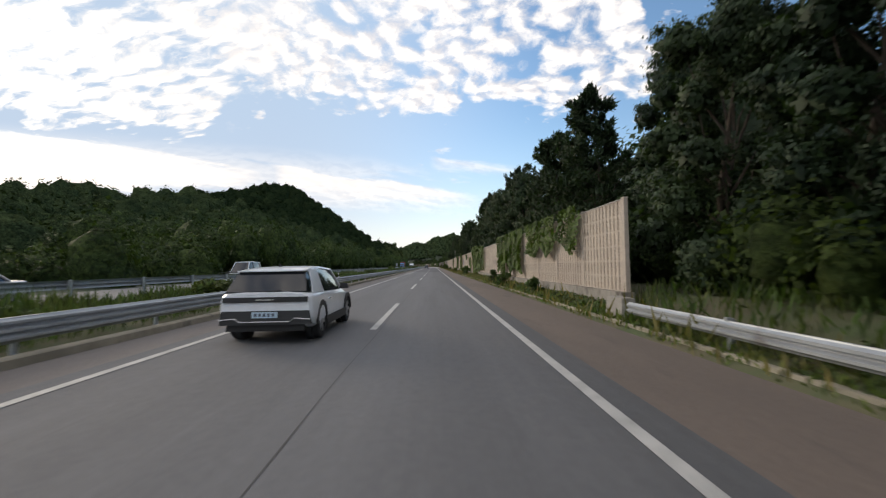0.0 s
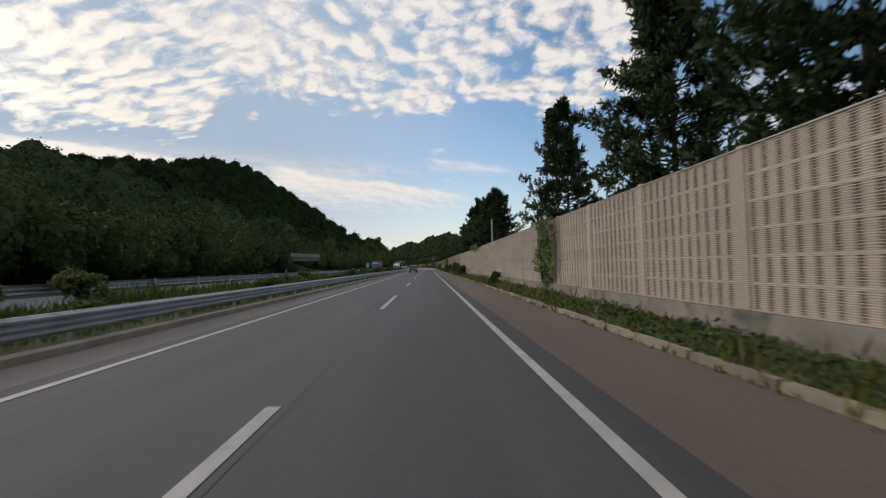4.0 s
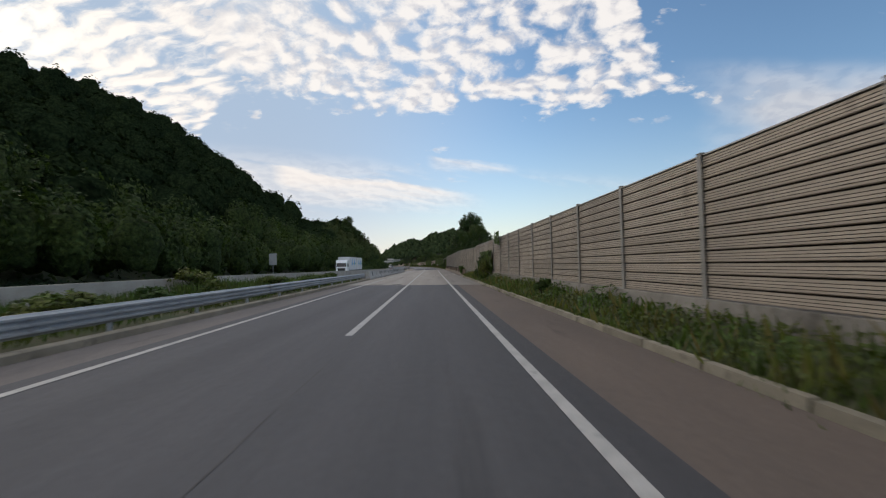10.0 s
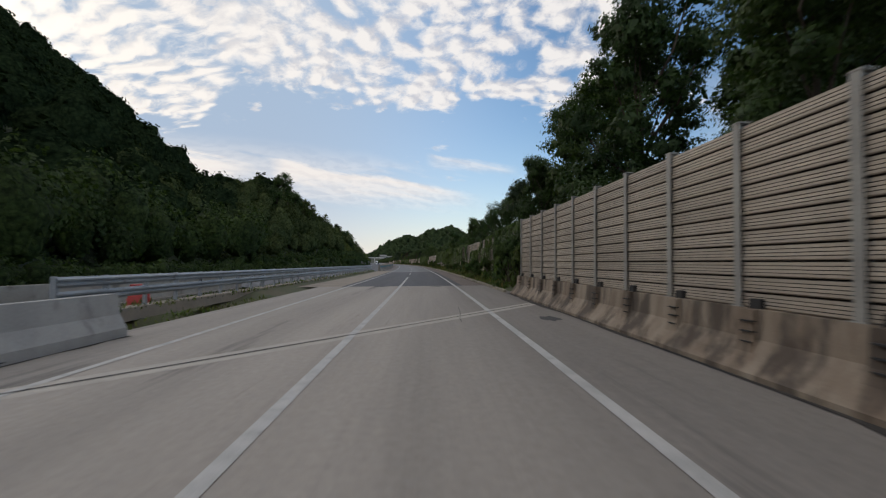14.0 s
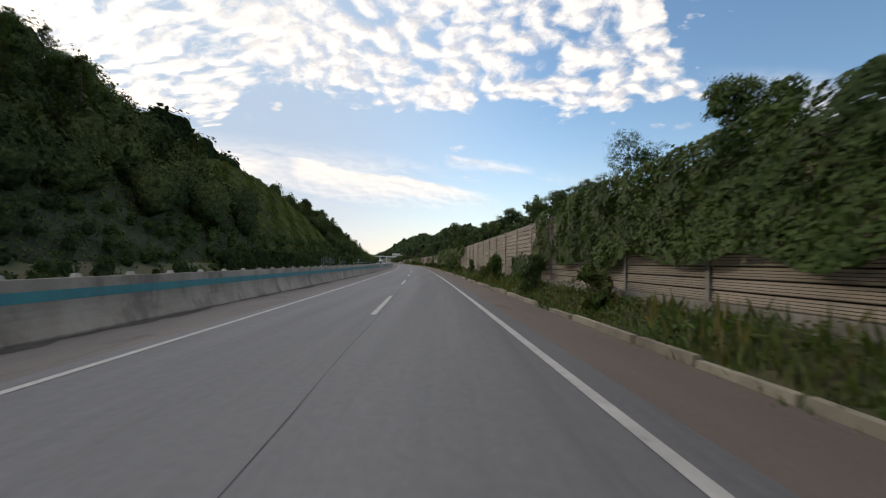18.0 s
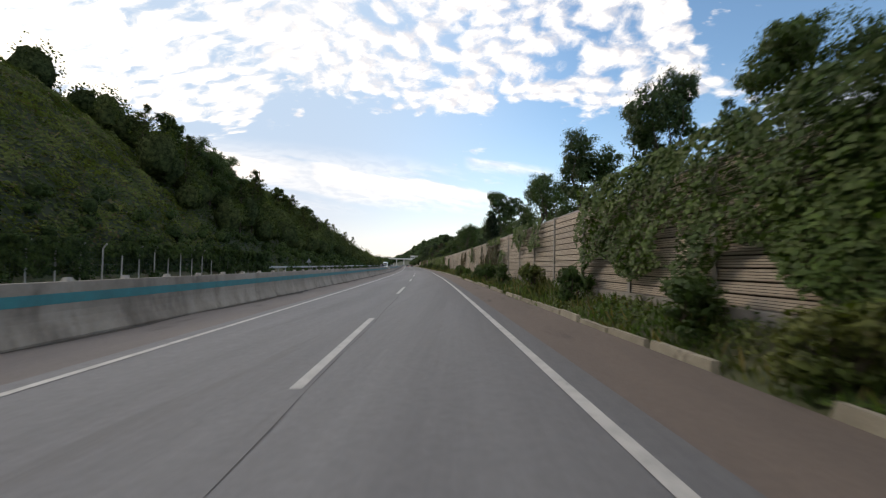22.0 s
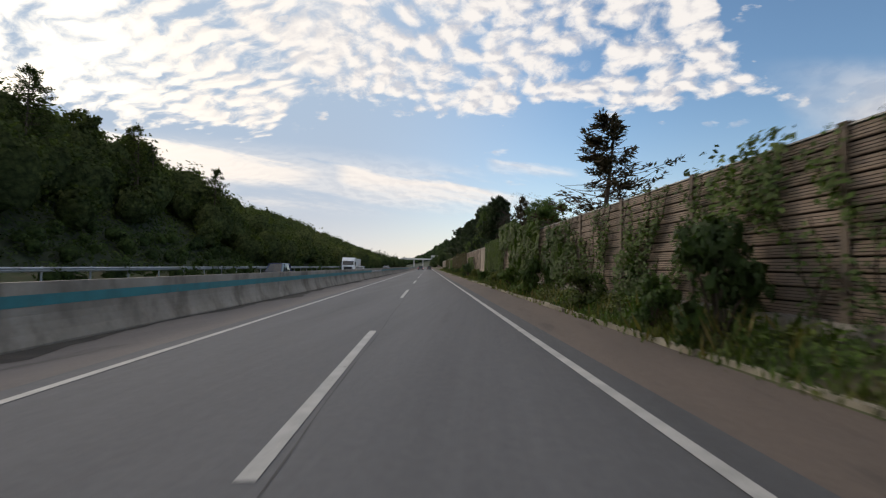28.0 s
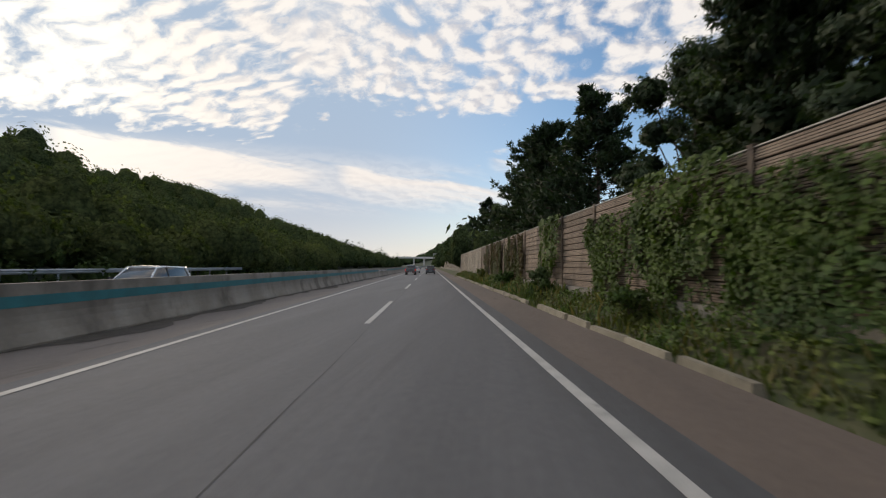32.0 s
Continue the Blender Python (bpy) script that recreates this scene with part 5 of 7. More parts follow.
def bare_tree(height, label):
    t = thing("tree", label, "tree", "roadside trees")
    tr = Shape()

    def grow(p, d, ln, r, depth):
        q = p + d * ln
        limb(tr, p, q, r, max(r * 0.66, 0.009), 0.06, 4)
        if depth:
            for _ in range(3):
                nd = (d + Vector(rng.normal(0, 0.5, 3)) + Vector((0, 0, 0.15))).normalized()
                grow(p + d * ln * rng.uniform(0.5, 1.0), nd, ln * rng.uniform(0.55, 0.8), max(r * 0.62, 0.012), depth - 1)

    grow(Vector((0, 0, -0.3)), Vector((0, 0, 1)), height * 0.36, 0.13, 5)
    part("trunk", tr, BARK, t, "bare dead branches", True)
    lobes = [(rng.normal(0, 1.2), rng.normal(0, 1.2), height * rng.uniform(0.4, 0.9), 0.8, 0.8, 0.6) for _ in range(8)]
    c, a, b, nn = leaf_cloud(lobes, 900, 0.035, core=0)
    part("foliage", quads("foliage", c, a, b, IVY_DRY, nn), None, t, "few dry leaves")
    return t


# s, u, height and half width of each tree behind the wall, by kind
TREES = {
    "broad_a": ((424, 14.2, 16.6, 5.3), (414, 12.6, 16.5, 4.9), (402, 11.3, 10.4, 3.4), (434.5, 10.8, 9.0, 2.3), (468, 11, 9.0, 2.8), (499, 11, 9.2, 2.8), (538, 11.0, 7.3, 2.7),
                (561.5, 11, 7.3, 2.3), (602, 11.5, 10.6, 3.7), (613, 11.4, 11.2, 3.4), (636, 11, 9.4, 2.7), (723, 11.8, 11.6, 4.6), (728, 11.5, 8.6, 3.0), (755.5, 11.2, 10, 3.8), (850, 13, 12.5, 3.6), (896, 12.5, 8.5, 3), (1010, 11, 11, 3.4)),
    "broad_b": ((221.6, 10.5, 6.4, 1.7), (240.8, 10.6, 7.1, 2.7), (249.5, 10, 5.6, 1.8), (245.2, 10.2, 6.8, 2.1), (358, 10.2, 8.6, 2.1), (396, 12, 10, 2.5), (426, 10.8, 10.4, 3.0), (442.6, 11, 8.6, 2.1), (456, 11, 8.6, 2.4),
                (507, 10.8, 7.8, 2.3), (514, 11, 7.7, 2.2), (528.5, 11, 6.9, 2.1), (547, 11, 7.4, 2.6), (554.6, 11, 7.4, 2.3), (565, 11, 7.6, 2.3), (568.8, 11.4, 7.6, 2.2), (573, 11, 7.3, 2.4), (581, 11, 7.3, 2.4), (587, 11, 6.8, 2.4), (595.3, 11.2, 9.6, 3.2), (620.8, 11, 8.6, 2.3), (627, 11, 9.6, 2.3), (648, 11.2, 10, 2.7),
                (696, 16.4, 17.0, 5.3), (730, 11.5, 8.5, 2.6), (880, 12, 8.5, 2.6), (940, 11, 10, 3)),
    "near": ((889, 11.2, 10.5, 3.4), (894, 11.6, 11, 3.7), (900, 11.8, 10.5, 3.6), (5, 11.0, 12, 3.6), (-9, 11.5, 12, 3.8), (-2, 10.4, 10.5, 3.2), (14.5, 10.8, 10.6, 3.2), (11, 12.4, 12, 3.6), (1.5, 13.5, 13, 3.8), (9, 14, 13, 3.8), (20, 13.2, 12, 3.4), (46, 11.4, 11.5, 3.3), (56.5, 11.6, 12, 3.6), (101, 11, 8.0, 2.4), (40, 11, 7.2, 2.1), (65, 11.5, 12.8, 3.0), (96, 11, 6.6, 2.0), (105, 11.5, 8.5, 2.4), (69, 11.9, 13, 3.6), (71.5, 11.2, 11, 3.2), (52, 12.2, 11, 3.2), (890.5, 11.6, 12, 3.6), (428.5, 10.9, 9.8, 2.9)),
    "airy": ((235.2, 11.2, 9.5, 2.6), (217.4, 11.0, 12.0, 2.5), (447.6, 10.6, 9.5, 2.6), (520.5, 11, 7.5, 2.2), (606.5, 10.6, 8.2, 2.2), (644, 11, 9.0, 2.4), (654, 10.5, 6.5, 2.2), (700.6, 10.4, 10.5, 2.6), (492, 11, 7.6, 2.2), (481, 11, 7.4, 2.3)),
    "pine_a": ((27.8, 11.5, 12.3, 3.5), (73.4, 11, 13, 2.9), (77.5, 12, 13.5, 3.5), (84, 11.4, 13.6, 3.5), (109.5, 11, 11.4, 3.3), (131, 11.2, 13.6, 3.5), (146, 11.5, 13, 3.3), (178, 11.3, 12.3, 3.9), (197.3, 11.6, 13.2, 4.2), (230.1, 11.4, 12, 3.6), (673, 11, 8.5, 2.3),
               (771.6, 11.2, 11.8, 4.0), (841, 11.2, 12.2, 4.2), (860.9, 11.4, 12.4, 2.6), (884.2, 11.2, 12, 4.3), (911.5, 11.2, 13.2, 4.6), (960, 11, 13, 4)),
    "pine_b": ((34.6, 11, 11.4, 3.2), (49.8, 11.2, 11.9, 2.8), (61, 12.4, 13, 3.2), (90, 12.2, 11, 3.0), (114, 11.6, 12, 3.5), (123.7, 11.2, 13.4, 3.9), (184, 11.6, 12.4, 3.1), (190, 12, 12.5, 3.2), (195, 11.2, 13.2, 2.6), (204, 11.4, 13.2, 3.3), (208, 11.2, 11.5, 2.2),
               (846, 12.4, 12.4, 3.4), (853.8, 11.2, 12.2, 3.6), (871.3, 11, 10.6, 2.4), (887.8, 12, 13.3, 3.5), (894.3, 11, 10, 2.8), (921.5, 11.4, 14, 4.4), (928, 12, 14.5, 4.6), (990, 11, 13, 4)),
    "dead": ((818.6, 10.5, 9.9, 2.7), (703, 10, 6.6, 1.7)),
    "sparse": ((798.2, 11.5, 10.7, 4.0), (823.5, 12, 9.6, 2.4)),
    "clad": ((805.2, 10, 6.7, 1.9), (809.5, 10.2, 7.2, 2.1), (846.3, 10.2, 10.8, 2.2), (862.5, 10.2, 6.4, 2.1), (866.8, 10.2, 6.9, 2.2)),
}
MAKERS = {
    "broad_a": lambda: broad_tree(10.0, 3.0, "broad-crowned dark green roadside tree behind the wall", 34000, 0.066, low=0.12),
    "broad_b": lambda: broad_tree(10.0, 3.0, "dense leafy green roadside tree behind the wall", 34000, 0.064, low=0.08),
    "near": lambda: broad_tree(10.0, 3.0, "large dark roadside tree with drooping crown", 34000, 0.070, NEEDLE, low=0.06, core=0.30),
    "airy": lambda: broad_tree(10.0, 3.0, "light feathery green tree behind the wall", 20000, 0.048, core=0.03, clumps=14),
    "pine_a": lambda: pine_tree(10.0, 3.2, "dark green pine with layered boughs"),
    "pine_b": lambda: pine_tree(10.0, 3.2, "dense dark pine behind the wall", 11, 20, full=0.5, levels=26),
    "sparse": lambda: pine_tree(10.0, 3.0, "half-bare dying conifer behind the wall", 7, 8, DYING, 0.3, 0.25, 0.9),
    "dead": lambda: bare_tree(10.0, "bare half-dead tree with dry twigs"),
    "clad": lambda: broad_tree(10.0, 3.0, "tree stump wholly overgrown with green creeper", 30000, 0.07, IVY, low=0.05, core=0.15, clumps=40),
}
BROAD = None
for kind, spots_ in TREES.items():
    first = None
    for s, u, h, wide in spots_:
        u = max(u, 7.7 + wide) if s > 16 else u
        fat = wide / (3.5 if "pine" in kind else 2.6 if kind in ("dead", "sparse") else 3.7)
        m = at_road(s, u, 0.35, float(rng.uniform(0, 360))) @ Matrix.Diagonal((fat, fat, h / 10.3, 1))
        if first is None:
            first = MAKERS[kind]()
            BROAD = first if kind == "broad_a" else BROAD
            home = m
        else:
            copy_thing(first, m)
    first.matrix_basis = home
# tall trees rooted in the stream bank beside the bridge
for s, u, h in ((404.5, 14.8, 14.5), (409.5, 16.5, 16)):
    c = copy_thing(BROAD, Matrix.Identity(4))
    c.matrix_basis = at_road(s, u, -3.4, s * 31.0) @ Matrix.Diagonal((h / 12.5, h / 12.5, h / 10, 1))
    tagged(c, "tall dark tree growing up from the stream bank")
# trees that stand out on the far side
for s, u, h in ((539, -41, 13), (545, -38, 10), (532, -40, 9), (552, -36, 10), (690, -35.5, 11), (697, -37, 10), (683, -36, 9.5), (703, -40, 9), (716, -40, 8)):
    z = float(ground_z(np.array(s), np.array(u)))
    src = [o for o in bpy.data.objects if o.name.startswith("tree") and o.parent is None][0]
    c = copy_thing(src, Matrix.Identity(4))
    c.matrix_basis = Matrix.Translation(road_xyz(s, u, z)) @ Matrix.Rotation(float(rng.uniform(0, 6)), 4, "Z") @ Matrix.Diagonal((h / 10, h / 10, h / 10, 1))
    tagged(c, "dark broad tree standing above the slope woods", group="trees on the slope")

bushy = broad_tree(10.0, 3.0, "leafy tree rising out of the slope woods", 8000, 0.14, SLOPE, low=0.2, core=0.1, clumps=12)
for i in range(34):
    s = 690 + i * 9.0 + float(rng.uniform(-4, 4))
    u = float(rng.uniform(-48, -38))
    h = float(rng.uniform(7.0, 11.0)) * (1.0 if s < 850 else 0.6)
    m = Matrix.Translation(road_xyz(s, u, float(ground_z(np.array(s), np.array(u))))) @ Matrix.Rotation(float(rng.uniform(0, 6)), 4, "Z") @ Matrix.Diagonal((h / 13, h / 13, h / 10, 1))
    if i:
        tagged(copy_thing(bushy, m), group="trees on the slope")
    else:
        HOME = m
bushy.matrix_basis = HOME
tagged(bushy, group="trees on the slope")
slim = pine_tree(10.0, 2.6, "dark pine rising out of the slope woods", 7, 7, SLOPE, start=0.15, levels=22, per_level=4)
for i in range(58):
    s = 520 + i * 8.6 + float(rng.uniform(-4, 4))
    u = float(rng.uniform(-47, -29))
    h = float(rng.uniform(7.0, 11.5)) * (1.0 if s < 850 else 0.6)
    s = s + 95 if 575 < s < 668 else s
    z = float(ground_z(np.array(s), np.array(u)))
    m = Matrix.Translation(road_xyz(s, u, z)) @ Matrix.Rotation(float(rng.uniform(0, 6)), 4, "Z") @ Matrix.Diagonal((h / 11, h / 11, h / 10, 1))
    if i:
        tagged(copy_thing(slim, m), group="trees on the slope")
    else:
        HOME = m
slim.matrix_basis = HOME
tagged(slim, group="trees on the slope")

# ---- creepers, weeds, grass ----


WAVES = np.random.default_rng(5).normal(size=(9, 4))


def wavy(s, z, size, shift=0.0):
    """Slow uneven swell over a wall, about -1 to 1, in lumps of about that many metres."""
    out = 0
    for k, (a, b, c, d) in enumerate(WAVES):
        out = out + np.sin((s * a + z * b) * 2.2 / size + 7 * c + shift * (1 + 0.37 * k)) * (0.8 + 0.2 * d)
    return out / 3.2


def creeper(s0, s1, z0, z1, per_m2, mat=None, ragged=0.5, u=7.5, label="green creeper hanging over the noise wall", depth=0.2, size=0.062, side=-1):
    """Leaves hung like shingles in lumps over a wall, thick at the top and ragged below (low ones the other way round)."""
    n = int((s1 - s0) * (z1 - z0) * per_m2 * 2.0)
    s = rng.uniform(s0, s1, n)
    v = rng.uniform(0, 1, n)
    z = z0 + (z1 - z0) * v
    f = 0.5 + 0.45 * wavy(s, 0 * s, 1.1, s0)
    edge = np.minimum((s - s0), (s1 - s)) / 0.9 + 0.5 * wavy(s, z, 0.8, s0)
    keep = (v < 1.0 - ragged * f * 0.9) if z1 < 2.5 else (v > ragged * f)
    keep &= rng.uniform(0, 1, n) < np.clip(edge, 0.0, 1)
    keep &= wavy(s, z * 0.6, 0.9, s0 * 2) > -1.35 + 1.2 * ragged + 0.25 * rng.uniform(-1, 1, n)
    s, z = s[keep], z[keep]
    bulge = depth * (0.9 + 0.55 * wavy(s, z, 0.9, 3.0) + 0.3 * wavy(s, z, 0.35, 8.0))
    c = road_xyz(s, u + side * (rng.uniform(0.55, 1, len(s)) * np.maximum(bulge, 0.08) + 0.05), z)
    th = np.interp(s, _S, _TH)
    out = np.stack([side * np.cos(th), side * np.sin(th), np.full(len(s), 0.45)], -1)
    out = out + np.stack([0 * s, 0.55 * wavy(s, z, 0.6, 1.0), 0.55 * wavy(s, z, 0.5, 5.0)], -1)
    a, b = facing_axes(out, size, 0.45)
    return tagged(new("creeper", quads("creeper", c, a, b, mat or IVY, out + rng.normal(0, 0.3, out.shape), 0.8)), label, "creeper", kind="stuff")


def vine(s0, s1, z0, z1, per_m, ragged, label="browning creeper clinging in strands to the noise wall", u=7.5):
    """Climbing stems with side shoots on a wall, and small leaves gathered along them."""
    ribs, leaves = [], []

    def climb(s, z, top, way, thick, depth):
        ps = [(s, z)]
        while z < top and s0 - 1 < s < s1 + 1:
            step = rng.uniform(0.12, 0.2)
            way = way * 0.75 + rng.normal(0, 0.35)
            s, z = s + step * math.sin(way), z + step * max(0.25, math.cos(way))
            ps.append((s, z))
            if depth and rng.random() < 0.16:
                climb(s, z, min(z1, z + rng.uniform(0.3, 1.1)), way + rng.choice((-1.0, 1.0)), thick * 0.6, depth - 1)
        ps = np.array(ps)
        if len(ps) > 2:
            ribs.append((ps, thick))
            k = int(len(ps) * rng.uniform(5, 22) * (1.2 - ragged))
            pick = rng.integers(0, len(ps), k)
            leaves.append(ps[pick] + rng.normal(0, 0.10, (k, 2)))

    for _ in range(int((s1 - s0) * per_m)):
        climb(rng.uniform(s0, s1), z0 + rng.uniform(0, 0.2), z0 + (z1 - z0) * rng.uniform(0.45, 1.0) ** (0.5 + ragged), rng.normal(0, 0.4), rng.uniform(0.010, 0.022), 2)
    g = thing("climbing_vine", label, "creeper", "climbing vines")
    sh = Shape()
    for ps, thick in ribs:
        n = len(ps)
        w = np.linspace(thick, thick * 0.4, n)
        ring = [road_xyz(ps[:, 0] + a * w, np.full(n, u - 0.03 - b), ps[:, 1]) for a, b in ((-1, 0.0), (0, 0.03), (1, 0.0))]
        sh.loft([[r[i] for r in ring] for i in range(n)])
    part("stem", sh, BARK, g, "thin brown woody stems")
    lv = np.concatenate(leaves)
    lv = lv[(lv[:, 1] < z1 + 0.1)]
    c = road_xyz(lv[:, 0], u - 0.06 - rng.uniform(0, 0.10, len(lv)), lv[:, 1])
    out = np.tile((-1.0, 0.0, 0.4), (len(lv), 1)) + rng.normal(0, 0.35, (len(lv), 3))
    a, b = facing_axes(out, 0.05, 0.4)
    part("foliage", quads("foliage", c, a, b, [IVY, IVY_DRY][int(rng.random() < 0.55)], out, 0.8), None, g, "small mottled leaves")
    return g


B = IVY_DRY
for s0, s1, z0, z1, d, mat, rg, *rest in (
        (18, 29, 2.0, 4.1, 200, None, 0.5), (30, 41.8, 0.6, 4.1, 230, None, 0.3), (53, 57, 0.6, 3.9, 150, None, 0.5), (57, 64, 0.4, 4.1, 220, None, 0.35), (60, 67.8, 0.25, 4.3, 260, None, 0.12), (66, 69.5, 2.9, 4.2, 160, None, 0.6),
        (71, 74, 0.5, 2.9, 120, None, 0.6), (77.5, 82, 2.6, 3.5, 110, None, 0.6), (95.1, 99.6, 0.5, 4.0, 250, None, 0.2), (108.6, 115, 0.5, 3.9, 200, None, 0.35), (103.8, 107, 0.4, 1.3, 150, None, 0.4), (134, 138, 0.6, 3.8, 150, None, 0.4),
        (166, 174.5, 3.4, 4.15, 170, None, 0.5), (246, 258, 1.3, 4.1, 260, IVY_BRIGHT, 0.25), (256.5, 263.5, 0.6, 3.1, 270, IVY_BRIGHT, 0.3), (317, 320.5, 2.9, 4.3, 150, None, 0.6), (322, 331, 0.6, 2.9, 170, None, 0.3),
        (417, 429, 0.5, 4.1, 220, None, 0.25), (429, 438, 0.5, 3.9, 100, None, 0.75), (438, 446, 0.5, 2.9, 120, None, 0.6), (449, 453, 0.5, 3.9, 150, None, 0.6), (455, 472, 0.5, 4.0, 170, None, 0.5), (472, 500, 0.9, 4.2, 260, None, 0.18), (500, 521.5, 1.4, 4.25, 260, None, 0.22), (522, 525, 0.6, 4.1, 180, None, 0.3), (526, 531, 0.4, 2.3, 130, None, 0.5),
        (563, 570, 2.0, 4.0, 130, None, 0.6), (569, 588.3, 0.7, 4.0, 200, None, 0.3), (582, 616, 0.5, 4.1, 190, B, 0.3), (588.6, 602, 1.4, 3.25, 220, None, 0.12), (590.6, 626.5, 0.9, 4.4, 180, None, 0.42), (632, 640, 2.0, 4.0, 140, None, 0.7), (643.2, 645.1, 1.2, 2.75, 200, None, 0.3), (642.3, 643.9, 2.2, 2.6, 110, None, 0.4), (644.4, 652.5, 3.1, 3.85, 130, None, 0.5), (649.2, 651.2, 0.5, 2.4, 170, None, 0.35), (646.5, 657, 0.5, 3.4, 130, B, 0.6),
        (664, 668, 1.0, 3.9, 110, None, 0.6), (674, 682, 0.5, 3.4, 55, B, 0.8), (707, 711, 0.6, 3.0, 130, None, 0.6), (724, 740, 0.6, 3.9, 150, None, 0.5), (742, 770, 0.5, 4.0, 140, B, 0.55), (772, 800, 0.4, 3.7, 80, B, 0.75), (779.0, 781.6, 1.7, 4.1, 140, None, 0.55), (784.2, 786.6, 0.5, 2.4, 170, None, 0.4), (792, 795.6, 0.5, 3.5, 190, None, 0.3),
        (796.5, 806, 0.4, 4.2, 190, None, 0.3), (809, 821, 0.5, 4.0, 190, B, 0.35), (802.5, 810.5, 2.6, 4.9, 190, None, 0.4), (832, 840, 0.5, 2.9, 190, None, 0.35), (846, 862, 0.5, 3.9, 170, B, 0.5), (865, 874, 0.5, 4.2, 110, B, 0.6), (876, 886, 0.5, 3.9, 150, B, 0.45),
        (886, 898, 0.5, 3.2, 150, B, 0.4), (890.3, 895.2, 0.9, 3.95, 170, None, 0.4), (885.5, 891, 0.5, 2.45, 110, None, 0.55), (902, 906, 0.5, 3.9, 150, None, 0.4), (910, 930, 0.5, 3.6, 120, B, 0.5)):
    if mat is B:
        vine(s0, s1, z0, z1, d / 55, rg)
    else:
        creeper(s0, s1, z0, z1, d, mat, rg)
for s0, s1, z0, z1, d, mat, rg, say in ((556, 613, 0.5, 3.25, 75, FOOT, 0.25, "thick dark creeper covering the wire fence"), (612, 642, 2.55, 3.25, 70, FOOT, 0.45, "creeper draped along the top of the wire fence"),
                                        (634, 642, 0.6, 3.3, 60, FOOT, 0.5, "dark creeper hanging on the wire fence"), (643, 680, 1.9, 3.35, 85, FOOT, 0.45, "thick creeper draped over the top of the wire fence"),
                                        (660, 679, 0.5, 3.2, 70, FOOT, 0.3, "dark creeper covering the end of the wire fence")):
    creeper(s0, s1, z0, z1, d, mat, rg, u=-21.85, label=say, size=0.10, side=1, depth=0.28)
creeper(556, 680, 0.2, 2.9, 34, FOOT, 0.1, u=-22.9, label="dark undergrowth behind the wire fence", size=0.15, side=1, depth=0.3)


def grass(name, s0, s1, u0, u1, per_m2, h0, h1, label, mat=None, zf=None, along_kerb=False):
    n = int((s1 - s0) * abs(u1 - u0) * per_m2)
    s, u = rng.uniform(s0, s1, n), rng.uniform(u0, u1, n)
    keep = rng.uniform(0, 1, n) < 0.45 + 0.6 * (np.sin(s * 0.9) * np.sin(s * 0.23 + u * 2) * 0.5 + 0.5)
    s, u = s[keep], u[keep]
    h_cut = np.interp(s, (180, 215), (0.55, 1.0)) if along_kerb else np.ones(len(s))
    if along_kerb:
        u = u + (kerb_u(s) - 5.9) * np.clip((7.5 - u) / 1.6, 0, 1)
    n = len(s)
    h = h_cut * rng.uniform(h0, h1, n) * (0.6 + 0.6 * np.abs(np.sin(s * 0.31 + 1.0) * np.sin(s * 0.127)))
    z = terrain(s, u) if zf is None else np.full(n, zf)
    lean = rng.normal(0, 0.35, (n, 3))
    lean[:, 2] = 1
    lean /= np.linalg.norm(lean, axis=1)[:, None]
    a = lean * (h / 2)[:, None]
    side = rng.normal(size=(n, 3)) * (1, 1, 0.1)
    side /= np.linalg.norm(side, axis=1)[:, None]
    b = side * (rng.uniform(0.02, 0.05, n) * 1.6)[:, None]
    c = road_xyz(s, u, z) + a * 0.9
    return tagged(new(name, quads(name, c, a, b, mat or WEED)), label, "grass", kind="stuff")


def weeds(name, s0, s1, per_m2, label, mat):
    """Low broad-leaved weeds in tufts on the verge beside the kerb."""
    n = int((s1 - s0) * 1.35 * per_m2)
    s, v = rng.uniform(s0, s1, n), rng.uniform(0, 1, n)
    high = 0.22 + 0.20 * wavy(s, 4 * v, 1.6, 2.0) + 0.10 * wavy(s, 9 * v, 0.5, 9.0) + 0.25 * (v - 0.5)
    high = high * np.interp(s, (180, 215), (0.6, 1.0))
    keep = high > 0.02
    s, v, high = s[keep], v[keep], high[keep]
    ku = kerb_u(s) + 0.12
    u = ku + (7.35 - ku) * v
    z = terrain(s, u) + high * rng.uniform(0.25, 1.05, len(s))
    out = np.stack([-0.5 + 0.4 * wavy(s, 9 * v, 0.5, 9.0), 0.4 * wavy(s, 9 * v, 0.5, 4.0), np.full(len(s), 1.0)], -1)
    a, b = facing_axes(out, 0.052, 0.5)
    return tagged(new(name, quads(name, road_xyz(s, u, z), a, b, mat, out + rng.normal(0, 0.3, out.shape), 0.75)), label, "weeds", kind="stuff")


for s0, s1 in ((-46, 200), (200, 344), (418, 640), (640, 960)):
    weeds("verge_weeds", s0, s1, 170, "low broad-leaved green weeds on the narrow verge", WEED)
    grass("verge_grass", s0, s1, 6.0, 7.4, 70, 0.18, 0.6, "green weeds and grass on the narrow verge", along_kerb=True)
    grass("kerb_weeds", s0, s1, 5.75, 6.3, 70, 0.15, 0.42, "weeds growing over the kerb", along_kerb=True)
for s0, s1 in ((-46, 344), (418, 960)):
    grass("dry_grass", s0, s1, 6.1, 7.3, 9, 0.3, 0.85, "dry straw-coloured stalks among the verge weeds", STRAW)
grass("median_grass", -50, 333, -10.7, -5.9, 58, 0.2, 0.62, "tall green grass in the median")
grass("median_grass", -50, 333, -10.8, -9.3, 70, 0.55, 1.05, "rank grass along the far median rail")
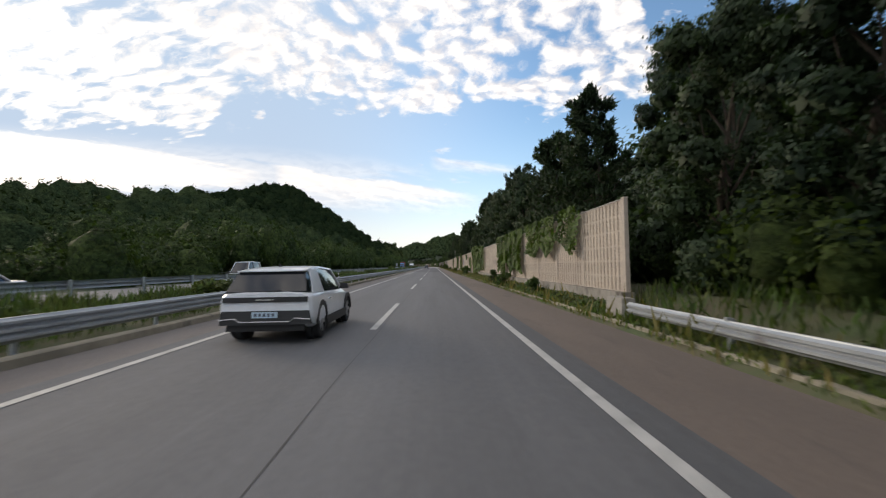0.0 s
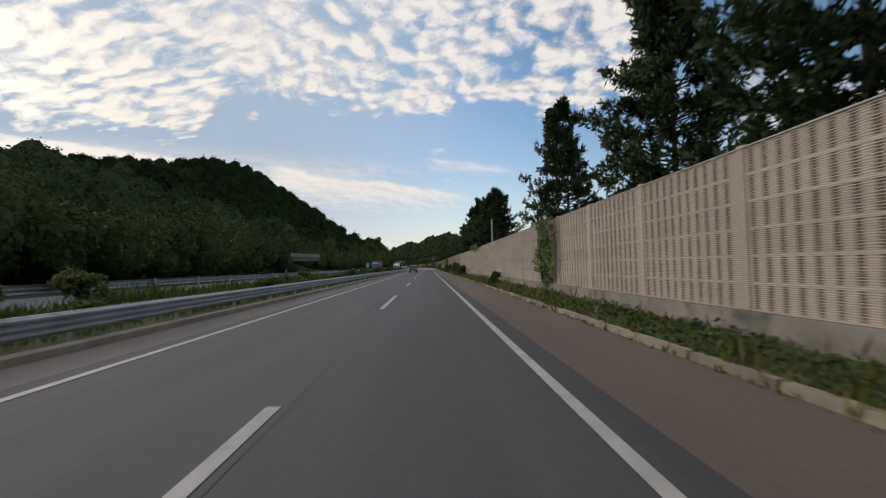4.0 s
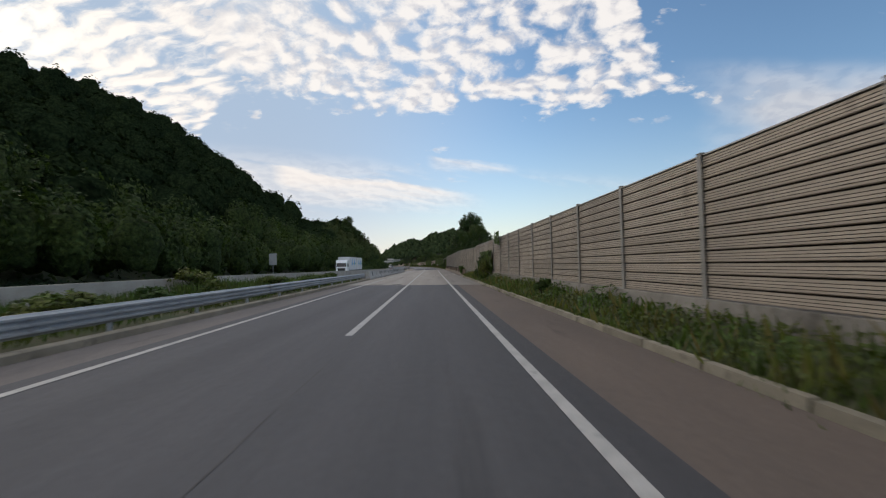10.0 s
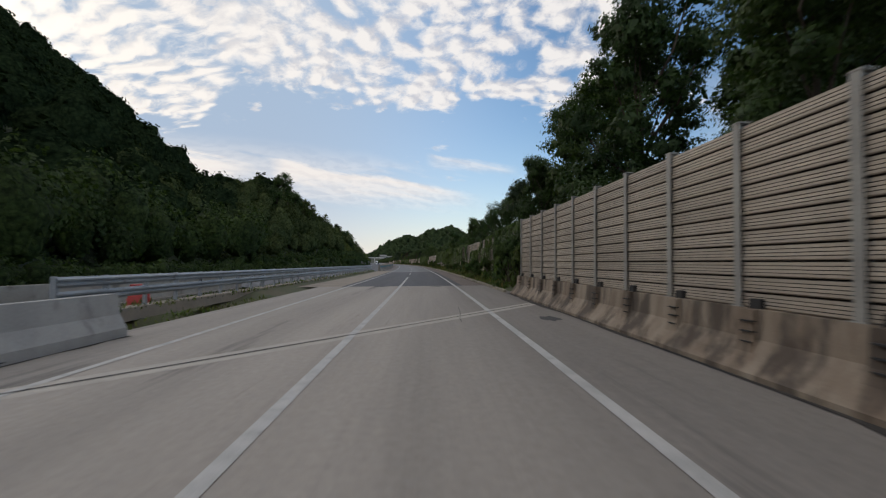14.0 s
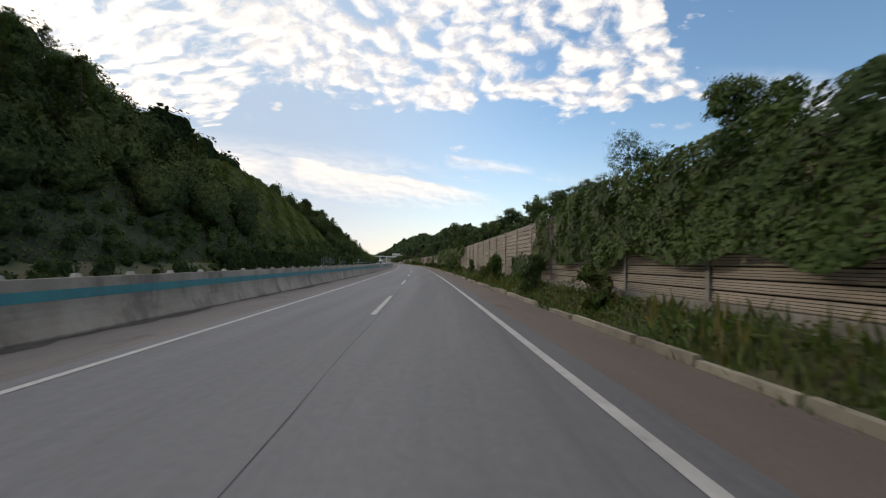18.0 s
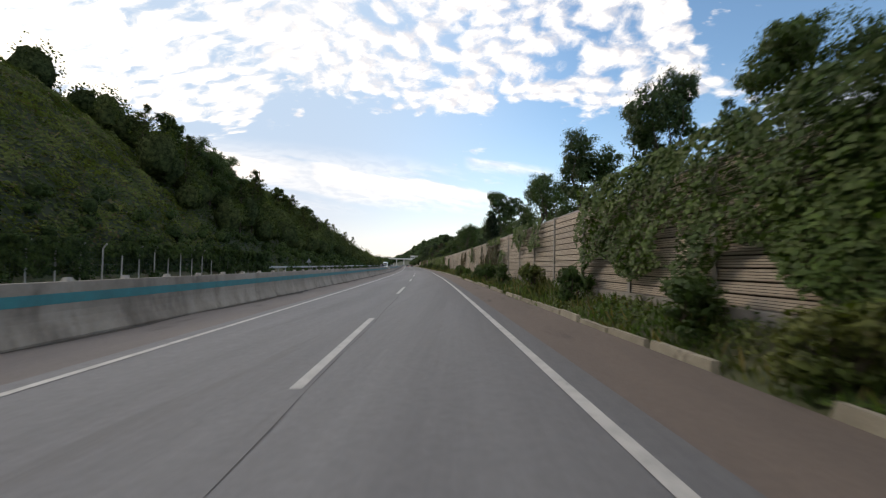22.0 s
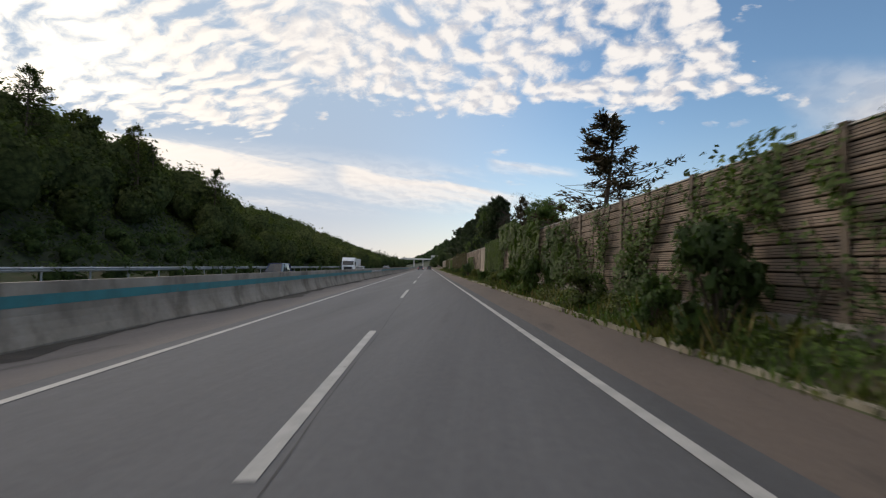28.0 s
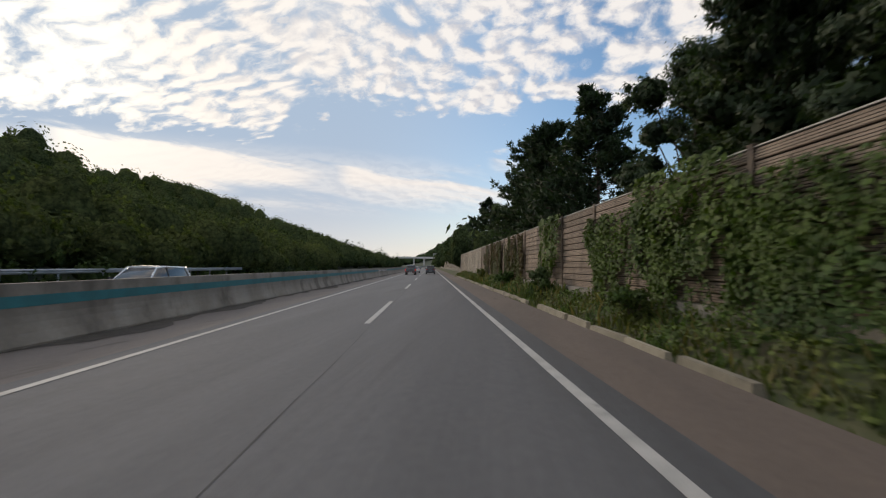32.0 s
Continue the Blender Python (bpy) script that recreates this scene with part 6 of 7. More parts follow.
grass("median_weeds", 404, 486, -9.0, -6.4, 22, 0.08, 0.3, "dry weeds in the median")
grass("outer_grass", -60, 15, 7.2, 12, 30, 0.2, 0.7, "rank grass under the roadside trees")


def shrub(spread, height, label, leaves, size=0.09, mat=None):
    t = thing("shrub", label, "shrub", "verge shrubs")
    st = Shape()
    lobes = []
    for i in range(13):
        a, r = rng.uniform(0, 6.28), spread * rng.uniform(0.1, 0.75)
        e = (r * math.cos(a), r * math.sin(a), height * rng.uniform(0.12, 0.92))
        st.tube([(0, 0, -0.1), (e[0] * 0.5, e[1] * 0.5, e[2] * 0.6), e], [0.03, 0.02, 0.008], 5)
        lobes.append((*e, spread * 0.36, spread * 0.36, height * 0.2))
    part("stem", st, BARK, t, "", True)
    c, a, b, nn = leaf_cloud(lobes, leaves, size, 12, 0.2, 0.06)
    part("foliage", quads("foliage", c, a, b, mat or LEAF, nn), None, t)
    return t


SHRUBS = (
    # s, u, width, height
    (26, 6.9, 0.8, 0.9), (36, 6.7, 1.2, 1.0), (41.5, 6.6, 1.0, 1.1), (76, 6.9, 1.0, 1.6), (79, 6.9, 1.2, 1.3), (82, 7.0, 0.8, 1.0), (113, 6.8, 0.9, 1.1), (118, 6.9, 0.8, 0.9), (151, 6.9, 0.9, 1.0), (182.5, 6.9, 1.3, 1.6),
    (186, 6.8, 1.5, 1.7), (188.6, 6.8, 1.2, 1.5), (193, 6.8, 1.4, 2.1), (197, 6.8, 1.5, 2.3), (201, 6.9, 1.2, 1.9), (205.4, 6.9, 1.2, 1.9), (207.2, 6.9, 1.1, 1.5), (226, 6.9, 0.9, 2.0), (236, 6.8, 1.1, 1.6), (240.5, 6.6, 1.2, 2.1),
    (243, 6.5, 0.8, 0.8), (259, 6.9, 0.8, 0.9), (263, 6.9, 0.9, 1.0), (285, 6.8, 0.8, 0.8), (303, 6.9, 0.7, 0.9), (325, 6.8, 1.6, 2.3), (328.5, 6.8, 1.5, 2.2), (348.5, 6.3, 0.8, 1.3), (417, 6.7, 1.5, 2.6), (421, 6.9, 1.8, 3.0), (425, 7.0, 1.8, 3.2), (429, 6.8, 1.4, 2.0), (434, 6.6, 1.2, 1.4),
    (440, 6.8, 1.4, 1.9), (446, 6.7, 1.3, 1.5), (452, 6.8, 1.2, 1.6), (460, 6.8, 1.3, 1.4), (468, 6.7, 1.1, 1.2), (478, 6.8, 1.1, 1.0), (507, 6.8, 1.0, 1.2), (516, 6.7, 1.2, 1.5), (524, 6.8, 1.1, 1.8), (534.5, 6.7, 1.3, 2.2), (539.5, 6.6, 1.1, 1.4),
    (552, 6.8, 0.9, 1.8), (564, 6.6, 1.2, 1.3), (569, 6.7, 1.2, 1.9), (574, 6.6, 1.2, 1.1), (578, 6.9, 1.2, 2.2), (588, 6.7, 1.0, 0.9), (601, 6.7, 1.1, 1.0), (609, 6.6, 1.3, 1.0), (616, 6.5, 1.4, 1.1), (619.5, 6.6, 1.6, 1.2), (627, 6.8, 1.2, 1.5), (632, 6.7, 1.3, 1.6),
    (641, 6.8, 1.4, 1.5), (648, 6.7, 1.4, 1.6), (652, 6.7, 1.5, 1.7), (657, 6.8, 1.2, 1.4), (666, 6.7, 1.2, 1.2), (673.5, 6.5, 1.4, 1.5), (677, 6.7, 1.3, 1.4), (683, 6.8, 1.0, 1.3), (708, 6.8, 1.3, 1.6), (712, 6.7, 1.2, 1.2), (722, 6.8, 1.2, 1.2), (736, 6.7, 1.4, 1.6),
    (748, 6.7, 1.3, 1.3), (758, 6.8, 1.4, 1.6), (767, 6.6, 1.2, 1.4), (782, 6.9, 1.5, 2.4), (784, 6.6, 1.2, 1.4), (789, 6.8, 1.4, 1.5), (797, 6.8, 1.4, 1.9), (803, 6.7, 1.4, 1.6), (808, 6.6, 1.5, 1.3), (811, 6.6, 1.6, 1.2), (818, 6.8, 1.3, 1.1), (825, 6.8, 1.2, 1.3), (833, 6.6, 1.4, 1.9), (839, 6.6, 1.4, 1.8),
    (846, 6.8, 1.2, 1.3), (856, 6.8, 1.2, 1.1), (862, 6.6, 1.2, 1.0), (869, 6.7, 1.0, 1.1), (878, 6.8, 1.2, 1.2), (887, 6.7, 1.2, 1.0), (895, 6.8, 1.2, 1.0), (904, 6.8, 1.4, 1.4), (915, 6.8, 1.2, 1.2), (930, 6.8, 1.2, 1.3))
bases = [shrub(1.0, 1.0, "leafy green shrub on the verge by the noise wall", 3000, 0.046, IVY), shrub(1.0, 1.0, "bushy weed clump beside the kerb", 2600, 0.048, WEED), shrub(1.0, 1.0, "dark green scrub beside the noise wall", 3000, 0.044)]
used = set()
for i, (s, u, w, h) in enumerate(SHRUBS):
    k = 0 if 250 < s < 265 else i % 3
    m = at_road(s - 1.6, u, 0.2, i * 77.0) @ Matrix.Diagonal((w * 0.62, w * 0.75, h * 0.95, 1))
    if k in used:
        copy_thing(bases[k], m)
    else:
        used.add(k)
        HOME = m
        bases[k].matrix_basis = Matrix.Identity(4)
        copy_thing(bases[k], m)
for k, (s, u, w, h) in enumerate(((50, -7.5, 1.2, 0.8), (9.5, -8.6, 1.2, 1.5), (270, -8.0, 1.2, 1.1))):
    bases[k].matrix_basis = at_road(s, u, 0.0) @ Matrix.Diagonal((w, w, h, 1))
for i in range(84):
    s = -12 + i * 4.1 + float(rng.uniform(-3, 3))
    w, h = rng.uniform(0.7, 1.3), rng.uniform(0.4, 0.85) if s < 110 else rng.uniform(0.5, 1.1)
    c = copy_thing(bases[i % 2], at_road(s, float(rng.uniform(-10.2, -6.4)), 0.0, i * 50) @ Matrix.Diagonal((w, w, h, 1)))
    tagged(c, "leafy green bush growing in the median", group="median bushes")
woods("thicket", (-60, 14), (9.6, 15), 1.7, 1.1, 170, 0.10, "dark thicket under the roadside trees", mat=FOOT, lift=-0.3, heart_size=0.5, ball=BALL_COARSE, face=-1)
woods("thicket", (-60, 75), (17.5, 42), 4.4, 4.0, 260, 0.30, "dark wood beyond the roadside trees", mat=NEEDLE, lift=-1.0, tall=1.5, face=-1)
woods("back_thicket", (18, 205), (13.4, 19), 3.0, 2.0, 190, 0.20, "dark thicket behind the noise wall", mat=FOOT, heart_size=0.5, ball=BALL_COARSE, face=-1)
woods("back_thicket", (440, 960), (13.2, 17.5), 3.0, 1.9, 190, 0.18, "dark thicket behind the noise wall", mat=FOOT, heart_size=0.5, ball=BALL_COARSE, face=-1)
woods("back_thicket", (486, 640), (13.8, 16.5), 2.6, 2.3, 330, 0.15, "leafy trees rising just over the noise wall", mat=LEAF, heart_size=0.35, ball=BALL_COARSE, face=-1)
woods("distant_trees", (960, 1900), (10.5, 60), 6.4, 3.6, 40, 0.7, "dark trees beside the road in the distance", heart_size=0.8, ball=BALL_COARSE, face=-1)

# ---- vehicles, standing as they were met ----


def plain(name, base, rough=0.35, metal=0.0, coat=0.0, spec=0.5, second=None, scale=3.0):
    return material(name, base, second or tuple(c * 0.9 for c in base), scale, rough, metal, coat=coat, spec=spec, world=False)


CAR_WHITE = plain("white_car_paint", (0.82, 0.86, 0.92), 0.3, coat=0.6)
CAR_GREY = plain("dark_grey_car_paint", (0.085, 0.096, 0.118), 0.28, 0.5, coat=0.7)
CAR_SILVER = plain("silver_car_paint", (0.30, 0.31, 0.32), 0.3, 0.5, coat=0.5)
CAR_BLUE = plain("blue_car_paint", (0.02, 0.035, 0.12), 0.35, coat=0.5)
TRUCK_BLUE = plain("blue_cab_paint", (0.06, 0.20, 0.48), 0.35, coat=0.4)
BOX_RED = plain("oxide_red_container", (0.20, 0.055, 0.045), 0.6)
BOX_WHITE = plain("white_tarpaulin", (0.66, 0.67, 0.68), 0.6, second=(0.52, 0.54, 0.56), scale=0.7)
GLASS = plain("dark_tinted_glass", (0.012, 0.014, 0.018), 0.06, spec=0.8)
RUBBER = plain("tyre_rubber", (0.018, 0.018, 0.019), 0.85)
ALLOY = plain("alloy_rim", (0.30, 0.31, 0.32), 0.35, 0.8)
PLASTIC = plain("black_plastic", (0.022, 0.023, 0.025), 0.6)
CHROME = plain("bright_trim", (0.55, 0.56, 0.57), 0.25, 0.9)
PLATE_BLUE = plain("pale_blue_number_plate", (0.45, 0.60, 0.75), 0.5)
PLATE_WHITE = plain("white_number_plate", (0.7, 0.7, 0.68), 0.5)
MARK = plain("dark_plate_mark", (0.08, 0.1, 0.14), 0.6)
DROP = plain("blue_print", (0.06, 0.30, 0.58), 0.6)
LEAF_PRINT = plain("green_print", (0.10, 0.34, 0.08), 0.6)


def lit(name, colour, strength):
    m = bpy.data.materials.new(name)
    m.use_nodes = True
    n = Nodes(m.node_tree)
    b = n.add("ShaderNodeBsdfPrincipled", {"Base Color": (*colour, 1), "Roughness": 0.25, "Emission Color": (*colour, 1), "Emission Strength": strength})
    n.add("ShaderNodeOutputMaterial", {0: b.outputs[0]})
    return m


BRAKE = lit("lit_red_lamp", (0.75, 0.03, 0.018), 0.5)
TAIL = lit("red_tail_lamp", (0.45, 0.02, 0.02), 0.15)
HEAD = lit("lit_headlamp", (0.95, 0.93, 0.85), 1.6)


def shell(stations, mat_name=None):
    """A car body: stations of (y, bottom, half width, shoulder height, top)."""
    sh = Shape()
    rings = []
    for y, zb, w, zs, zt in stations:
        half = [(w - 0.16, zb), (w - 0.04, zb + 0.06), (w, zb + 0.18), (w + 0.005, (zb + zs) / 2), (w - 0.01, zs - 0.10), (w - 0.05, zs - 0.01), (w - 0.14, zt - 0.01), (w * 0.5, zt + 0.012)]
        rings.append([(x, y, z) for x, z in half] + [(-x, y, z) for x, z in half[::-1]])
    return sh.loft(rings)


def cabin(stations):
    """Glazing: stations of (y, low z, half width, high z, half width)."""
    sh = Shape()
    sh.loft([[(wl, y, zl), (wl * 0.45 + wh * 0.55, y, zl * 0.4 + zh * 0.6), (wh, y, zh - 0.05 * (zh - zl)), (wh - 0.08, y, zh), (-wh + 0.08, y, zh), (-wh, y, zh - 0.05 * (zh - zl)), (-wl * 0.45 - wh * 0.55, y, zl * 0.4 + zh * 0.6), (-wl, y, zl)] for y, zl, wl, zh, wh in stations])
    return sh


def wheel(parent, x, y, r, width, side):
    w = part("wheel", Shape().disc((0, 0, 0), (1, 0, 0), r * 0.62, width * 0.8, 20), PLASTIC, parent, m=Matrix.Translation((x, y, r)))
    t = Shape()
    prof = [(-width / 2, r * 0.64), (-width / 2, r * 0.93), (-width / 2 + 0.03, r), (width / 2 - 0.03, r), (width / 2, r * 0.93), (width / 2, r * 0.64)]
    k = 26
    t.loft([[(a, b * math.cos(2 * math.pi * i / k), b * math.sin(2 * math.pi * i / k)) for i in range(k)] for a, b in prof], caps=False)
    part("tyre", t, RUBBER, w, "", True)
    rim = Shape()
    for i in range(5):
        a = 2 * math.pi * i / 5
        d, o = Vector((0, math.cos(a), math.sin(a))), Vector((0, -math.sin(a), math.cos(a)))
        f = side * width * 0.42
        pts = [d * r * 0.1 + o * 0.035, d * r * 0.62 + o * 0.05, d * r * 0.62 - o * 0.05, d * r * 0.1 - o * 0.035]
        rim.loft([[(f, p.y, p.z) for p in pts], [(f + side * 0.02, p.y * 0.98, p.z * 0.98) for p in pts]])
    rim.disc((side * width * 0.42, 0, 0), (1, 0, 0), r * 0.16, 0.05, 12)
    part("rim", rim, ALLOY, w)


def arches(parent, spots_, x, r, mat):
    for y in spots_:
        for sx in (-1, 1):
            k = 18
            ring = []
            for rr, xx in ((r + 0.09, x - 0.02), (r + 0.085, x + 0.012), (r - 0.02, x + 0.012), (r - 0.03, x - 0.05)):
                ring.append([(sx * xx, y + rr * math.cos(math.pi * i / k), r * 0.92 + rr * math.sin(math.pi * i / k) - 0.0) for i in range(k + 1)])
            sh = Shape()
            n = k + 1
            sh.loft(ring, closed=False, caps=False)
            part("wheel_arch", sh, mat, parent, "dark wheel arch trim")
            part("wheel_well", Shape().disc((sx * (x - 0.22), y, r * 0.95), (1, 0, 0), r + 0.03, 0.14, 20), PLASTIC, parent)


def number_plate(parent, x, y, z, mat, w=0.52, h=0.12, turn=1):
    p = part("number_plate", Shape().box(x - w / 2, x + w / 2, y - 0.012, y, z - h / 2, z + h / 2), mat, parent)
    for i in range(5):
        xx = x - w * 0.40 + i * w * 0.17
        part("plate_bar", Shape().box(xx, xx + w * 0.1, y - 0.016, y - 0.012, z - h * 0.28, z + h * 0.28), MARK, p)


def hatchback(m):
    c = thing("white_hatchback", "white crossover hatchback with black light bar standing in its lane", "car", "cars on the road", m)
    part("body", shell(((0.02, 0.44, 0.88, 0.98, 1.03), (0.10, 0.36, 0.945, 1.0, 1.06), (0.6, 0.26, 0.965, 1.01, 1.06), (1.5, 0.24, 0.94, 0.99, 1.04), (2.6, 0.24, 0.94, 0.95, 1.0), (3.6, 0.26, 0.94, 0.90, 0.98), (4.35, 0.30, 0.90, 0.78, 0.84), (4.63, 0.42, 0.76, 0.62, 0.68))), CAR_WHITE, c, "", True)
    part("glazing", cabin(((0.07, 1.05, 0.84, 1.075, 0.82), (0.40, 1.04, 0.88, 1.472, 0.72), (0.9, 1.02, 0.88, 1.51, 0.71), (1.6, 1.0, 0.88, 1.55, 0.70), (2.7, 0.98, 0.87, 1.50, 0.67), (3.70, 0.96, 0.80, 0.98, 0.78))), GLASS, c, "dark tinted windows", True)
    roof = Shape()
    roof.loft([[(w, y, z - 0.035), (w - 0.03, y, z + 0.012), (w * 0.5, y, z + 0.03), (-w * 0.5, y, z + 0.03), (-w + 0.03, y, z + 0.012), (-w, y, z - 0.035)] for y, z, w in ((0.46, 1.49, 0.66), (0.80, 1.525, 0.71), (1.6, 1.565, 0.72), (2.72, 1.515, 0.69))])
    part("roof", roof, CAR_WHITE, c, "", True)
    for sx in (-1, 1):
        pil = Shape()
        lo = [(0.30, 1.02, 0.905), (1.25, 1.0, 0.905)]
        hi = [(0.66, 1.485, 0.735), (1.22, 1.53, 0.73)]
        pil.loft([[(sx * lo[0][2], lo[0][0], lo[0][1]), (sx * lo[1][2], lo[1][0], lo[1][1]), (sx * (lo[1][2] - 0.06), lo[1][0], lo[1][1]), (sx * (lo[0][2] - 0.06), lo[0][0], lo[0][1])],
                  [(sx * hi[0][2], hi[0][0], hi[0][1]), (sx * hi[1][2], hi[1][0], hi[1][1]), (sx * (hi[1][2] - 0.06), hi[1][0], hi[1][1]), (sx * (hi[0][2] - 0.06), hi[0][0], hi[0][1])]])
        part("rear_pillar", pil, CAR_WHITE, c)
        part("front_pillar", Shape().tube([(sx * 0.80, 3.6, 0.99), (sx * 0.69, 2.72, 1.50)], 0.035, 6), CAR_WHITE, c)
        part("centre_pillar", Shape().box(sx * 0.80 - 0.05, sx * 0.80 + 0.03, 2.0, 2.08, 1.0, 1.1), PLASTIC, c)
        part("side_cladding", Shape().box(sx * 0.95 - 0.03, sx * 0.95 + 0.03, 1.25, 3.45, 0.24, 0.43, inset=0.01), PLASTIC, c)
        part("mirror", Shape().box(sx * 1.0 - 0.11, sx * 1.0 + 0.11, 3.05, 3.2, 0.98, 1.12, inset=0.02), PLASTIC, c)
        part("tail_lamp", Shape().box(sx * 0.60 - 0.2, sx * 0.60 + 0.2, 0.0, 0.05, 0.87, 0.945), TAIL, c)
        part("door_handle", Shape().box(sx * 0.945 - 0.01, sx * 0.945 + 0.01, 1.55, 1.78, 0.80, 0.83), CHROME, c)
    part("light_bar", Shape().box(-0.86, 0.86, -0.012, 0.06, 0.855, 0.96), PLASTIC, c, "black light bar with a plain badge")
    part("badge", Shape().box(-0.18, 0.18, -0.018, -0.012, 0.895, 0.92), CHROME, c)
    part("rear_bumper", Shape().box(-0.92, 0.92, -0.03, 0.15, 0.40, 0.68, inset=0.03), PLASTIC, c, "black lower bumper")
    tr = Shape().tube([(-0.92, -0.03, 0.50), (-0.6, -0.055, 0.53), (-0.5, -0.055, 0.46), (0.5, -0.055, 0.46), (0.6, -0.055, 0.53), (0.92, -0.03, 0.50)], 0.014, 6)
    part("bumper_trim", tr, CHROME, c)
    part("spoiler", Shape().loft([[(-0.70, 0.34, 1.478), (0.70, 0.34, 1.478), (0.70, 0.34, 1.498), (-0.70, 0.34, 1.498)], [(-0.72, 0.85, 1.49), (0.72, 0.85, 1.49), (0.72, 0.85, 1.535), (-0.72, 0.85, 1.535)]]), CAR_WHITE, c)
    part("rear_wiper", Shape().tube([(0.0, 0.03, 1.07), (0.30, 0.07, 1.10)], 0.01, 5), PLASTIC, c)
    part("lower_skirt", Shape().box(-0.80, 0.80, 0.0, 0.2, 0.27, 0.41, inset=0.02), RUBBER, c, "dark diffuser under the bumper")
    part("aerial_fin", Shape().loft([[(-0.02, 0.9, 1.58), (0.02, 0.9, 1.58), (0.02, 1.05, 1.58), (-0.02, 1.05, 1.58)], [(-0.006, 0.9, 1.64), (0.006, 0.9, 1.64), (0.006, 0.93, 1.64), (-0.006, 0.93, 1.64)]]), PLASTIC, c)
    number_plate(c, 0, -0.028, 0.60, PLATE_BLUE)
    arches(c, (0.86, 3.82), 0.962, 0.39, PLASTIC)
    for y in (0.86, 3.82):
        for sx in (-1, 1):
            wheel(c, sx * 0.83, y, 0.36, 0.24, sx)
    return c


def pickup(m, paint, label, brake=True):
    c = thing("pickup_truck", label, "pickup truck", "cars on the road", m)
    part("body", shell(((0.05, 0.52, 0.90, 1.08, 1.12), (0.12, 0.46, 0.95, 1.08, 1.13), (0.7, 0.42, 0.965, 1.08, 1.13), (2.0, 0.40, 0.965, 1.08, 1.13), (3.3, 0.40, 0.965, 1.06, 1.12), (4.3, 0.40, 0.96, 1.02, 1.10), (5.1, 0.44, 0.92, 0.92, 1.0), (5.35, 0.5, 0.82, 0.8, 0.88))), paint, c, "", True)
    part("cargo_bed", Shape().box(-0.74, 0.74, 0.12, 1.62, 1.10, 1.155), PLASTIC, c, "dark open cargo bed")
    for sx in (-1, 1):
        part("bed_rail", Shape().box(sx * 0.84 - 0.09, sx * 0.84 + 0.09, 0.1, 1.65, 1.11, 1.20, inset=0.02), paint, c)
    part("tailgate", Shape().box(-0.80, 0.80, -0.02, 0.14, 0.62, 1.17, inset=0.012), paint, c)
    part("tailgate_panel", Shape().box(-0.62, 0.62, -0.032, -0.02, 0.70, 1.02), paint, c)
    part("tailgate_handle", Shape().box(-0.16, 0.16, -0.045, -0.02, 1.05, 1.12), PLASTIC, c)
    part("glazing", cabin(((1.66, 1.12, 0.86, 1.14, 0.84), (1.86, 1.12, 0.87, 1.74, 0.73), (2.7, 1.10, 0.87, 1.78, 0.74), (3.3, 1.08, 0.87, 1.75, 0.71), (4.15, 1.06, 0.80, 1.09, 0.78))), GLASS, c, "dark tinted windows", True)
    rf = Shape()
    rf.loft([[(w, y, z - 0.05), (w - 0.04, y, z + 0.01), (w * 0.5, y, z + 0.025), (-w * 0.5, y, z + 0.025), (-w + 0.04, y, z + 0.01), (-w, y, z - 0.05)] for y, z, w in ((1.76, 1.735, 0.73), (1.88, 1.765, 0.755), (2.7, 1.79, 0.76), (3.32, 1.755, 0.73))])
    part("roof", rf, paint, c, "", True)
    for sx in (-1, 1):
        part("roof_rail", Shape().tube([(sx * 0.68, 1.85, 1.77), (sx * 0.68, 2.0, 1.85), (sx * 0.68, 3.1, 1.84), (sx * 0.68, 3.3, 1.77)], 0.022, 6), CHROME, c)
        part("rear_pillar", Shape().loft([[(sx * 0.885, 1.62, 1.1), (sx * 0.885, 1.95, 1.1), (sx * 0.80, 1.95, 1.1), (sx * 0.80, 1.62, 1.1)], [(sx * 0.76, 1.82, 1.75), (sx * 0.76, 1.97, 1.76), (sx * 0.69, 1.97, 1.76), (sx * 0.69, 1.82, 1.75)]]), paint, c)
        part("centre_pillar", Shape().tube([(sx * 0.88, 2.72, 1.1), (sx * 0.75, 2.72, 1.76)], 0.03, 6), PLASTIC, c)
        part("front_pillar", Shape().tube([(sx * 0.84, 4.05, 1.09), (sx * 0.73, 3.3, 1.74)], 0.04, 6), paint, c)
        part("tail_lamp", Shape().loft([[(sx * 0.835, -0.03, 0.76), (sx * 0.955, -0.01, 0.74), (sx * 0.975, 0.02, 1.09), (sx * 0.805, -0.03, 1.09)], [(sx * 0.835, 0.12, 0.76), (sx * 0.965, 0.16, 0.74), (sx * 0.975, 0.30, 1.09), (sx * 0.805, 0.12, 1.09)]]), BRAKE if brake else TAIL, c, "glowing red tail lamp")
        part("lamp_band", Shape().box(sx * 0.885 - 0.06, sx * 0.885 + 0.075, -0.036, 0.0, 0.885, 0.925), CHROME, c, "clear band of the tail lamp")
        part("mirror", Shape().box(sx * 1.04 - 0.11, sx * 1.04 + 0.11, 3.62, 3.78, 1.12, 1.32, inset=0.02), PLASTIC, c)
        part("door_handle", Shape().box(sx * 0.97 - 0.012, sx * 0.97 + 0.012, 2.1, 2.3, 0.98, 1.01), PLASTIC, c)
        part("door_handle", Shape().box(sx * 0.97 - 0.012, sx * 0.97 + 0.012, 3.0, 3.2, 0.98, 1.01), PLASTIC, c)
        part("window_trim", Shape().box(sx * 0.87 - 0.02, sx * 0.87 + 0.012, 1.95, 3.95, 1.085, 1.105), CHROME, c)
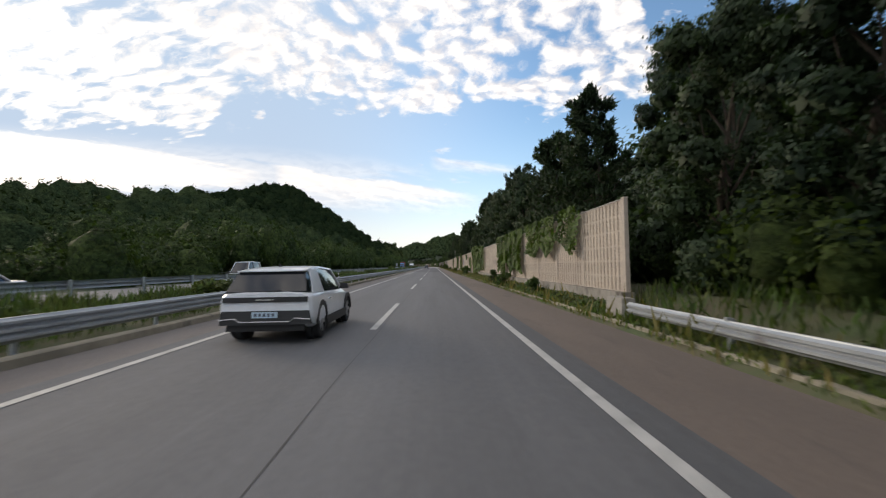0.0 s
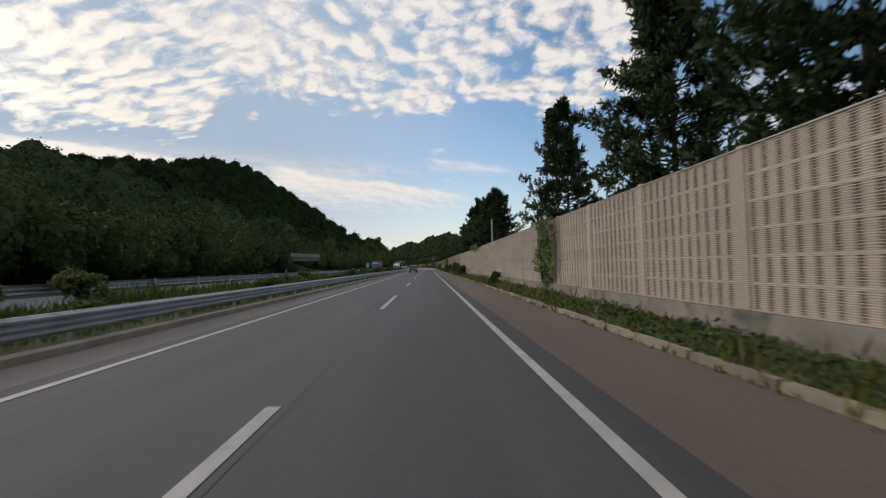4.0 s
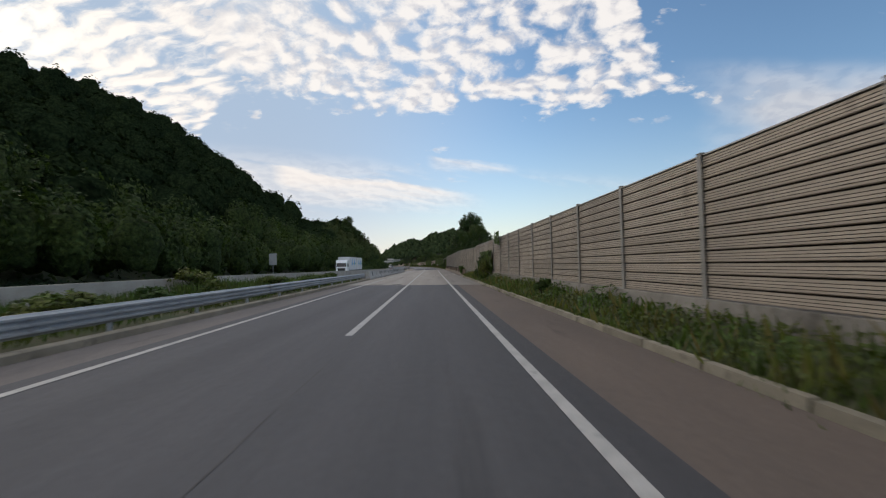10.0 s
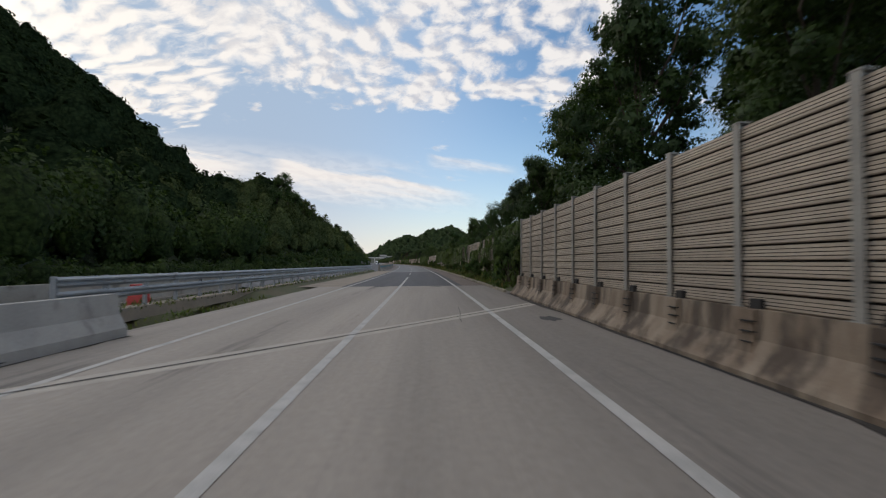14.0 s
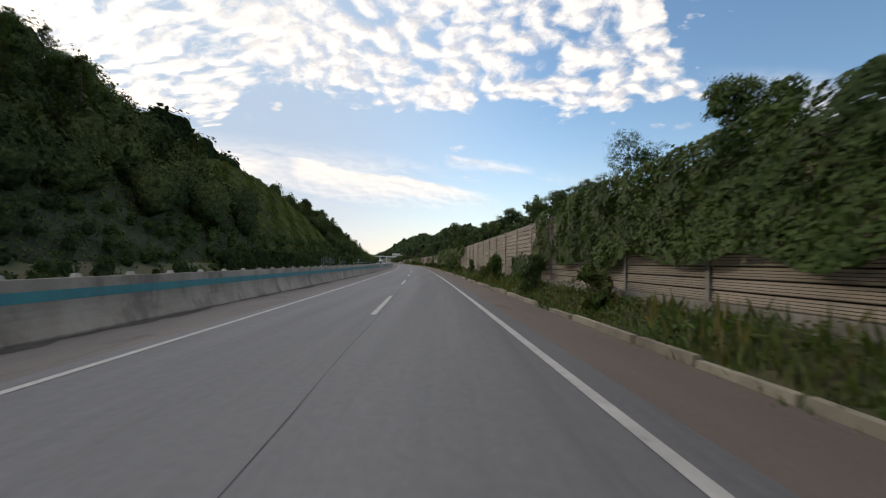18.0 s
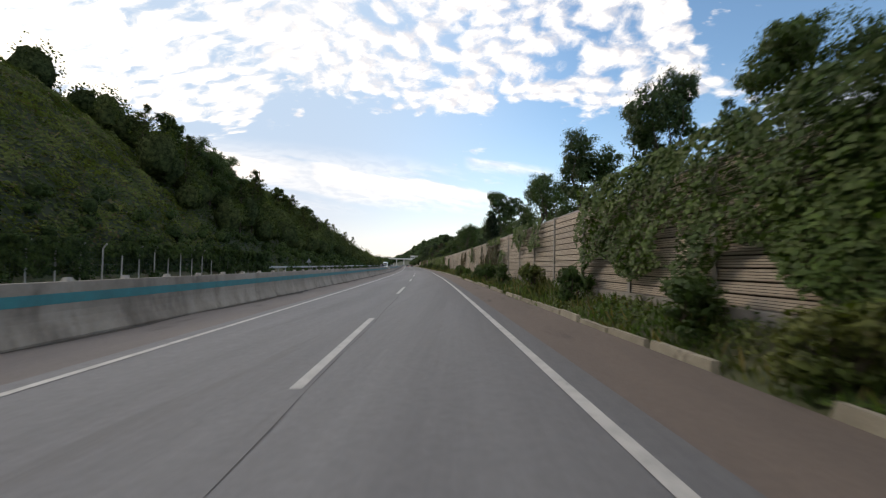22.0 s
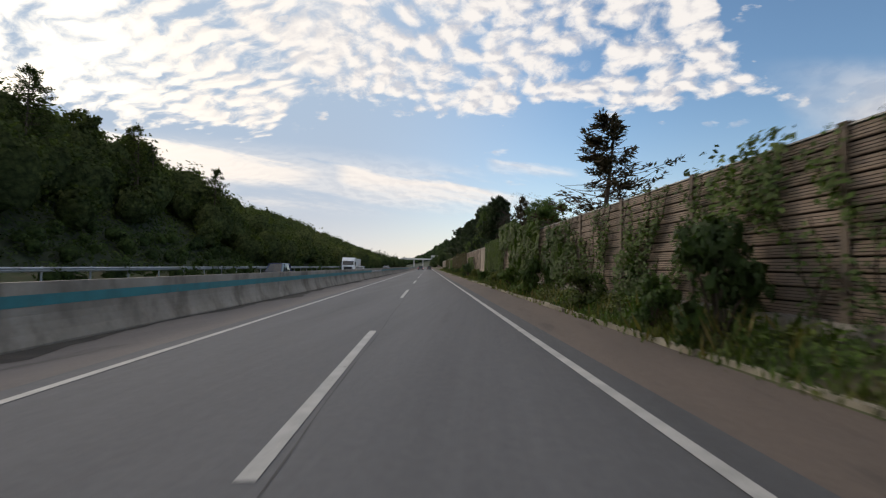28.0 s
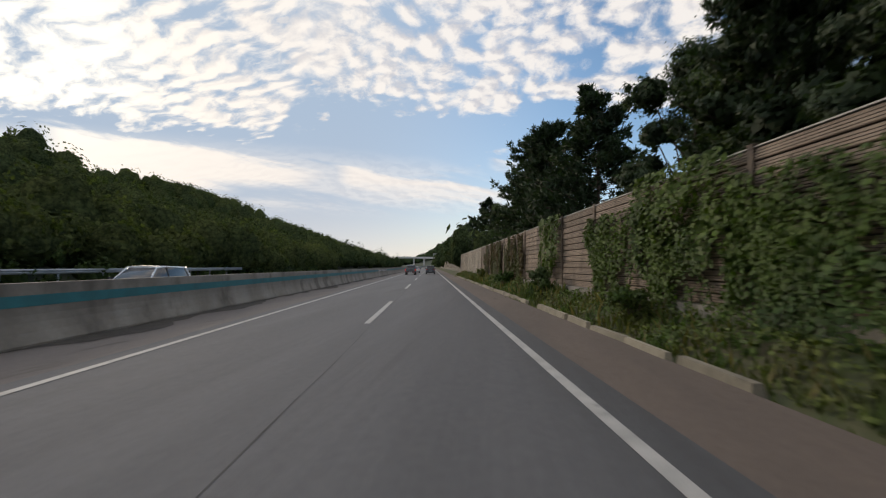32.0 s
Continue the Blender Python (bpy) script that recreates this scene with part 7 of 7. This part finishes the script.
        part("side_step", Shape().box(sx * 0.93 - 0.08, sx * 0.93 + 0.1, 1.75, 3.55, 0.34, 0.40), CHROME, c)
        part("bumper_reflector", Shape().box(sx * 0.66 - 0.13, sx * 0.66 + 0.13, -0.125, -0.11, 0.53, 0.58), TAIL, c)
    part("rear_bumper", Shape().box(-0.95, 0.95, -0.11, 0.15, 0.44, 0.64, inset=0.025), PLASTIC, c)
    part("tow_hitch", Shape().box(-0.05, 0.05, -0.2, 0.1, 0.34, 0.42).disc((0, -0.18, 0.44), (0, 0, 1), 0.03, 0.1, 8), CHROME, c)
    number_plate(c, 0.0, -0.112, 0.53, PLATE_WHITE)
    arches(c, (1.12, 4.30), 0.95, 0.40, PLASTIC)
    for y in (1.12, 4.30):
        for sx in (-1, 1):
            wheel(c, sx * 0.84, y, 0.385, 0.26, sx)
    return c


def car(m, paint, label, length=4.6, tall=1.48, suv=False, headlamps=False):
    """A saloon or estate; its rear at y = 0."""
    c = thing("estate_car" if suv else "saloon_car", label, "car", "cars on the road", m)
    L, zb = length, 0.95 if not suv else 1.02
    part("body", shell(((0.02, 0.40, 0.80, zb - 0.04, zb), (0.15, 0.30, 0.89, zb - 0.02, zb + 0.02), (L * 0.3, 0.24, 0.92, zb - 0.02, zb + 0.02), (L * 0.6, 0.24, 0.92, zb - 0.06, zb), (L * 0.86, 0.28, 0.89, 0.78, 0.88), (L, 0.38, 0.74, 0.62, 0.70))), paint, c, "", True)
    r0 = 0.10 if suv else 0.8
    part("glazing", cabin(((r0, zb, 0.76, zb + 0.03, 0.74), (r0 + (0.3 if suv else 0.75), zb, 0.79, tall - 0.03, 0.61), (L * 0.42, zb - 0.01, 0.80, tall - 0.01, 0.62), (L * 0.56, zb - 0.02, 0.80, tall - 0.04, 0.60), (L * 0.74, zb - 0.05, 0.76, zb - 0.02, 0.74))), GLASS, c, "dark windows", True)
    ra = r0 + (0.22 if suv else 0.7)
    rf = Shape()
    rf.loft([[(w, y, z - 0.04), (w - 0.04, y, z + 0.01), (w * 0.5, y, z + 0.02), (-w * 0.5, y, z + 0.02), (-w + 0.04, y, z + 0.01), (-w, y, z - 0.04)] for y, z, w in ((ra, tall - 0.04, 0.62), (L * 0.42, tall, 0.64), (L * 0.57, tall - 0.035, 0.62))])
    part("roof", rf, paint, c, "", True)
    for sx in (-1, 1):
        part("rear_pillar", Shape().tube([(sx * 0.78, r0 + 0.08, zb), (sx * 0.62, ra + 0.1, tall - 0.04)], 0.055, 6), paint, c)
        part("front_pillar", Shape().tube([(sx * 0.76, L * 0.72, zb - 0.02), (sx * 0.61, L * 0.57, tall - 0.05)], 0.035, 6), paint, c)
        part("centre_pillar", Shape().tube([(sx * 0.80, L * 0.43, zb), (sx * 0.63, L * 0.43, tall - 0.03)], 0.03, 6), PLASTIC, c)
        part("tail_lamp", Shape().box(sx * 0.70 - 0.14, sx * 0.70 + 0.14, -0.01, 0.1, zb - 0.2, zb - 0.06, inset=0.01), TAIL, c)
        part("headlamp", Shape().box(sx * 0.64 - 0.16, sx * 0.64 + 0.16, L - 0.16, L - 0.02, 0.62, 0.73, inset=0.02), HEAD if headlamps else CHROME, c)
        part("mirror", Shape().box(sx * 0.98 - 0.1, sx * 0.98 + 0.1, L * 0.66, L * 0.69, zb - 0.02, zb + 0.12, inset=0.02), PLASTIC, c)
    part("rear_bumper", Shape().box(-0.8, 0.8, -0.03, 0.12, 0.36, 0.55, inset=0.02), PLASTIC, c)
    part("grille", Shape().box(-0.5, 0.5, L - 0.05, L + 0.01, 0.42, 0.6, inset=0.02), PLASTIC, c)
    number_plate(c, 0, -0.028, 0.66, PLATE_WHITE)
    for y in (L * 0.19, L * 0.81):
        for sx in (-1, 1):
            wheel(c, sx * 0.81, y, 0.33, 0.22, sx)
    return c


def truck(m, cab_paint, box_mat, label, box_len=9.0, high=3.8, boxes=1, prints=False):
    """A lorry; it faces +y, its tail at y = 0."""
    c = thing("lorry", label, "truck", "trucks on the road", m)
    gap = 1.0
    total = boxes * box_len + (boxes - 1) * gap
    for k in range(boxes):
        y0 = k * (box_len + gap)
        sh = Shape().box(-1.24, 1.24, y0, y0 + box_len, 1.05, high, inset=0.02)
        part("cargo_box", sh, box_mat, c)
        rib = Shape()
        for i in range(int(box_len / 1.1) + 1):
            y = y0 + 0.03 + i * (box_len - 0.1) / int(box_len / 1.1)
            rib.box(-1.265, 1.265, y, y + 0.05, 1.05, high - 0.03)
        rib.box(-1.27, 1.27, y0, y0 + box_len, 1.8, 1.86)
        part("box_ribs", rib, box_mat, c)
        part("chassis", Shape().box(-0.5, 0.5, y0, y0 + box_len + gap, 0.75, 1.05), PLASTIC, c)
        part("side_guard", Shape().box(-1.2, -1.1, y0 + 2.2, y0 + box_len - 2.0, 0.5, 0.95).box(1.1, 1.2, y0 + 2.2, y0 + box_len - 2.0, 0.5, 0.95), PLASTIC, c)
        if prints:
            for f in (0.25, 0.62):
                for sx in (-1, 1):
                    k2 = 14
                    yc, zc = y0 + box_len * f, 2.6
                    ring = [(sx * 1.275, yc + 0.55 * math.sin(a) * (1 if math.cos(a) < 0 else 1 - 0.75 * math.cos(a)), zc + (0.62 if math.cos(a) < 0 else 1.0) * math.cos(a)) for a in [2 * math.pi * i / k2 for i in range(k2)]]
                    part("printed_drop", Shape().loft([ring, [(x - sx * 0.004, y, z) for x, y, z in ring]]), DROP, c, "blue drop printed on the side")
                    part("print_bar", Shape().box(sx * 1.272 - 0.003, sx * 1.272 + 0.003, yc - 1.9, yc - 0.9, 2.3, 2.6), LEAF_PRINT, c)
        for dy in (1.0, 2.2, box_len - 1.5):
            for sx in (-1, 1):
                wheel(c, sx * 1.03, y0 + dy, 0.5, 0.32, sx)
    y1 = total + 0.7
    cabs = Shape()
    cabs.loft([[(-1.2, y1, z0), (1.2, y1, z0), (1.2, y1 + w, z0), (1.1, y1 + w + 0.08, z0), (-1.1, y1 + w + 0.08, z0), (-1.2, y1 + w, z0)] for z0, w in ((0.6, 2.1), (1.5, 2.12), (2.6, 1.95), (3.2, 1.5))])
    part("cab", cabs, cab_paint, c)
    part("windscreen", Shape().loft([[(-1.05, y1 + 2.21, 1.75), (1.05, y1 + 2.21, 1.75), (1.05, y1 + 2.15, 1.75), (-1.05, y1 + 2.15, 1.75)], [(-1.0, y1 + 2.07, 2.55), (1.0, y1 + 2.07, 2.55), (1.0, y1 + 2.0, 2.55), (-1.0, y1 + 2.0, 2.55)]]), GLASS, c)
    part("grille", Shape().box(-0.8, 0.8, y1 + 2.16, y1 + 2.23, 0.85, 1.45), PLASTIC, c)
    part("bumper", Shape().box(-1.22, 1.22, y1 + 1.9, y1 + 2.3, 0.4, 0.8, inset=0.03), cab_paint, c)
    for sx in (-1, 1):
        part("headlamp", Shape().box(sx * 0.95 - 0.2, sx * 0.95 + 0.2, y1 + 2.2, y1 + 2.32, 0.62, 0.8), HEAD, c)
        part("side_window", Shape().box(sx * 1.2 - 0.01, sx * 1.2 + 0.012, y1 + 0.9, y1 + 1.85, 1.75, 2.45), GLASS, c)
        part("mirror", Shape().box(sx * 1.38 - 0.1, sx * 1.38 + 0.1, y1 + 2.0, y1 + 2.12, 1.7, 2.4), PLASTIC, c)
        wheel(c, sx * 1.03, y1 + 1.2, 0.5, 0.32, sx)
    return c


hatchback(at_road(9.45, -1.90))
pickup(at_road(229.7, -2.15), CAR_GREY, "dark grey double-cab pickup with lit brake lamps")
car(at_road(972, 1.75), CAR_GREY, "dark estate car driving in the near lane", 4.6, 1.68, True)
pickup(at_road(966, -1.9), CAR_GREY, "dark pickup truck further down the road", True)
car(at_road(990, -1.7), CAR_WHITE, "white saloon car further down the road", 4.7, 1.46)
car(at_road(905, -10.6, 0, 180), CAR_WHITE, "white estate car on the opposite carriageway", 4.7, 1.62, True, True)
car(at_road(853.5, -10.4, 0, 180), CAR_SILVER, "silver saloon car on the opposite carriageway", 4.8, 1.5, False, True)
car(at_road(820, -13.6, 0, 180), CAR_BLUE, "dark blue estate car on the opposite carriageway", 4.8, 1.85, True, True)
car(at_road(20.5, -17.0, 0, 180), CAR_SILVER, "silver saloon car on the opposite carriageway", 4.6, 1.47, False, True)
car(at_road(44, -15.5, 0, 180), CAR_WHITE, "white van on the opposite carriageway", 4.8, 1.95, True, True)
truck(at_road(300.0, -18.3, 0, 180), TRUCK_BLUE, BOX_RED, "blue lorry with an oxide-red container", 9.5, 3.9)
truck(at_road(400.0, -17.2, 0, 180), CAR_WHITE, BOX_WHITE, "white drawbar lorry with blue drops on its tarpaulins", 8.6, 3.9, 2, True)
truck(at_road(868, -14.0, 0, 180), CAR_WHITE, BOX_WHITE, "small white box lorry on the opposite carriageway", 5.0, 3.0)

# ---- noise walls ----
WALL_U, WALL_TOP, WALL_LOW = 7.62, 3.86, 0.92


def louvre_panel(width, mats):
    """Half a metre of louvres: two outward lips, slots and grooves coloured dark for their shade."""
    sh = Shape()
    h = 0.49
    lip = [(0.030, 0.0), (-0.03, 0.006), (-0.048, 0.022), (-0.048, 0.058), (-0.020, 0.060), (-0.020, 0.068), (-0.044, 0.070), (-0.040, 0.110), (-0.014, 0.112), (-0.014, 0.120), (-0.038, 0.122), (-0.034, 0.164), (-0.010, 0.166), (-0.010, 0.174), (-0.032, 0.176), (-0.030, 0.223), (0.030, 0.2295)]
    prof = lip + [(x, z + 0.245) for x, z in lip]
    y0, y1 = -width / 2, width / 2
    n = len(prof)
    v = [(x, y0, z) for x, z in prof] + [(x, y1, z) for x, z in prof]
    f = [(i, n + i, n + i + 1, i + 1) for i in range(n - 1)]
    sh.add(v, f)
    # recessed faces get the dark tone in place of shade
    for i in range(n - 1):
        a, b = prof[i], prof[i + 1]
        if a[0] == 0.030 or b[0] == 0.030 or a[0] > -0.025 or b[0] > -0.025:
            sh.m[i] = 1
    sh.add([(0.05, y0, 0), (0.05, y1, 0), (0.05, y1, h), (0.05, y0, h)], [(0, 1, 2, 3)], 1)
    return sh.mesh("louvre_panel", mats)


def block_panel(width, mats, cols=11):
    """Half a metre of a flat panel with upright perforated strips sunk in it."""
    sh = Shape()
    y0, y1, h = -width / 2, width / 2, 0.49
    sh.box(-0.03, 0.05, y0, y1, 0.0, 0.035)
    sh.box(-0.03, 0.05, y0, y1, h - 0.03, h)
    step = (width - 0.3) / cols
    y = y0 + 0.15
    sh.box(-0.022, 0.05, y0, y, 0.035, h - 0.03)
    sh.box(-0.022, 0.05, y1 - 0.15, y1, 0.035, h - 0.03)
    for i in range(cols):
        sh.box(-0.022, 0.05, y, y + step * 0.60, 0.035, h - 0.03)
        sh.add([(-0.004, y + step * 0.60, 0.035), (-0.004, y + step, 0.035), (-0.004, y + step, h - 0.03), (-0.004, y + step * 0.60, h - 0.03)], [(3, 2, 1, 0)], 1)
        y += step
    for k in range(9):
        z = 0.06 + k * 0.045
        sh.box(-0.028, -0.02, y0 + 0.15, y1 - 0.15, z, z + 0.012)
    return sh.mesh("block_panel", mats)


def i_post(height, mat=None, steel=None):
    sh = Shape()
    if mat:
        sh.box(-0.05, 0.09, -0.10, 0.10, 0, height + 0.02, inset=0.004)
        return sh.mesh("post", mat)
    sh.box(-0.09, -0.075, -0.075, 0.075, 0, height)
    sh.box(-0.075, 0.075, -0.006, 0.006, 0, height)
    sh.box(0.075, 0.09, -0.075, 0.075, 0, height)
    sh.box(-0.13, 0.13, -0.12, 0.12, -0.02, 0.012)
    sh.box(-0.1, 0.1, -0.085, 0.085, height, height + 0.02)
    return sh.mesh("post", steel)


PANELS = {}


def panel_mesh(kind, width):
    key = (kind, round(width, 2))
    if key not in PANELS:
        if kind == "block":
            PANELS[key] = block_panel(width, [BLOCK, PERF])
        elif kind == "grey":
            PANELS[key] = block_panel(width, [BLOCK_GREY, SLOT])
        elif kind == "old":
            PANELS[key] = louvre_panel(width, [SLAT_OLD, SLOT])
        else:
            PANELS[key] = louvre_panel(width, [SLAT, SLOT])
    return PANELS[key]


POST_MESH = {}


def noise_wall(name, s0, bays, span, kind, label, u=WALL_U, low=WALL_LOW, rows_=6, base=True, skip=(), grey=(), pitch=0.49):
    w = thing(name, label, "noise barrier", "noise walls")
    u_at = u if callable(u) else (lambda s: u)
    lean = lambda s: -math.degrees(math.atan((u_at(s + 1) - u_at(s - 1)) / 2))
    tall = Matrix.Diagonal((1, 1, pitch / 0.49, 1))
    key = kind if kind in ("block", "old") else "steel"
    if key not in POST_MESH:
        POST_MESH[key] = i_post(rows_ * 0.49 + 0.05, BLOCK if kind == "block" else None, STEEL_OLD if kind == "old" else STEEL_POST)
    for b in range(bays + 1):
        s = s0 + b * span
        part("post", POST_MESH[key], None, w, m=at_road(s, u_at(s), low) @ tall)
    for b in range(bays):
        s = s0 + (b + 0.5) * span
        for r in range(rows_):
            if (b, r) in skip:
                continue
            k = "grey" if (b, r) in grey else kind
            part("panel", panel_mesh(k, span - 0.06), None, w, m=at_road(s, u_at(s), low + r * pitch, lean(s)) @ tall)
        if base:
            part("cap", CAP4 if span > 3 else CAP2, None, w, m=at_road(s, u_at(s), low + rows_ * 0.49, lean(s)))
    if base:
        n = max(2, bays + 1)
        sv = s0 - 0.1 + np.arange(n) * span
        sv[-1] += 0.2
        sh = Shape()
        rings = [[road_xyz(s, u_at(s) + du, z) for du, z in ((-0.2, -0.3), (0.22, -0.3), (0.22, low - 0.01), (-0.2, low - 0.01))] for s in sv]
        sh.loft(rings)
        part("footing", sh, FOOTING, w, "stained concrete footing")
    return w


CAP4 = Shape().box(-0.06, 0.06, -1.97, 1.97, 0, 0.03, inset=0.008).mesh("cap", STEEL_POST)
CAP2 = Shape().box(-0.06, 0.06, -0.97, 0.97, 0, 0.03, inset=0.008).mesh("cap", STEEL_POST)
noise_wall("noise_wall", 14.4, 46, 4.0, "block", "pink-beige perforated panel noise wall on a concrete footing", low=0.80, grey=((19, 2), (19, 3)))
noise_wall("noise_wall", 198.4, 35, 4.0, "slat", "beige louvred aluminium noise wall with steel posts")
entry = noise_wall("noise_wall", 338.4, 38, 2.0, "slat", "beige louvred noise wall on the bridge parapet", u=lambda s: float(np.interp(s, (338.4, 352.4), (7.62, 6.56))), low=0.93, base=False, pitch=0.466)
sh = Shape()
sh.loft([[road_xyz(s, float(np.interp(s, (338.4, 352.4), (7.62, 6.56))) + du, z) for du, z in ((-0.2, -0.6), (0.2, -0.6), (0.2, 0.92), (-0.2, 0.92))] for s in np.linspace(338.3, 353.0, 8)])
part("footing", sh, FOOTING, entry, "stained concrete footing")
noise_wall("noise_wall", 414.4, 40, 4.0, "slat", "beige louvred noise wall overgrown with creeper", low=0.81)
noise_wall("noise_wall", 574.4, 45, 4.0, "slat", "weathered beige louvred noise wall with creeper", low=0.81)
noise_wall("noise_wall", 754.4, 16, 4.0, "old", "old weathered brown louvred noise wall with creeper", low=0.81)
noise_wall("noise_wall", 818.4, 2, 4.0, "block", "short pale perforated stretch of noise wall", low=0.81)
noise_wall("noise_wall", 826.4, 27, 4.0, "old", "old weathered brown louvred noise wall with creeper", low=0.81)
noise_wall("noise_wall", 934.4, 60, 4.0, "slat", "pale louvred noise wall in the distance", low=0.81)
